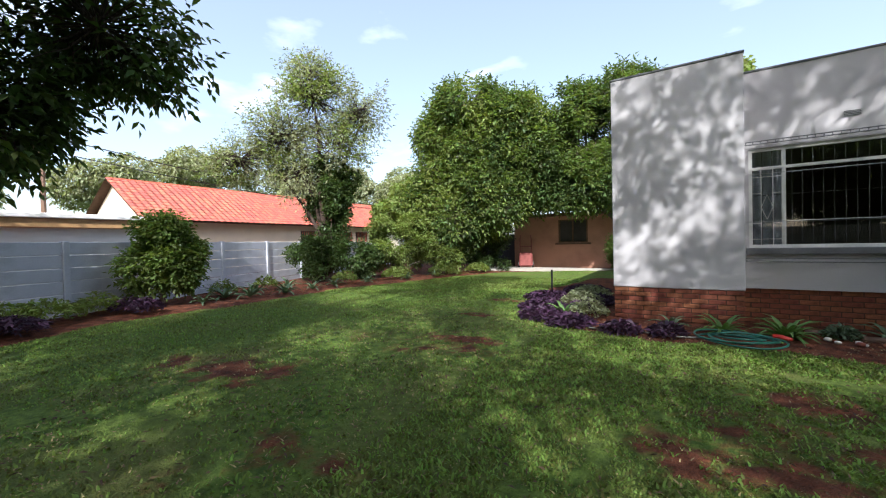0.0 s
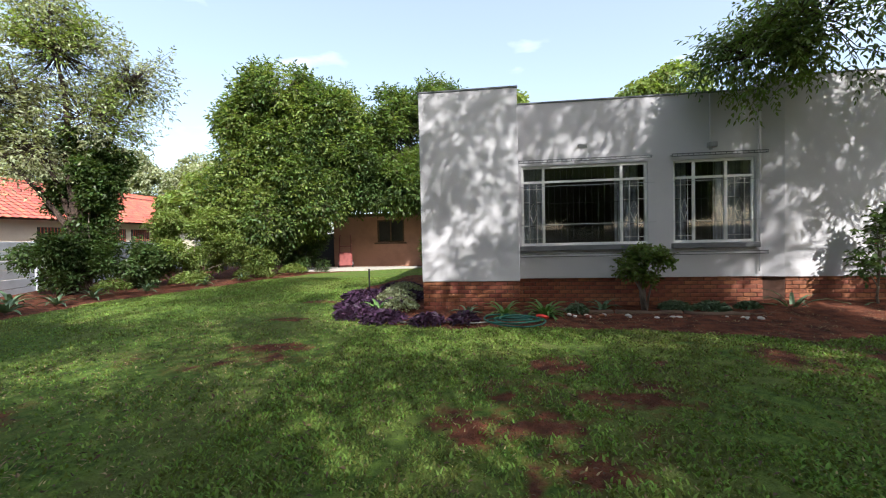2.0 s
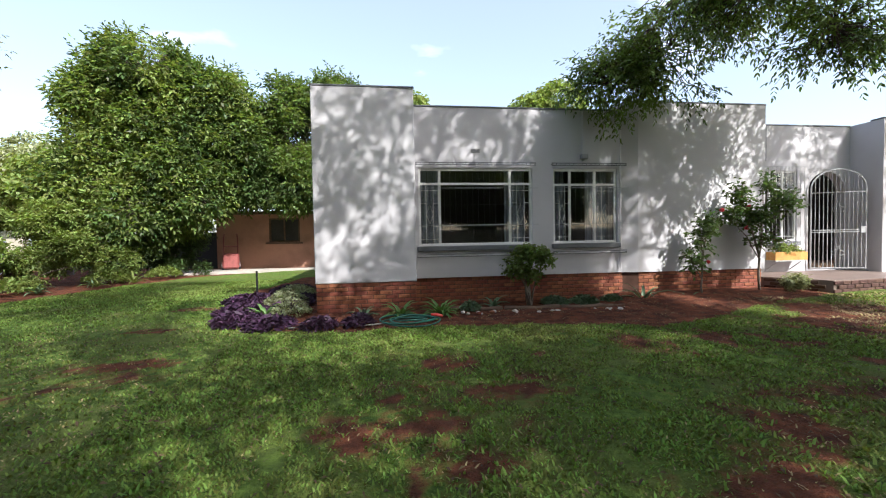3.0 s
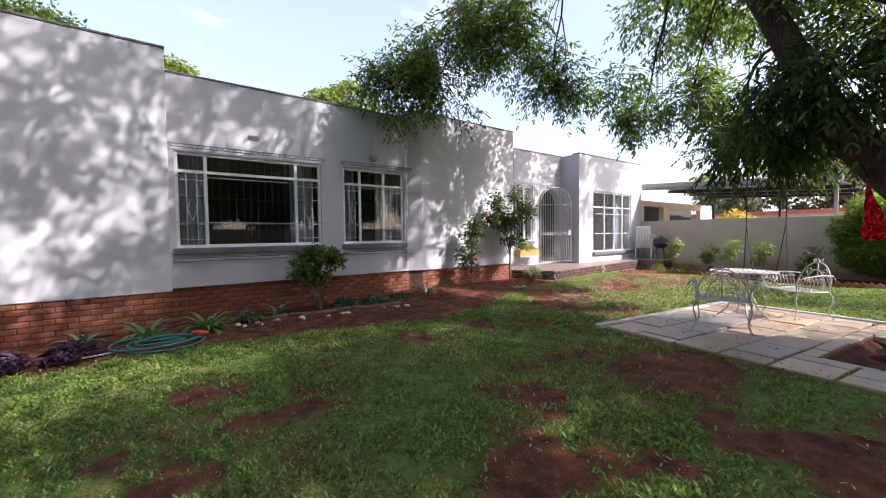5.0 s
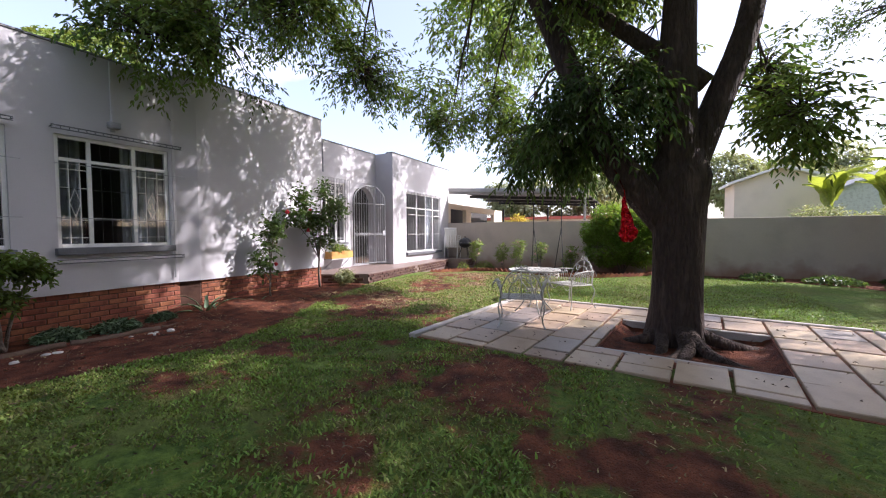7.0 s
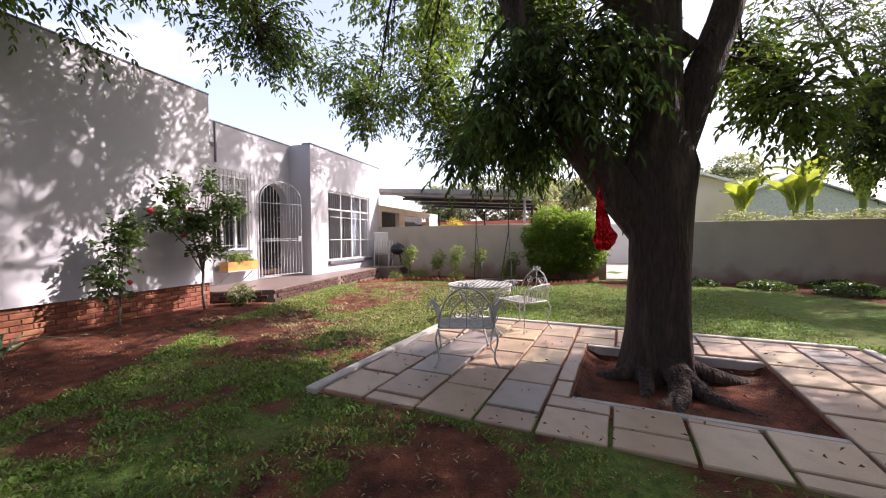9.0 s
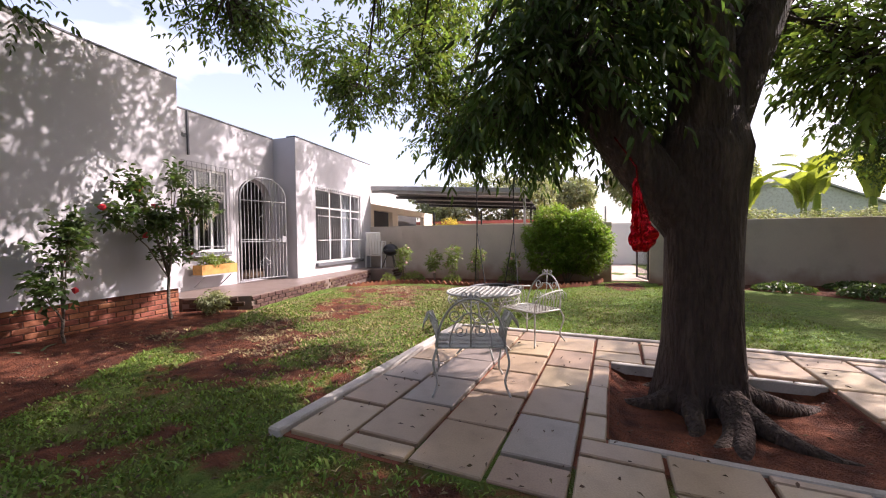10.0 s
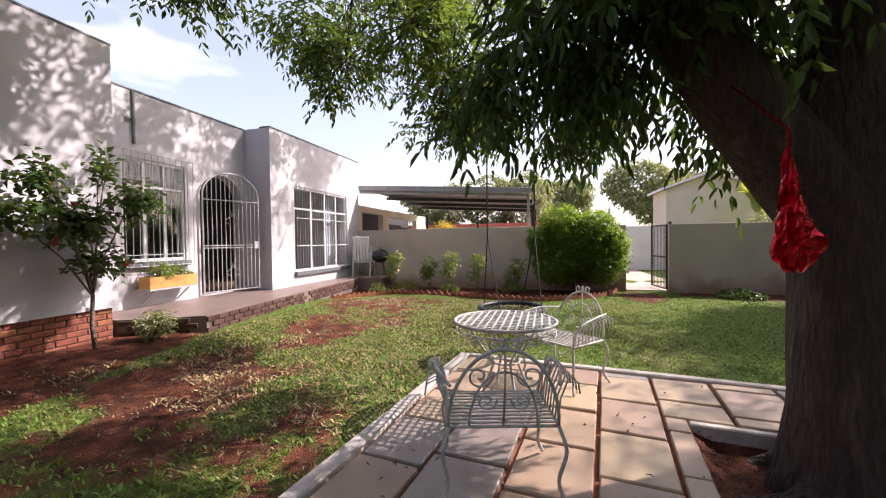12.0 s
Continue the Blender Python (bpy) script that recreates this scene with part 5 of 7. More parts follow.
far_trees("far_trees", [(-46, 14, 8.5, 4), (-48, 24, 9.8, 5), (-46, 34, 9.2, 4.5), (-40, 40, 9.6, 5), (-32, 44, 9.5, 5), (-22, 34, 6.5, 4), (-17, 25, 4.2, 2.6), (-46, 2, 6, 5)], M_LEAFGREY, 201, "far trees behind the red-roofed house", 0.34)
far_trees("far_trees", [(0.8, 24.5, 9.0, 2.4), (10.5, 25.5, 8.6, 2.6), (-14.5, 21.0, 4.2, 2.2)], M_LEAFLIGHT, 202, "tree tops showing over the house roof", 0.25)
far_trees("far_trees", [(38, 6, 5.0, 3.5), (44, 1.5, 5.0, 3.6), (40, -6, 5.4, 4.2), (46, -12, 6.0, 4.5), (36, 12, 4.5, 3)], M_LEAFGREY, 203, "far trees behind the carport", 0.3)
garden_tree = big_tree("garden_tree", (15.4, -6.4), (0.3, 0.22, 0.19, 0.17, 0.16, 0.15, 0.15, 0.15, 0.15), 2.2,
         [(2.0, 15.4, -4.8, 6.0, 0.11), (2.0, 15.9, -3.9, 7.6, 0.10), (2.0, 14.2, -6.8, 6.4, 0.10)],
         [(15.4, -5.4, 4.2, 1.2, 1.1, 0.9), (14.9, -4.9, 5.8, 1.4, 1.3, 1.0), (15.8, -4.1, 7.2, 1.5, 1.4, 1.0), (14.6, -6.4, 6.8, 1.5, 1.4, 1.0), (13.6, -7.0, 5.2, 1.3, 1.2, 1.0), (15.2, -6.9, 3.4, 1.2, 1.0, 0.8)],
         [M_LEAFDARK], 430, 0.12, 144, "dark-leaved tree at the edge of the garden by the yard wall", M_BARK, wide=0.42, pairs=2, sag=0.35, gap=0.56, cell=0.8)
sprays("crown_low", [(15.3, -5.2, 4.0, 1.3, 1.1, 0.9), (14.8, -5.0, 5.4, 1.2, 1.1, 0.8), (15.4, -6.6, 3.2, 1.1, 1.0, 0.7)], 300, M_LEAFDARK, garden_tree, 147, 0.12, wide=0.42, pairs=2, sag=0.35, gap=0.48, cell=0.7, bark=M_BARK)
# unseen trees and wall, added to darken what the windows reflect
far_trees("far_trees", [(-9, -13.5, 5.0, 4.6), (-5, -14, 5.2, 4.8), (-1, -13.5, 5.0, 4.8), (3, -14, 5.2, 4.8), (7, -13.5, 5.0, 4.6), (11, -14, 5.2, 4.6), (-14.5, -9, 5, 4.2)], M_LEAFDARK, 205, "dark trees out of view behind, darkening the window reflections", 0.35)
bm = bmesh.new(); box(bm, -17, 16.5, -9.3, -9.05, -0.1, 1.9)
tagged(part("wall_south", bm, M_YARDWALL), "plain added wall out of view, closing the lawn", "wall", kind="structure")

# power lines over the neighbour
for i, (z0, z1) in enumerate(((5.35, 4.1), (4.85, 3.85))):
    bm = bmesh.new(); tube(bm, [Vector((-17.5, 4.5 + t * 16, z0 + (z1 - z0) * t - 0.5 * math.sin(t * 3.14) * 0.5)) for t in (0, 0.2, 0.4, 0.6, 0.8, 1.0)], 0.02, 4)
    tagged(part("power_line", bm, M_BLACK), "thin dark overhead power line", "cable", group="power lines")
bm = bmesh.new(); tube(bm, [(-17.5, 4.5, -0.2), (-17.5, 4.5, 5.6)], 0.07, 8)
tagged(part("utility_pole", bm, M_TIMBER), "dark wooden utility pole behind the wall", "pole")
bm = bmesh.new(); tube(bm, [(-17.5, 20.5, -0.2), (-17.5, 20.5, 4.3)], 0.07, 8)
tagged(part("utility_pole", bm, M_TIMBER), "dark wooden utility pole behind the wall", "pole")

# ---- carport, gate and the neighbours beyond the yard wall ----
carport = thing("carport", "open carport with a sheet-metal roof and steel posts", "carport")
bm = bmesh.new()
for k in range(28):
    y = 3.55 + k * 0.2
    up = pose(0, 0, 0.06 * (y - 3.55))
    box(bm, 17.0, 24.0, y, y + 0.12, 2.93, 2.95, m=up); box(bm, 17.0, 24.0, y + 0.12, y + 0.2, 2.95, 2.985, m=up)
part("roof", bm, M_ROOFSHADED, carport, "ribbed sheet roof, coloured dark for its shaded underside")
for x in (17.0, 19.3, 21.6, 23.8):
    boxed("beam", (x, x + 0.1, 0, 5.7, -0.13, -0.01), M_BLACK if x > 17 else M_ROOFSHEET, carport, "steel beam", m=pose(0, 3.5, 2.925, 3.43))
boxed("gutter", (16.88, 16.99, 0, 5.8, -0.05, 0.12), M_ROOFSHEET, carport, "grey gutter", m=pose(0, 3.4, 2.93, 3.43), bevel=0.01)
for x, y in ((17.05, 3.55), (23.8, 3.55), (20.5, 3.55), (23.8, 6.3), (23.8, 8.9)):
    boxed("post", (x - 0.04, x + 0.04, y - 0.04, y + 0.04, -0.1, 2.80 if x > 17.1 else 3.15), M_ROOFSHEET if x < 17.1 else M_BLACK, carport, "steel post")
ext = thing("garage_wing", "cream rear wing of the house with dark openings", "building")
bm = bmesh.new(); wall_with_holes(bm, 16.76, 25.0, 9.4, 9.6, -0.1, 2.78, [(17.6, 19.4, 1.2, 2.55), (20.0, 23.5, 0.3, 2.5)]); part("wall", bm, M_CREAM, ext)
bm = bmesh.new(); box(bm, 16.77, 21.5, 9.7, 9.9, 2.78, 4.0); part("parapet", bm, M_WHITE, ext, "white parapet wall")
# near-black sheet painted in for the shaded depth behind the openings
bm = bmesh.new(); box(bm, 17.0, 24.5, 10.2, 10.3, 0, 2.78); part("opening_back", bm, M_UNLIT, ext, "near-black sheet standing for the unlit interior")
bm = bmesh.new(); box(bm, 16.7, 40, -0.9, 9.4, -0.08, 0.055)
tagged(part("driveway", bm, shade("driveway_paving", (0.42, 0.33, 0.27), 0.9, var=0.2, scale=4, fine=60)), "pale dusty paved driveway beyond the wall", "driveway", kind="structure")
bm = bmesh.new(); box(bm, 24.5, 24.7, -3.2, 3.4, -0.1, 2.05)
tagged(part("wall_driveway", bm, M_WHITE), "white wall across the driveway", "wall", kind="structure")
nb2 = thing("neighbour_house", "cream neighbouring house with arched windows beyond the carport", "house")
bm = bmesh.new(); box(bm, 34, 42, 0.5, 16, -0.1, 2.5); part("wall", bm, M_CREAM, nb2)
bm = bmesh.new(); prism(bm, [(33.4, 0), (42.6, 0), (42.6, 16.5), (33.4, 16.5)], 2.5, 2.72); part("roof", bm, M_TILEROOF, nb2, "low red roof")
for y in (3.2, 5.4, 8.0, 11):
    bm = bmesh.new(); prism(bm, [(33.92, y), (33.99, y), (33.99, y + 1.2), (33.92, y + 1.2)], 0.9, 2.0); part("window", bm, M_WHITE, nb2, "white arched window")
gate = thing("yard_gate", "dark steel yard gate standing open", "gate", pose(16.55, -0.10, 0.1, 0, 0, 8))
for x0, x1, z0, z1 in ((0, 0.04, 0, 1.75), (0.96, 1.0, 0, 1.75), (0.04, 0.96, 0, 0.04), (0.04, 0.96, 1.71, 1.75), (0.04, 0.96, 0.85, 0.89)):
    boxed("gate_frame", (x0, x1, -0.02, 0.02, z0, z1), M_BLACK, gate)
for k in range(9):
    bm = bmesh.new(); tube(bm, [(0.13 + k * 0.093, 0, 0.04), (0.13 + k * 0.093, 0, 1.71)], 0.008, 5); part("bar", bm, M_BLACK, gate)
boxed("gate_post", (16.46, 16.54, -0.19, -0.125, 0, 1.92), M_BLACK, thing("gate_post_steel", "dark steel gate post on the wall end", "post"))


def gable_house(name, label, x, y0, y1, eave, ridge, depth, wallm, roofm, over=0.3):
    root = thing(name, label, "house")
    ym = (y0 + y1) / 2
    bm = bmesh.new()
    ring = [(y0, -0.1), (y1, -0.1), (y1, eave), (ym, ridge), (y0, eave)]
    a = [bm.verts.new((x, p, z)) for p, z in ring]; b = [bm.verts.new((x + depth, p, z)) for p, z in ring]
    bm.faces.new(a); bm.faces.new(b)
    for i in range(5):
        j = (i + 1) % 5
        bm.faces.new((a[i], a[j], b[j], b[i]))
    part("wall", bm, wallm, root)
    sl = (ridge - eave) / (ym - y0)
    for s, ye in ((-1, y0), (1, y1)):
        bm = bmesh.new()
        yo = ye + s * over
        zo = eave - sl * over
        vs = [bm.verts.new(p) for p in ((x - over, yo, zo + 0.03), (x - over, ym, ridge + 0.03), (x + depth, ym, ridge + 0.03), (x + depth, yo, zo + 0.03), (x - over, yo, zo + 0.15), (x - over, ym, ridge + 0.15), (x + depth, ym, ridge + 0.15), (x + depth, yo, zo + 0.15))]
        for f in ((0, 1, 2, 3), (4, 5, 6, 7), (0, 1, 5, 4), (1, 2, 6, 5), (2, 3, 7, 6), (3, 0, 4, 7)):
            bm.faces.new([vs[i] for i in f])
        part("roof", bm, roofm, root, "pale sheet roof")
    return root


gable_house("neighbour_cottage", "cream gabled cottage beyond the yard wall", 26.0, -6.3, -2.6, 3.85, 4.5, 2.4, M_CREAM, M_WHITE)
gable_house("neighbour_house", "grey-green gabled house behind the banana plants", 37.0, -19.0, -8.0, 3.2, 5.6, 8, shade("sage_plaster", (0.42, 0.43, 0.36), 0.9), M_ROOFSHEET)
bm = bmesh.new(); tube(bm, [(24.4, 0.2, 0), (24.4, 0.2, 2.9)], 0.05, 8); tagged(part("fence_pole", bm, M_ROOFSHEET), "thin grey pole by the driveway wall", "pole")


def banana(place, seed):
    root = thing("banana_plant", "banana plant with broad torn yellow-green leaves", "plant", place, group="banana plants")
    rng = random.Random(seed)
    bm = bmesh.new(); tube(bm, [(0, 0, -0.1), (0, 0, 2.4)], [0.14, 0.08], 8); part("stem", bm, M_LEAFLIGHT, root)
    for k in range(8):
        a = k * 2.4 + rng.uniform(-0.3, 0.3)
        L, w = rng.uniform(1.4, 2.1), rng.uniform(0.22, 0.34)
        bm = bmesh.new()
        rows = []
        for i in range(9):
            t = i / 8
            r, z = L * (0.06 + 0.5 * t * t), 2.1 + L * (1.15 * t - 0.62 * t * t) + 0.2 * (k % 3)
            ww = w * math.sin(math.pi * min(1, 0.08 + t * 0.95)) ** 0.6 * (0.8 + rng.random() * 0.35)
            c = Vector((math.cos(a) * r, math.sin(a) * r, z)); s = Vector((-math.sin(a), math.cos(a), 0)) * ww
            rows.append([bm.verts.new(c - s + Vector((0, 0, -0.12 * ww))), bm.verts.new(c + Vector((0, 0, 0.05))), bm.verts.new(c + s + Vector((0, 0, -0.12 * ww)))])
        for p, q2 in zip(rows, rows[1:]):
            bm.faces.new((p[0], p[1], q2[1], q2[0])); bm.faces.new((p[1], p[2], q2[2], q2[1]))
        part("leaf", bm, M_BANANA, root)
    return root


M_BANANA = shade("banana_leaf", (0.25, 0.29, 0.07), 0.5, var=0.3, scale=3, fine=20, bump=0, transl=0.4)
ban = banana(pose(22.0, -6.6, 0) @ Matrix.Scale(1.15, 4), 3)
for x, y, r, s in ((23.5, -7.8, 70, 1.1), (22.5, -9.0, 150, 1.0), (23, -10.6, 200, 1.15), (24.0, -5.6, 30, 0.9)):
    copy_thing(ban, pose(x, y, 0.0, 0, 0, r) @ Matrix.Scale(s * 1.15, 4))
shrub("roadside_shrub", 18.6, -3.6, 0, [(0, 0, 1.7, 0.8, 1.0, 0.6), (0, -1.6, 1.6, 0.8, 1.1, 0.6), (0, -3.0, 1.7, 0.8, 1.0, 0.5), (0.5, -4.4, 1.8, 0.8, 1.0, 0.5)], M_LEAFGREY, 2200, 0.09, 41, "pale green shrubs behind the yard wall", stems=8, stem_r=0.02)
M_LEAFGOLD = shade("leaf_golden", (0.48, 0.36, 0.09), 0.5, var=0.25, scale=2, fine=30, bump=0, island=0.4, transl=0.3, spec=0.25)
shrub("golden_shrub", 27.0, 8.9, 0, [(0, 0, 2.0, 0.7, 0.7, 0.6), (0, 0.7, 1.7, 0.6, 0.6, 0.5), (0, -0.6, 1.7, 0.6, 0.6, 0.5)], M_LEAFGOLD, 600, 0.12, 43, "golden-orange shrub on the driveway beyond the carport", stems=7, stem_r=0.02)
pal = thing("palisade_fence", "grey steel palisade fence beyond the wall", "fence")
for k in range(16):
    boxed("pale", (19.0, 19.03, -6.6 - k * 0.16, -6.52 - k * 0.16, 0, 2.12), M_ROOFSHEET, pal)
for z in (0.5, 1.7):
    boxed("rail", (19.03, 19.07, -9.3, -6.4, z, z + 0.05), M_ROOFSHEET, pal)
shrub("yard_bush", 16.0, 2.2, 0.04, [(0, 0.05, 1.45, 0.65, 0.95, 0.6), (-0.1, 0.5, 0.85, 0.6, 0.75, 0.65), (0, -0.5, 0.9, 0.55, 0.75, 0.65), (0, 0.45, 1.95, 0.5, 0.6, 0.4), (0, -0.4, 1.8, 0.5, 0.6, 0.4), (-0.1, 0.95, 1.4, 0.4, 0.4, 0.4), (0, -0.9, 1.3, 0.4, 0.4, 0.4)], M_LEAFYELLOW, 3600, 0.085, 42, "dense bright green bush against the yard wall", stems=8, stem_r=0.02, hollow=0.55)

# ---- the garden's plants ----
def rosette(name, x, y, z, n, length, width, material, seed, label, tilt=(0.35, 1.25), group="", category="plant"):
    """Stiff strap leaves from one heart, each folded and tapering, as parts."""
    root = thing(name, label, category, pose(x, y, z), group=group)
    rng = random.Random(seed)
    for k in range(n):
        a = k * 2.399 + rng.uniform(-0.2, 0.2)
        t = tilt[0] + (tilt[1] - tilt[0]) * (k / max(1, n - 1)) + rng.uniform(-0.1, 0.1)
        L = length * rng.uniform(0.75, 1.1)
        out, side = Vector((math.cos(a), math.sin(a), 0)), Vector((-math.sin(a), math.cos(a), 0))
        bm = bmesh.new()
        rows = []
        for i in range(5):
            s = i / 4
            ang = t + 0.5 * s * s
            c = out * (L * s * math.sin(ang) + 0.01) + Vector((0, 0, L * s * math.cos(ang)))
            w = width * (1 - s) ** 0.7 * (0.7 + 0.6 * min(s * 3, 1)) * 0.5 + 0.002
            lift = Vector((0, 0, 1)) * w * 0.5
            rows.append([bm.verts.new(c - side * w + lift), bm.verts.new(c), bm.verts.new(c + side * w + lift)])
        for p, q in zip(rows, rows[1:]):
            bm.faces.new((p[0], p[1], q[1], q[0])); bm.faces.new((p[1], p[2], q[2], q[1]))
        part("leaf", bm, material, root)
    return root


M_AGAVE = shade("agave_leaf", (0.10, 0.16, 0.085), 0.55, var=0.2, scale=4, fine=40, bump=0, transl=0.1)
M_FERN = shade("cycad_leaf", (0.10, 0.20, 0.05), 0.5, var=0.2, scale=4, fine=40, bump=0, transl=0.2)
ag = rosette("agave", -10.6, 7.4, 0.0, 12, 0.62, 0.11, M_AGAVE, 1, "grey-green agave rosette in red soil", group="agaves by the wall")
for x, y, s in ((-10.3, 8.4, 1.0), (-11.3, 8.0, 0.9), (-10.4, 9.5, 0.85), (-11.0, 6.9, 1.1), (-10.6, 10.6, 0.9), (-11.6, 9.4, 1.0), (-10.3, 12.0, 0.8), (-9.6, 13.6, 0.8), (-10.6, 6.1, 0.8), (-9.4, 15.4, 0.8)):
    copy_thing(ag, pose(x, y, 0.0, 0, 0, x * 77 % 360) @ Matrix.Scale(s, 4))
for i, (x, y, L, n, m, lab) in enumerate(((0.78, 7.95, 0.42, 22, M_FERN, "bright green cycad seedling by the brick plinth"), (1.5, 7.95, 0.45, 32, M_FERN, "leafy green clump with a red tint by the hose"), (0.12, 8.12, 0.36, 10, M_AGAVE, "small grey-green rosette by the brick plinth"), (2.62, 8.55, 0.36, 12, M_AGAVE, "small grey-green rosette behind the log edging"), (5.75, 8.42, 0.62, 14, M_AGAVE, "grey-green agave against the bay wall"), (-1.7, 8.5, 0.42, 14, M_FERN, "light green cycad among purple plants"), (-9.0, 15.0, 0.5, 12, M_LEAFLIGHT, "yellow-green strap-leaved plant in the bed"), (-8.5, 16.0, 0.6, 12, M_LEAFLIGHT, "yellow-green strap-leaved plant in the bed"), (6.7, 8.3, 0.3, 9, M_AGAVE, "small grey-green rosette in the bed"))):
    rosette("garden_rosette", x, y, 0.02, n, L, 0.075, m, 20 + i, lab)


def ground_cover(name, spots, n, leaf, material, seed, label, height=0.22):
    """Low leafy plants crowding a bed."""
    rng = np.random.default_rng(seed)
    spots = np.asarray(spots, float)
    pick = rng.choice(len(spots), n, p=spots[:, 2] ** 2 / (spots[:, 2] ** 2).sum())
    r, a = np.sqrt(rng.random(n)) * spots[pick, 2], rng.uniform(0, 6.283, n)
    h = height * (1 - (r / spots[pick, 2]) ** 2 * 0.6)
    c = np.stack([spots[pick, 0] + r * np.cos(a), spots[pick, 1] + r * np.sin(a), 0.03 + h * (0.35 + 0.65 * rng.random(n))], 1)
    ahead = np.stack([np.cos(a), np.sin(a), rng.uniform(-0.2, 0.9, n)], 1) + rng.normal(0, 0.5, (n, 3))
    size = leaf * rng.uniform(0.6, 1.3, n)
    ob = leaf_mesh(name, c, ahead, size, size * 0.4, material, rng=rng)
    return tagged(ob, label, "plants", kind="stuff")


ground_cover("purple_plants", [(-1.9, 7.9, 0.45), (-1.3, 7.5, 0.4), (-2.2, 8.8, 0.5), (-2.5, 10.2, 0.6), (-0.5, 7.3, 0.3), (0.1, 7.4, 0.25), (-1.4, 8.9, 0.4), (-2.0, 11.8, 0.6), (-1.4, 10.0, 0.5)], 7000, 0.11, M_LEAFPURPLE, 31, "purple-leaved ground cover by the house pier", 0.23)
ground_cover("low_herbs", [(-1.6, 9.6, 0.45), (-1.2, 8.4, 0.35), (-1.7, 10.8, 0.5)], 2600, 0.08, M_LEAFGREY, 32, "grey-green herbs by the house pier", 0.34)
ground_cover("purple_plants", [(-9.7, 2.4, 0.6), (-9.2, 1.4, 0.6), (-10.4, 2.0, 0.7), (-10.9, 4.6, 0.4), (-10.2, 4.7, 0.35)], 3600, 0.12, M_LEAFPURPLE, 33, "purple-leaved ground cover by the precast wall", 0.34)
ground_cover("bed_plants", [(-10.8, 3.2, 0.6), (-11.2, 4.1, 0.5), (-10.9, 2.6, 0.5), (-10.9, 11.4, 0.5), (-10.2, 13.6, 0.6), (-9.6, 16.4, 0.7), (-8.4, 17.6, 0.6), (-12.0, 8.8, 0.4), (-11.7, 7.2, 0.4)], 5200, 0.12, M_LEAFLIGHT, 34, "mixed green bed plants along the wall", 0.5)
ground_cover("bed_plants", [(3.9, 8.55, 0.28), (4.5, 8.5, 0.28), (5.1, 8.5, 0.22), (2.1, 8.3, 0.2)], 1900, 0.09, M_AGAVE, 35, "low green plants behind the log edging", 0.2)
ground_cover("bed_plants", [(15.6, -1.4, 0.5), (15.2, -2.8, 0.6), (14.4, -4.2, 0.7), (15.6, -4.6, 0.7), (12.6, -5.2, 0.7)], 3600, 0.12, M_LEAFDARK, 36, "low dark leafy plants at the foot of the yard wall", 0.24)
ground_cover("bed_plants", [(15.5, 7.0, 0.4), (15.2, 5.6, 0.3), (15.6, 3.9, 0.35), (14.9, 7.6, 0.25)], 1500, 0.07, M_LEAFLIGHT, 37, "low light green plants in the rose bed", 0.35)

shrub("round_shrub", 3.35, 8.5, 0.04, [(0.05, 0, 1.05, 0.30, 0.26, 0.16), (-0.28, -0.05, 0.78, 0.24, 0.22, 0.20), (0.30, 0.05, 0.95, 0.22, 0.22, 0.18), (0.0, -0.05, 0.62, 0.24, 0.2, 0.14), (-0.12, 0, 1.0, 0.2, 0.2, 0.2)], M_LEAF, 300, 0.09, 51, "green broad-leaved shrub on several stems under the windows", stems=7, stem_r=0.022, hollow=0.3, wide=0.5)
shrub("rose_bush", 8.50, 8.50, 0.12, [(-0.1, 0, 1.65, 0.45, 0.4, 0.35), (-0.5, 0, 2.1, 0.25, 0.2, 0.35), (0.15, 0, 2.3, 0.16, 0.16, 0.25), (0.5, -0.1, 1.95, 0.32, 0.3, 0.3), (0.1, 0, 1.15, 0.42, 0.35, 0.22), (-0.75, 0, 1.7, 0.22, 0.2, 0.25)], M_LEAFDARK, 210, 0.105, 52, "tall rose bush with red flowers before the bay wall", stems=9, stem_r=0.013, flowers=M_FLRED, nflowers=5, fsize=0.05, hollow=0.1, wide=0.6, trunk=0.75)
shrub("rose_bush", 7.05, 8.4, 0.12, [(0, 0, 1.2, 0.3, 0.28, 0.45), (-0.15, 0.05, 0.7, 0.28, 0.25, 0.3), (0.15, 0, 1.5, 0.22, 0.2, 0.25)], M_LEAFDARK, 90, 0.10, 53, "small dark rose bush against the bay wall", stems=7, stem_r=0.01, flowers=M_FLRED, nflowers=2, fsize=0.04, hollow=0.1, wide=0.6, trunk=0.35)
shrub("lavender_bush", 9.06, 8.22, 0.10, [(0, 0, 0.28, 0.22, 0.22, 0.2)], M_LEAFGREY, 150, 0.06, 54, "small silvery bush at the patio step", stems=6, stem_r=0.006)
for i, (x, y, h) in enumerate(((15.3, 7.2, 0.9), (15.7, 6.3, 0.75), (15.4, 5.6, 0.9), (15.7, 4.9, 0.8), (15.6, 3.8, 0.7))):
    shrub("rose_bush", x, y, 0.05, [(0, 0, h, 0.22, 0.25, 0.25), (0.05, 0.1, h * 0.6, 0.2, 0.22, 0.2)], M_LEAFLIGHT, 80, 0.07, 60 + i, "thin young rose bush before the yard wall", stems=5, stem_r=0.008, flowers=M_FLPINK, nflowers=2, fsize=0.045, wide=0.6)

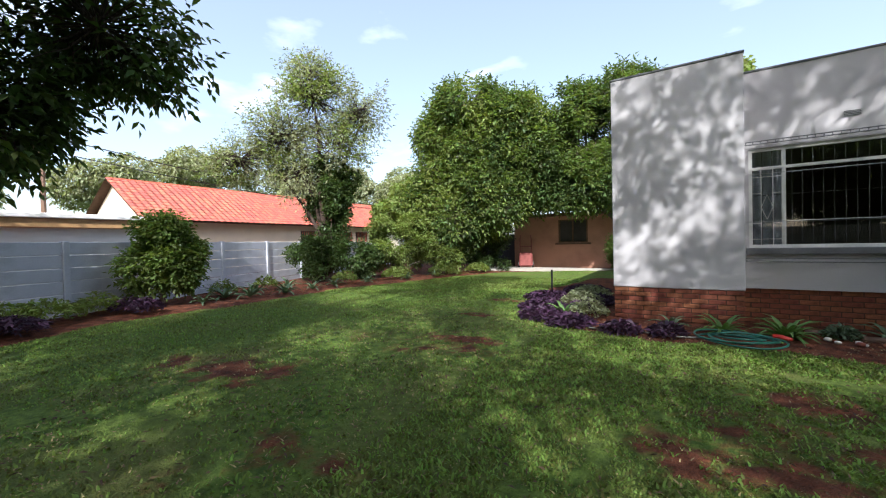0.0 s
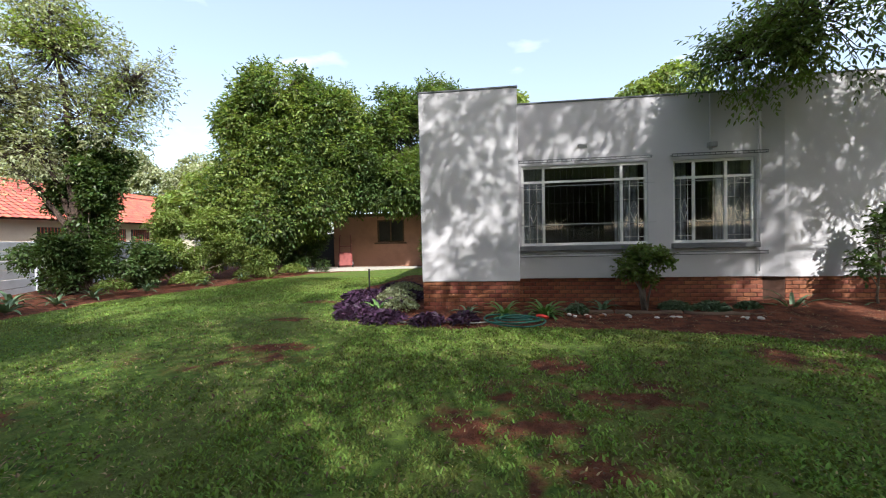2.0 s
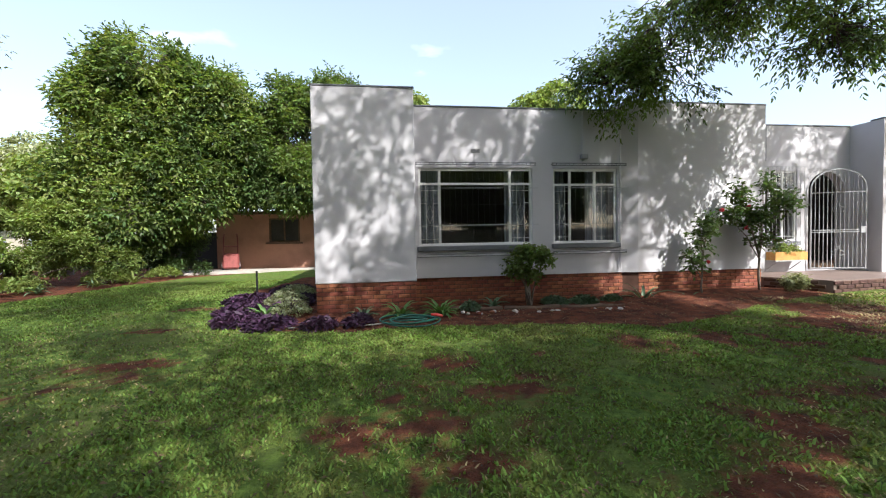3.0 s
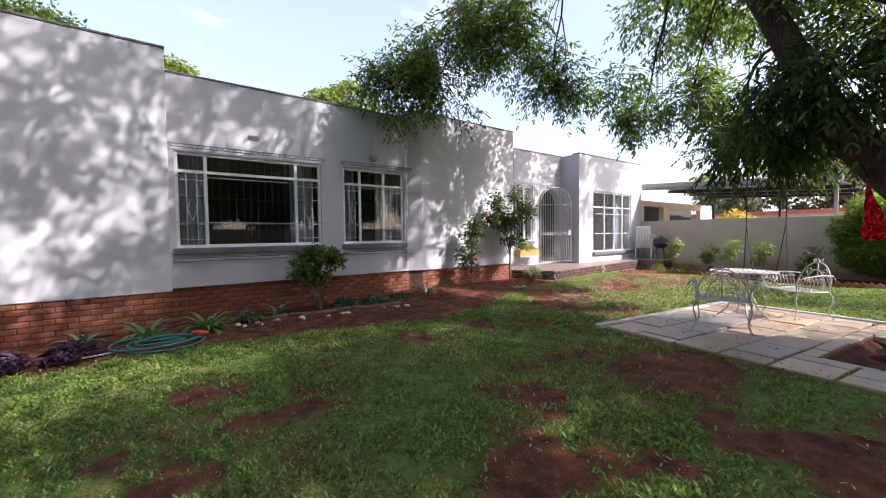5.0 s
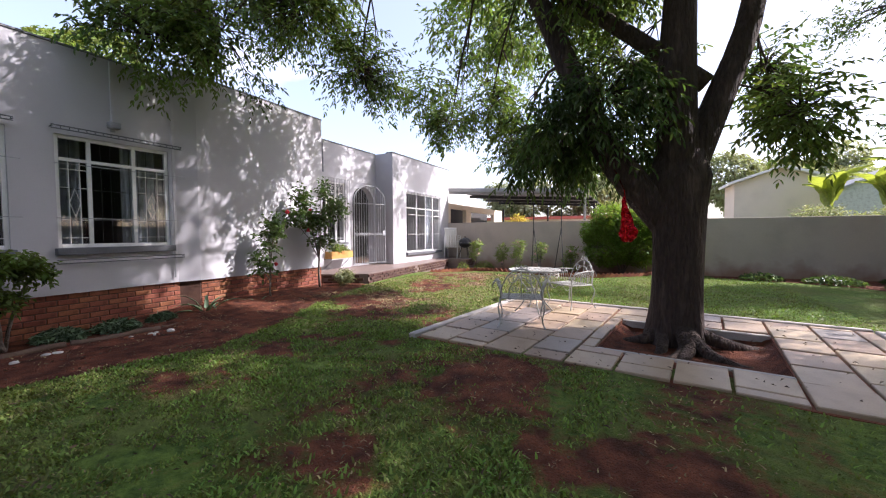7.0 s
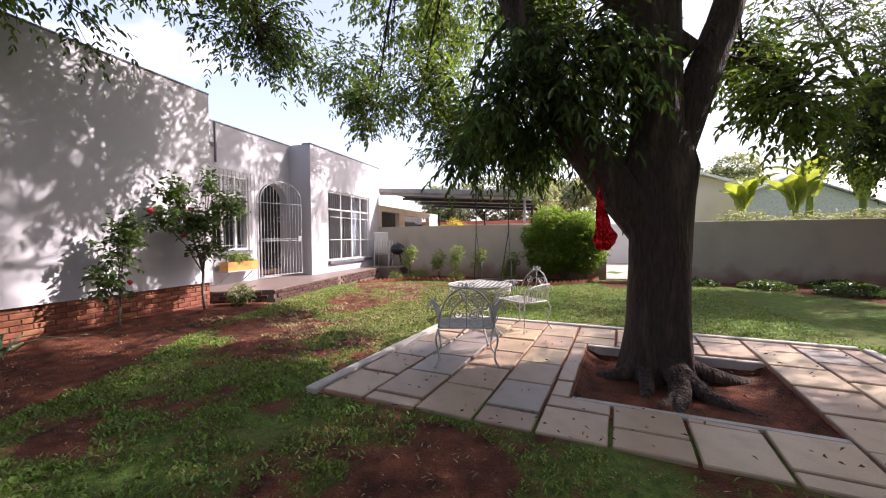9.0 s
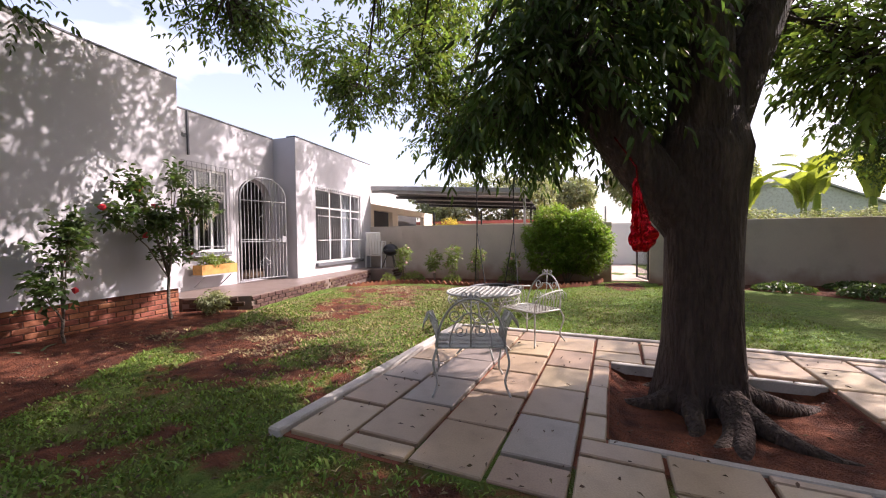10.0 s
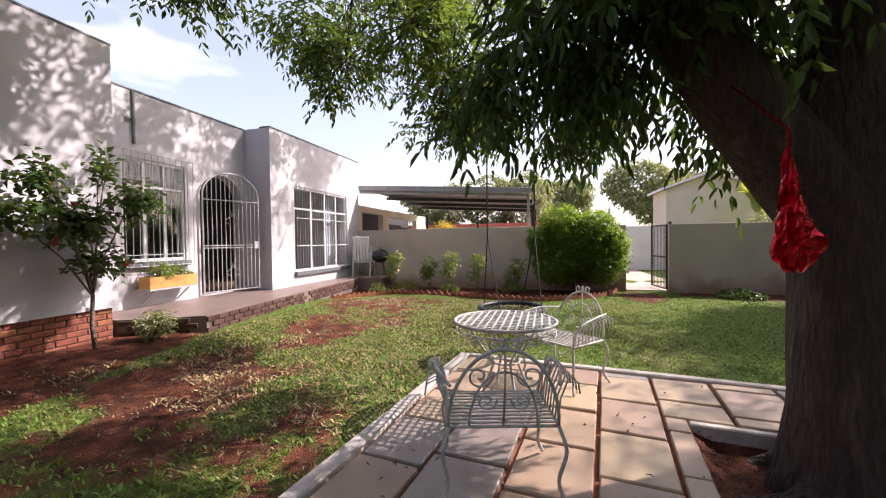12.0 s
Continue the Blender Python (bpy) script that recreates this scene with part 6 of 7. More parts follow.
# ---- bed edges, stones, hose ----
for i, (a, b) in enumerate((((1.75, 8.35, 0.08), (2.7, 8.2, 0.08)), ((2.75, 8.19, 0.08), (3.8, 8.1, 0.09)), ((3.85, 8.1, 0.08), (4.8, 8.0, 0.08)), ((4.85, 8.02, 0.07), (5.4, 8.05, 0.07)))):
    bm = bmesh.new(); tube(bm, [Vector(a).lerp(Vector(b), t) + Vector((0, math.sin(t * 9 + i) * 0.012, math.sin(t * 7 + i) * 0.008 - 0.02)) for t in steps(0, 1, 9)], [0.046 + 0.006 * math.sin(k * 2.1 + i) for k in range(9)], 9)
    tagged(part("edging_log", bm, M_TIMBER, smooth=True), "weathered dark log edging the flower bed", "log", group="log edging")
M_STONE = shade("pale_stone", (0.55, 0.50, 0.45), 0.85, var=0.25, scale=10, fine=60, rand=0.2)
rng = random.Random(77)
for k in range(64):
    x = 1.9 + 3.6 * rng.random() if k < 44 else rng.uniform(6.0, 9.3)
    y = 8.05 - (x - 1.9) * 0.06 - rng.uniform(0, 0.2) if k < 44 else 8.15 - rng.uniform(0, 0.5)
    r = rng.uniform(0.02, 0.05) if k < 44 else rng.uniform(0.03, 0.09)
    bm = bmesh.new(); bmesh.ops.create_icosphere(bm, subdivisions=2, radius=r)
    for v in bm.verts:
        v.co *= 1 + 0.25 * noise.noise(v.co * 18 + Vector((k, 0, 0)))
        v.co.z *= 0.6
    ob = part("stone", bm, M_STONE if rng.random() < 0.7 else M_BRICK, smooth=True)
    ob.matrix_basis = pose(x, y, 0.05 + r * 0.2, 0, 0, rng.uniform(0, 360))
    tagged(ob, "pale pebble lying on the red soil", "stone", group="bed stones")
M_HOSE = shade("hose_green", (0.015, 0.12, 0.09), 0.4, var=0.15, scale=6, fine=50, bump=0.05)
hose = thing("garden_hose", "coiled green garden hose with a red nozzle", "hose", pose(0.93, 7.42, 0.05))
bm = bmesh.new()
pts = []
rng = random.Random(4)
for k in range(5 * 26):
    a = k / 26 * 2 * math.pi
    loop = k / 26
    r = 0.33 + 0.11 * math.sin(loop * 2.3) + 0.012 * math.sin(a * 3)
    pts.append((r * math.cos(a) * 1.12 + 0.03 * math.sin(loop * 1.7), r * math.sin(a) * 0.85 + 0.03 * math.cos(loop * 2.1), 0.016 + 0.012 * loop + 0.01 * math.sin(a * 2 + loop)))
tube(bm, pts, 0.0125, 6)
part("coil", bm, M_HOSE, hose, smooth=True)
bm = bmesh.new(); tube(bm, curve_pts([(-0.38, -0.05, 0.02), (-0.8, -0.15, 0.02), (-1.3, -0.02, 0.02), (-1.9, -0.1, 0.02)], 8), 0.0125, 6); part("tail", bm, shade("hose_grey", (0.2, 0.2, 0.18), 0.5), hose, "dull grey hose length", smooth=True)
bm = bmesh.new(); tube(bm, [(0.34, -0.02, 0.12), (0.42, -0.04, 0.12), (0.5, -0.05, 0.1), (0.53, -0.05, 0.1)], [0.02, 0.03, 0.025, 0.018], 8); part("nozzle", bm, shade("red_plastic", (0.6, 0.03, 0.02), 0.4), hose, "red plastic nozzle")

# ---- wall fittings ----
M_CABLE = shade("fitting_grey", (0.30, 0.30, 0.31), 0.5)
lampb = thing("flood_light", "small grey flood light with conduit on the wall", "light")
boxed("housing", (4.68, 4.83, 8.90, 9.01, 3.06, 3.16), M_CABLE, lampb, bevel=0.012)
boxed("conduit", (4.74, 4.77, 8.99, 9.018, 3.16, 4.08), M_PLASTER, lampb, "painted conduit")
boxed("bracket", (4.73, 4.78, 8.98, 9.018, 3.02, 3.06), M_CABLE, lampb)
for name, x, y, z in (("air_vent", 2.40, 9.015, 3.18), ("air_vent", 9.95, 9.795, 3.55)):
    v = thing(name, "small louvred air vent in the wall", "vent")
    for k in range(4):
        boxed("slat", (x - 0.09, x + 0.09, y - 0.012, y, z + k * 0.022, z + k * 0.022 + 0.010), M_SILL, v)
bm = bmesh.new(); box(bm, 9.98, 10.01, 9.76, 9.797, 3.2, 4.1); tagged(part("downpipe", bm, M_SILL), "thin dark conduit down the recessed wall", "pipe")
pipe = thing("wall_pipe", "painted pipe down the corner of the bay", "pipe")
bm = bmesh.new(); tube(bm, [(5.58, 8.97, 0.7), (5.58, 8.97, 4.05)], 0.016, 8); part("tube", bm, M_PLASTER, pipe)

# ---- patio: arched gate, flower box, chairs, kettle barbecue ----
def arched_gate():
    root = thing("arched_gate", "pale grey arched steel security gate standing slightly open", "gate", pose(11.26, 9.72, 0.44, 0, 0, -19))
    W, H = 1.17, 2.05
    pts = [(0, 0, 0.02), (0, 0, H)] + [(W / 2 - W / 2 * math.cos(a), 0, H + 0.48 * math.sin(a)) for a in steps(0.15, math.pi - 0.15, 14)] + [(W, 0, H), (W, 0, 0.02)]
    bm = bmesh.new(); tube(bm, pts, 0.018, 6); part("gate_frame", bm, M_BARS, root)
    for z in (0.04, 0.95, 1.0, 1.95):
        bm = bmesh.new(); tube(bm, [(0, 0, z), (W, 0, z)], 0.012, 6); part("rail", bm, M_BARS, root)
    for k in range(1, 13):
        x = W * k / 13
        top = H + 0.46 * math.sqrt(max(0, 1 - ((x - W / 2) / (W / 2)) ** 2))
        bm = bmesh.new(); tube(bm, [(x, 0, 0.03), (x, 0, top)], 0.009, 5); part("bar", bm, M_BARS, root)
    boxed("lock_box", (W - 0.12, W - 0.02, -0.03, 0.03, 0.92, 1.08), M_BARS, root, "grey lock box", bevel=0.006)
    for z in (0.35, 1.45):
        for s in (-1, 1):
            pts = [(W / 2 + s * (0.05 + 0.12 * math.sin(a) * (1 - a / 7)), -0.012, z + 0.3 * a / 6.28) for a in steps(0, 6.28, 12)]
            bm = bmesh.new(); tube(bm, pts, 0.007, 5); part("scroll", bm, M_BARS, root)


arched_gate()
# dark hall behind the arch, with the arch's rounded head
bm = bmesh.new()
ax0, ax1, az, ah = ARCH[0], ARCH[1], 2.45, 0.5
top = [((ax0 + ax1) / 2 - (ax1 - ax0) / 2 * math.cos(a), az + ah * math.sin(a)) for a in steps(0, math.pi, 15)]
for (x0, z0), (x1, z1) in zip(top, top[1:]):
    lo = [bm.verts.new((x0, y, z)) for y, z in ((9.805, z0), (9.805, 2.97), (10.04, 2.97), (10.04, z0))]
    hi = [bm.verts.new((x1, y, z)) for y, z in ((9.805, z1), (9.805, 2.97), (10.04, 2.97), (10.04, z1))]
    bm.faces.new(lo); bm.faces.new(hi)
    for i in range(4):
        bm.faces.new((lo[i], lo[(i + 1) % 4], hi[(i + 1) % 4], hi[i]))
part("arch_head", bm, M_PLASTER, wall_recess, "rounded arch head")
fb = thing("flower_box", "orange wooden flower box with plants under the window", "planter")
M_OCHRE = shade("ochre_wood", (0.50, 0.26, 0.07), 0.7, var=0.25, scale=8, fine=50)
for dims in ((9.95, 10.85, 9.45, 9.475, 0.72, 0.92), (9.95, 10.85, 9.675, 9.70, 0.72, 0.92), (9.95, 9.975, 9.475, 9.675, 0.72, 0.92), (10.825, 10.85, 9.475, 9.675, 0.72, 0.92), (9.975, 10.825, 9.475, 9.675, 0.72, 0.75)):
    boxed("board", dims, M_OCHRE, fb)
boxed("soil", (9.976, 10.824, 9.476, 9.674, 0.75, 0.88), M_SOIL, fb, "dark soil")
boxed("shelf", (9.95, 10.85, 9.45, 9.795, 0.69, 0.715), M_BARS, fb, "thin steel shelf")
for x in (10.05, 10.72):
    bm = bmesh.new(); tube(bm, [(x, 9.5, 0.68), (x, 9.79, 0.45)], 0.012, 6); part("bracket", bm, M_BARS, fb, "steel bracket")
shrub("box_plant", 10.3, 9.57, 0.86, [(0, 0, 0.15, 0.3, 0.12, 0.14), (0.3, 0, 0.1, 0.2, 0.1, 0.1)], M_LEAFLIGHT, 110, 0.06, 71, "small green plants growing in the flower box", stems=5, stem_r=0.005, flowers=M_FLPINK, nflowers=3, fsize=0.025)


def plastic_chair_stack(place):
    root = thing("plastic_chair_stack", "stack of white plastic garden chairs on the patio", "chairs", place)
    for k in range(4):
        z = 0.075 * k
        bm = bmesh.new(); box(bm, -0.24, 0.24, -0.24, 0.2, 0.40 + z, 0.43 + z, bevel=0.012); part("seat", bm, M_WHITE, root)
        for s in (-0.25, 0.25):
            bm = bmesh.new(); tube(bm, [(s, -0.26, 0.0 + z * 0.2), (s * 1.04, -0.25, 0.62 + z), (s * 1.04, 0.15, 0.64 + z), (s, 0.26, 0.0 + z * 0.2)], 0.018, 6); part("leg_frame", bm, M_WHITE, root)
        for j in range(5):
            x = -0.18 + j * 0.09
            boxed("back_slat", (x - 0.028, x + 0.028, 0.20 + 0.02 * k, 0.215 + 0.02 * k, 0.44 + z, 0.86 + z), M_WHITE, root)
        boxed("back_rail", (-0.24, 0.24, 0.195 + 0.02 * k, 0.225 + 0.02 * k, 0.861 + z, 0.93 + z), M_WHITE, root, bevel=0.01)


plastic_chair_stack(pose(16.2, 8.66, 0.40, 0, 0, 100) @ Matrix.Scale(1.08, 4))


def kettle(place):
    root = thing("kettle_barbecue", "black kettle barbecue on three legs", "barbecue", place)
    for name, z0, s in (("bowl", 0.62, -1), ("lid", 0.635, 1)):
        bm = bmesh.new(); bmesh.ops.create_uvsphere(bm, u_segments=18, v_segments=10, radius=0.26)
        bmesh.ops.bisect_plane(bm, geom=bm.verts[:] + bm.edges[:] + bm.faces[:], plane_co=(0, 0, 0), plane_no=(0, 0, -s), clear_outer=True)
        bmesh.ops.transform(bm, matrix=Matrix.Translation((0, 0, z0)) @ Matrix.Diagonal((1, 1, 0.8, 1)), verts=bm.verts)
        lid = part(name, bm, M_BLACK, root, smooth=True)
    bm = bmesh.new(); tube(bm, [(-0.06, 0, 0.84), (-0.04, 0, 0.89), (0.04, 0, 0.89), (0.06, 0, 0.84)], 0.012, 6); part("handle", bm, M_TIMBER, lid)
    for k in range(3):
        a = k * 2.09
        bm = bmesh.new(); tube(bm, [(0.13 * math.cos(a), 0.13 * math.sin(a), 0.46), (0.3 * math.cos(a), 0.3 * math.sin(a), 0.01)], 0.012, 6); part("leg", bm, M_BLACK, root)


kettle(pose(16.2, 8.08, 0.40) @ Matrix.Scale(1.0, 4))

# scalloped edging tiles of the rose bed
edge = curve_pts([(13.5, 8.28, 0.05), (14.8, 7.0, 0.05), (14.5, 4.7, 0.05), (14.3, 3.2, 0.05), (15.3, 1.7, 0.05), (16.4, 1.15, 0.05)], 40)
et = thing("bed_edging", "red-brown pointed tiles edging the rose bed", "edging", kind="structure")
bm = bmesh.new(); box(bm, -0.075, 0.075, -0.02, 0.02, -0.1, 0.10, m=pose(0, 0, 0.0, 0, 45, 0), bevel=0.006)
tile_me = bpy.data.meshes.new("edging_tile"); bm.to_mesh(tile_me); bm.free(); tile_me.materials.append(M_BRICK)
acc = 0.0
for a, b in zip(edge, edge[1:]):
    acc += (b - a).length
    if acc > 0.13:
        acc = 0.0
        d = b - a
        ob = new("edging_tile", tile_me); ob.parent = et
        ob.matrix_basis = Matrix.Translation(a + Vector((0, 0, 0.0))) @ pose(0, 0, 0, 0, 0, math.degrees(math.atan2(d.y, d.x)))

# ---- tree things: roots, red bag, nest swing ----
tree = bpy.data.objects["shade_tree"]
rng = random.Random(12)
for k, (a, L) in enumerate(((140, 0.9), (172, 1.1), (200, 1.35), (228, 1.45), (262, 1.3), (300, 1.0), (108, 0.8), (340, 0.6), (50, 0.5))):
    r = radians(a)
    pts = []
    for i in range(10):
        s = i / 9
        w = radians(22 * math.sin(s * 3.2 + k * 1.3))
        pts.append((7.75 + math.cos(r + w) * (0.18 + L * s), 1.3 + math.sin(r + w) * (0.18 + L * s), 0.26 * (1 - s) ** 2.4 - 0.095 - 0.06 * s))
    bm = bmesh.new(); tube(bm, pts, [0.10 * (1 - 0.8 * i / 9) for i in range(10)], 10); part("root", bm, M_BARK, tree, smooth=True)


def red_bag(place):
    """A crumpled shiny red bag hung by its neck."""
    foil = shade("red_foil", (0.55, 0.006, 0.014), 0.22, metal=0.8, var=0.2, scale=9, fine=30, bump=0.15, dist=0.01)
    root = thing("red_bag", "crumpled shiny red bag hanging on the tree trunk", "bag", place)
    bm = bmesh.new()
    levels = steps(0.42, -0.42, 30)
    tube(bm, [(0.03 * math.sin(z * 5), 0, z) for z in levels], [0.012 + 0.17 * max(0.0, (0.42 - z) / 0.7) ** 0.8 * min(1.0, (z + 0.44) / 0.16) ** 0.5 for z in levels], 26)
    for v in bm.verts:
        a = math.atan2(v.co.y, v.co.x)
        fold = abs(noise.noise(Vector((a * 1.6, v.co.z * 2.2, 4.0)))) + 0.6 * abs(noise.noise(Vector((a * 3.4, v.co.z * 7.0, 9.0))))
        k = 0.58 + 0.85 * fold
        v.co.x *= k; v.co.y *= k * 0.6
        v.co.z += 0.05 * noise.noise(Vector((a * 2.0, 1.0, v.co.z * 5)))
    part("body", bm, foil, root)
    bm = bmesh.new(); tube(bm, [(0, 0, 0.40), (0.01, 0, 0.55), (-0.12, -0.45, 1.05), (-0.2, -0.75, 1.3)], 0.008, 5); part("tie", bm, foil, root)


red_bag(pose(7.15, 1.90, 1.60, 0, 4, 130) @ Matrix.Scale(0.68, 4))

swing = thing("nest_swing", "round black nest swing hung on ropes from the tree", "swing", pose(9.7, 3.42, 0.0))
bm = bmesh.new(); tube(bm, [(0.38 * math.cos(a), 0.38 * math.sin(a), 0.66) for a in steps(0, 2 * math.pi, 29)], 0.03, 8, cap=False); part("rim", bm, M_BLACK, swing, smooth=True)
for k in range(9):
    s = -0.32 + k * 0.08
    h = math.sqrt(0.38 ** 2 - s * s)
    for ax in (0, 1):
        bm = bmesh.new()
        tube(bm, [((s, -h, 0.655), (s, 0, 0.60), (s, h, 0.655))[i] if ax == 0 else ((-h, s, 0.655), (0, s, 0.604), (h, s, 0.655))[i] for i in range(3)], 0.007, 4)
        part("strand", bm, M_BLACK, swing)
for s in (-0.28, 0.28):
    bm = bmesh.new(); tube(bm, [(0, s, 1.55), (0, s * 1.0, 4.6)], 0.010, 5); part("rope", bm, M_BLACK, swing)
    for d in (-0.25, 0.25):
        bm = bmesh.new(); tube(bm, [(d * 0.8, s * 0.85 + d * 0.5, 0.67), (0, s, 1.55)], 0.008, 5); part("rope", bm, M_BLACK, swing)

# ---- wrought-iron table and chairs ----
def spiral(cx, cz, r, turns, start, flip=1, n=26):
    return [(cx + flip * r * (1 - 0.85 * i / n) * math.cos(start + turns * 2 * math.pi * i / n), cz + r * (1 - 0.85 * i / n) * math.sin(start + turns * 2 * math.pi * i / n)) for i in range(n + 1)]


def iron(parent, name, pts, r=0.007, sides=6):
    bm = bmesh.new(); tube(bm, pts, r, sides)
    return part(name, bm, M_IRON, parent, smooth=True)


def iron_chair(place):
    """Looks along +x; the back hoop stands at x = -0.22."""
    root = thing("garden_chair", "weathered white wrought-iron garden chair with scrolled arms", "chair", place, group="chairs round the garden table")
    W, D, S = 0.29, 0.23, 0.42
    seat = iron(root, "seat_frame", [(-D, -W, S), (D, -W * 1.05, S), (D, W * 1.05, S), (-D, W, S), (-D, -W, S)], 0.010)
    for k in range(10):
        x = -D + 0.045 + k * 0.044
        bm = bmesh.new(); box(bm, x - 0.009, x + 0.009, -W, W, S - 0.003, S + 0.004); part("seat_slat", bm, M_IRON, seat)
    for sx, sy in ((-1, -1), (-1, 1), (1, -1), (1, 1)):
        x, y = sx * D, sy * W
        iron(root, "leg", curve_pts([(x, y, S), (x + sx * 0.035, y + sy * 0.03, 0.30), (x + sx * 0.0, y + sy * 0.0, 0.12), (x + sx * 0.05, y + sy * 0.04, 0.008)], 5), 0.011)
    # back hoop, inner hoop and scrolls
    hoop = [(-D - 0.10 * math.sin(a) ** 1 * 0.9, -W * math.cos(a), S + 0.43 * math.sin(a)) for a in steps(0, math.pi, 25)]
    back = iron(root, "back_hoop", hoop, 0.010)
    hoop2 = [(-D - 0.07 * math.sin(a), -W * 0.62 * math.cos(a), S + 0.31 * math.sin(a)) for a in steps(0, math.pi, 21)]
    iron(back, "inner_hoop", hoop2, 0.007)
    for f in (-1, 1):
        for cy, cz, r in ((0.13, S + 0.29, 0.07), (0.09, S + 0.15, 0.055), (0.05, S + 0.46, 0.042)):
            iron(back, "back_scroll", [(-D - 0.09 * math.sin((z - S) * 3), f * y, z) for y, z in spiral(cy, cz, r, 1.4, math.pi * 0.9)], 0.006)
    iron(back, "back_stem", [(-D, 0, S), (-D - 0.08, 0, S + 0.24), (-D - 0.09, 0, S + 0.49)], 0.007)
    # ribbed arms rolling outwards
    for f in (-1, 1):
        arm = iron(root, "arm_rail", curve_pts([(-D - 0.06, f * W * 0.96, S + 0.24), (-0.05, f * (W + 0.06), S + 0.25), (D - 0.02, f * (W + 0.08), S + 0.21), (D + 0.03, f * (W + 0.04), S + 0.12), (D, f * W, S)], 6), 0.009)
        for k in range(9):
            x = -D + 0.02 + k * 0.052
            iron(arm, "arm_rib", [(x, f * W, S), (x, f * (W + 0.015), S + 0.13), (x, f * (W + 0.06), S + 0.245), (x, f * (W + 0.11), S + 0.22), (x, f * (W + 0.12), S + 0.16)], 0.005, 5)
        iron(arm, "arm_scroll", [(D + 0.02 + y, f * (W + 0.07), z) for y, z in spiral(0.02, S + 0.15, 0.06, 1.3, 1.2)], 0.006)
    for f in (-1, 1):
        iron(root, "apron_curl", curve_pts([(D, f * W, S), (D, f * W * 0.6, S - 0.09), (D, f * W * 0.25, S - 0.03), (D, 0, S - 0.02)], 6), 0.006)
    return root


chair = iron_chair(pose(7.23, 3.28, 0.085, 0, 0, 15))
copy_thing(chair, pose(8.98, 2.85, 0.085, 0, 0, 140))


def iron_table(place):
    root = thing("garden_table", "round weathered white wrought-iron garden table", "table", place)
    R, H = 0.42, 0.72
    rim = iron(root, "rim", [(R * math.cos(a), R * math.sin(a), H) for a in steps(0, 2 * math.pi, 41)], 0.014)
    iron(root, "skirt_ring", [(R * 0.97 * math.cos(a), R * 0.97 * math.sin(a), H - 0.06) for a in steps(0, 2 * math.pi, 41)], 0.006)
    for k in range(13):
        s = -R + 0.06 + k * (2 * R - 0.12) / 12
        h = math.sqrt(R * R - s * s)
        for m in (0, 1):
            bm = bmesh.new()
            box(bm, *((s - 0.008, s + 0.008, -h, h) if m == 0 else (-h, h, s - 0.008, s + 0.008)), H - 0.004 + 0.006 * m, H + 0.002 + 0.006 * m)
            part("top_strip", bm, M_IRON, rim)
    for k in range(4):
        a = k * math.pi / 2 + 0.5
        c, s = math.cos(a), math.sin(a)
        iron(root, "leg", [Vector((r * c, r * s, z)) for r, z in ((0.33, H - 0.01), (0.20, H - 0.22), (0.10, 0.38), (0.20, 0.14), (0.33, 0.01))], 0.011)
        iron(root, "leg_scroll", [((0.24 + y) * c, (0.24 + y) * s, z) for y, z in spiral(0.02, H - 0.14, 0.09, 1.3, 0.3)], 0.006)
    for k in range(16):
        a, b = k * math.pi / 8, (k + 1) * math.pi / 8
        iron(root, "skirt_loop", [(R * 0.98 * math.cos(a + (b - a) * t), R * 0.98 * math.sin(a + (b - a) * t), H - 0.06 - 0.05 * math.sin(math.pi * t)) for t in (0, 0.25, 0.5, 0.75, 1)], 0.005, 5)
    iron(root, "shelf_ring", [(0.12 * math.cos(a), 0.12 * math.sin(a), 0.38) for a in steps(0, 2 * math.pi, 17)], 0.008)


iron_table(pose(8.25, 3.34, 0.085))

# fallen leaves on the paving and lawn
M_DEAD = shade("dead_leaf", (0.10, 0.06, 0.03), 0.8, var=0.3, island=0.4, bump=0)
rng2 = np.random.default_rng(8)
n = 170
lu, lv = rng2.uniform(0.05, PAVE_U - 0.1, n), rng2.uniform(0.1, PAVE_V - 0.1, n)
lc = np.stack([PO.x + PU.x * lu + PV.x * lv, PO.y + PU.y * lu + PV.y * lv, np.full(n, 0.1)], 1)
la = rng2.normal(size=(n, 3)) * np.array([1, 1, 0.1])
tagged(leaf_mesh("fallen_leaves", lc, la, rng2.uniform(0.03, 0.06, n), rng2.uniform(0.012, 0.022, n), M_DEAD), "dry brown leaves scattered over the paving", "leaves", kind="stuff")
n = 2600
lx, ly = rng2.uniform(-5, 9, n), rng2.uniform(1.5, 7.5, n)
lc = np.stack([lx, ly, ground_z(lx, ly) + 0.03], 1)
la = rng2.normal(size=(n, 3)) * np.array([1, 1, 0.15])
tagged(leaf_mesh("fallen_leaves", lc, la, rng2.uniform(0.03, 0.06, n), rng2.uniform(0.012, 0.022, n), M_DEAD), "dry brown leaves scattered over the lawn", "leaves", kind="stuff")

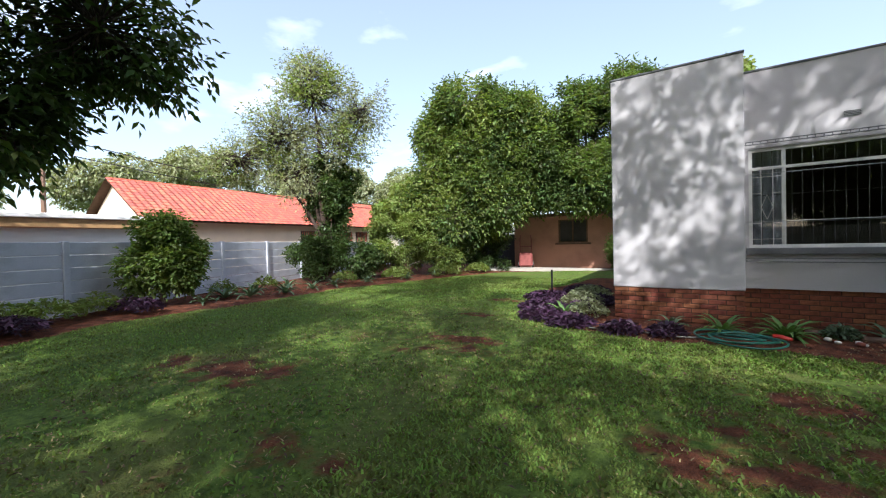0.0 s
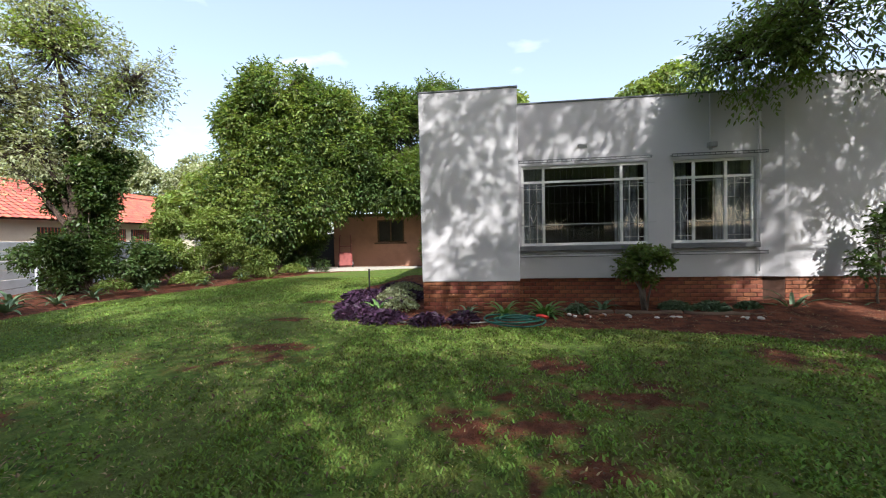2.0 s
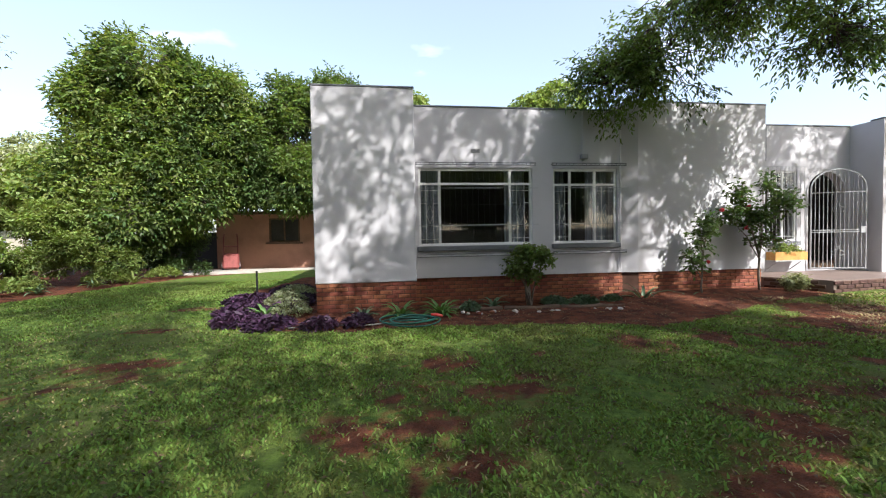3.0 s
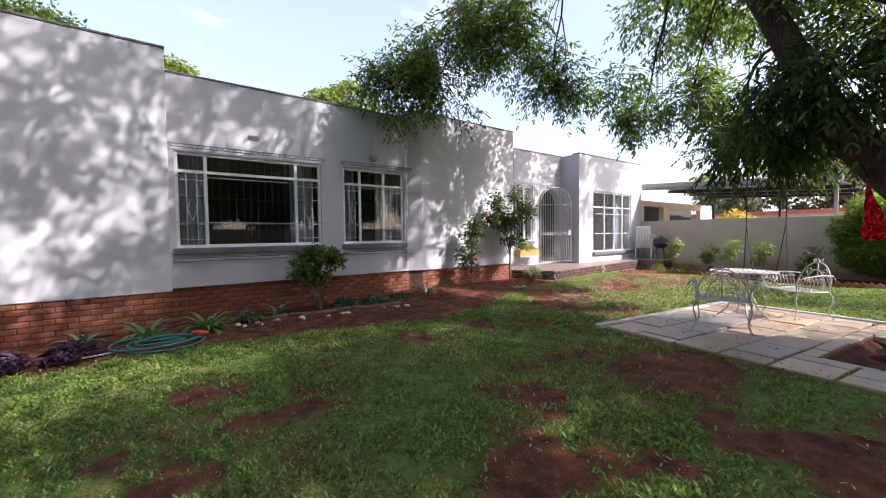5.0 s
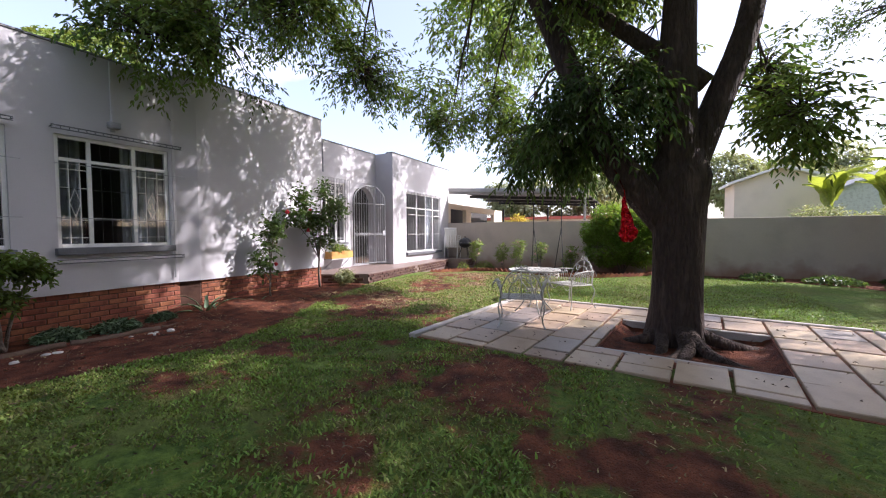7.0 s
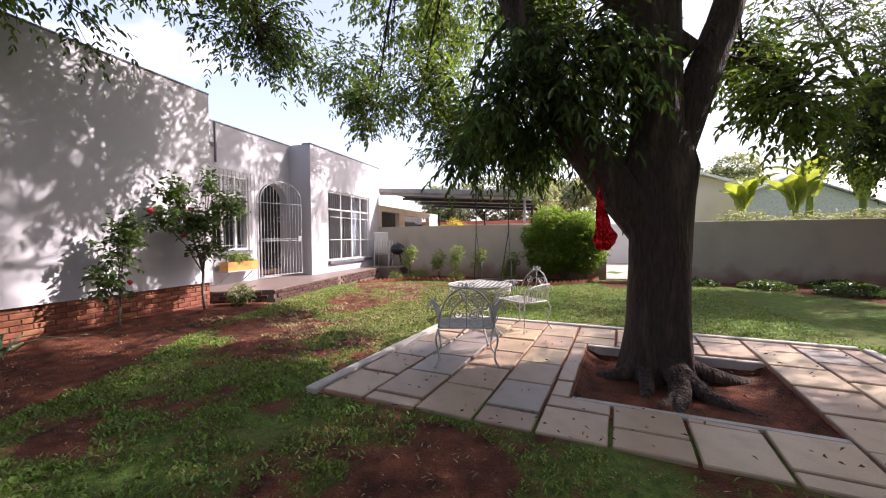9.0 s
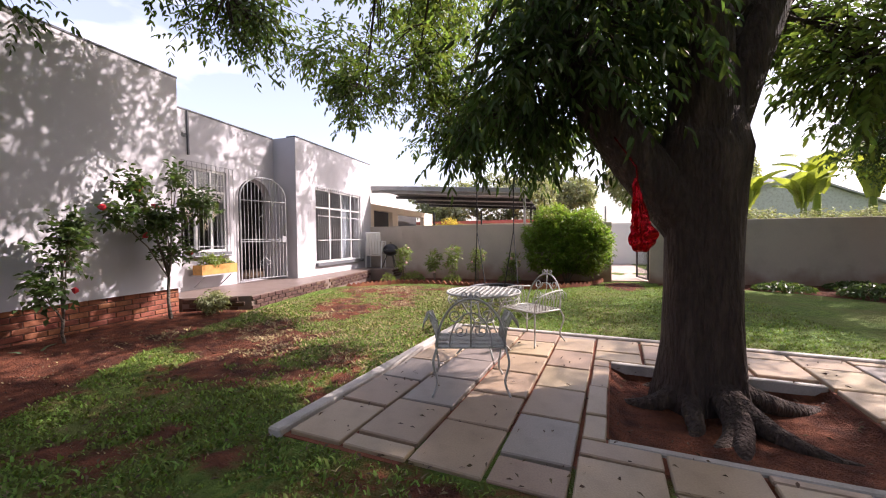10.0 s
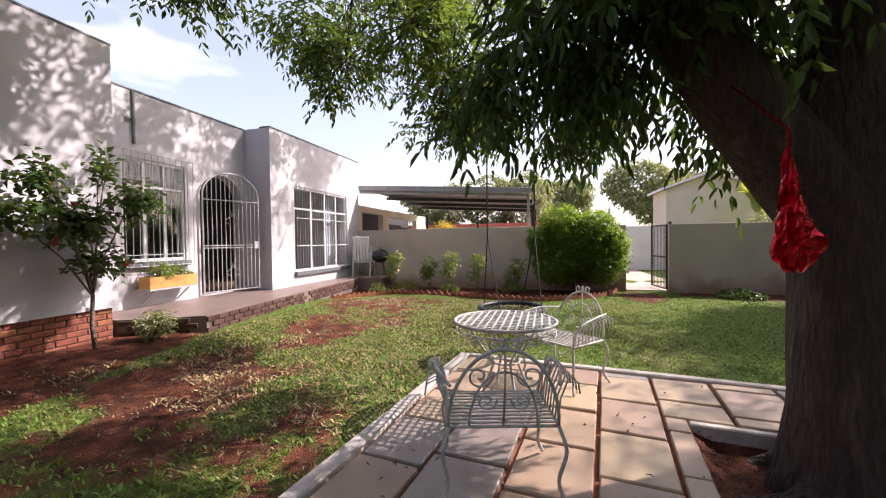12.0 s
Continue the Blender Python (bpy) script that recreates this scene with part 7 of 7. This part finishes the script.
# lamps glowing inside the rooms
M_BULB = bpy.data.materials.new("lamp_bulb")
M_BULB.use_nodes = True
_e = M_BULB.node_tree.nodes["Principled BSDF"]
_e.inputs["Emission Color"].default_value, _e.inputs["Emission Strength"].default_value = (1.0, 0.5, 0.15, 1), 4.0
for x, y, z in ((1.7, 10.9, 3.0),):
    pl = thing("pendant_lamp", "warm glowing bulb hanging inside the room", "lamp", group="pendant lamps")
    bm = bmesh.new(); bmesh.ops.create_uvsphere(bm, u_segments=12, v_segments=8, radius=0.042, matrix=Matrix.Translation((x, y, z))); part("bulb", bm, M_BULB, pl, "lit bulb", smooth=True)
    bm = bmesh.new(); tube(bm, [(x, y, z + 0.05), (x, y, 3.6)], 0.006, 5); part("cord", bm, M_BLACK, pl)
    bm = bmesh.new(); tube(bm, [(x, y, z + 0.04), (x, y, z + 0.1)], [0.03, 0.018], 8); part("socket", bm, M_BLACK, pl)

# ---- pieces of walls and paving ----
brick_face(wall_pier, -0.78, 1.10, 8.575, -0.02, PLINTH)
brick_face(wall_main, 1.11, 5.69, 9.075, -0.02, PLINTH)
brick_face(wall_bay, 6.0, 9.02, 8.955, -0.02, PLINTH)

PAVING = thing("paving", "tan and grey concrete slab paving round the tree", "paving", kind="structure")
bm = bmesh.new()
for a, b, c, d in ((0, PAVE_U, 0, PIT[2]), (0, PAVE_U, PIT[3], PAVE_V), (0, PIT[0], PIT[2], PIT[3]), (PIT[1], PAVE_U, PIT[2], PIT[3])):
    pts = [PO + PU * u + PV * v for u, v in ((a, c), (b, c), (b, d), (a, d))]
    prism(bm, [(p.x, p.y) for p in pts], -0.1, 0.05)
part("paving_bed", bm, M_SOIL, PAVING, "dark soil in the joints")
turn = Matrix.Translation(PO) @ Matrix(((PU.x, PV.x, 0, 0), (PU.y, PV.y, 0, 0), (0, 0, 1, 0), (0, 0, 0, 1)))
rng = random.Random(9)
slab_mesh = {}
v, col = 0.10, 0
while v < PAVE_V - 0.1:
    wv = 0.50 if col % 3 else 0.46
    wv = min(wv, PAVE_V - v)
    u = 0.02 - (0.30 if col % 2 else 0.0) - (0.12 if col % 3 == 1 else 0)
    while u < PAVE_U - 0.08:
        a, b = max(u, 0.02), min(u + 0.60, PAVE_U - 0.08)
        u += 0.60
        parts_ = [(a, b, v, v + wv)]
        if b > PIT[0] and a < PIT[1] and v + wv > PIT[2] and v < PIT[3]:
            parts_ = [(a, min(b, PIT[0]), v, v + wv), (max(a, PIT[1]), b, v, v + wv), (max(a, PIT[0]), min(b, PIT[1]), v, min(v + wv, PIT[2])), (max(a, PIT[0]), min(b, PIT[1]), max(v, PIT[3]), v + wv)]
        for a1, b1, v1, w1 in parts_:
            if b1 - a1 < 0.08 or w1 - v1 < 0.08:
                continue
            grey = rng.random() < 0.13
            key = (round(b1 - a1, 2), round(w1 - v1, 2), grey)
            if key not in slab_mesh:
                bm = bmesh.new(); box(bm, 0.015, b1 - a1 - 0.015, 0.015, w1 - v1 - 0.015, -0.05, 0, bevel=0.008)
                me = bpy.data.meshes.new("slab"); bmesh.ops.recalc_face_normals(bm, faces=bm.faces); bm.to_mesh(me); bm.free()
                me.materials.append(M_SLABGREY if grey else M_SLAB)
                slab_mesh[key] = me
            ob = new("slab", slab_mesh[key]); ob.parent = PAVING
            ob.matrix_basis = turn @ pose(a1, v1, 0.085 + rng.uniform(-0.006, 0.006), rng.uniform(-0.5, 0.5), rng.uniform(-0.5, 0.5), rng.uniform(-0.6, 0.6))
    v += wv; col += 1
for name, (a, b, c, d) in (("kerb", (-0.03, PAVE_U + 0.02, -0.04, 0.08)), ("kerb", (PAVE_U - 0.06, PAVE_U + 0.04, 0.09, PAVE_V)), ("kerb", (-0.02, PAVE_U - 0.07, PAVE_V, PAVE_V + 0.1))):
    boxed(name, (a, b, c, d, -0.1, 0.10), M_CONCRETE, PAVING, "pale concrete kerb", m=turn, bevel=0.012)
boxed("pit_kerb", (PIT[0] + 0.001, PIT[0] + 0.07, PIT[2], PIT[3], -0.1, 0.075), M_CONCRETE, PAVING, "grey mortar rim", m=turn, bevel=0.01)
boxed("pit_kerb", (PIT[1] - 0.07, PIT[1] - 0.001, PIT[2], PIT[3], -0.1, 0.075), M_CONCRETE, PAVING, "grey mortar rim", m=turn, bevel=0.01)

grass_blades("grass", 200000, -10.5, 16.2, -1.5, 9.5, 3, 0.026, "short green lawn grass with clover, thin in places")
grass_blades("grass", 115000, -1.5, 6.2, 2.0, 7.2, 4, 0.026, "short green lawn grass with clover, thin in places")
grass_blades("grass", 60000, -10.5, -0.9, 9.4, 15.5, 6, 0.032, "short green lawn grass with clover, thin in places")
grass_blades("grass", 30000, 5.0, 13.5, 3.5, 7.6, 9, 0.032, "coarse tufts of green lawn grass")
grass_blades("dry_grass", 34000, 7.5, 14.2, 3.6, 7.8, 12, 0.022, "dry straw-coloured grass in the sunny part of the lawn", dry=True)
grass_blades("dry_grass", 40000, -5.0, 14.0, 1.0, 8.3, 5, 0.014, "dry straw-coloured grass scattered over lawn and soil", dry=True)


def brick_run(parent, a, b, z0, z1):
    """Bricks along a slanting edge, lying on their long sides."""
    a, b = Vector((*a, 0)), Vector((*b, 0))
    d = b - a
    m = Matrix.Translation(a) @ pose(0, 0, 0, 0, 0, math.degrees(math.atan2(d.y, d.x)))
    bm = bmesh.new(); box(bm, 0, 0.215, -0.02, 0.03, 0, 0.07, bevel=0.006)
    me = bpy.data.meshes.new("brick"); bm.to_mesh(me); bm.free(); me.materials.append(M_BRICKOLDSHADED)
    rnd = random.Random(3)
    for r in range(int((z1 - z0) / 0.085)):
        x = 0.0 if r % 2 else -0.0
        x += 0.11 * (r % 2)
        while x + 0.22 < d.length:
            ob = new("brick", me); ob.parent = parent
            ob.matrix_basis = m @ pose(x, rnd.uniform(-0.006, 0.004), z1 - (r + 1) * 0.085, 0, 0, rnd.uniform(-1, 1))
            x += 0.23


brick_run(patio, (9.64, 7.945), (12.6, 8.215), 0.06, 0.395)
brick_run(patio, (12.6, 8.215), (15.5, 8.505), 0.14, 0.395)
brick_run(patio, (15.6, 7.755), (16.44, 7.755), 0.14, 0.395)
brick_run(patio, (9.075, 8.93), (9.64, 7.945), 0.06, 0.395)
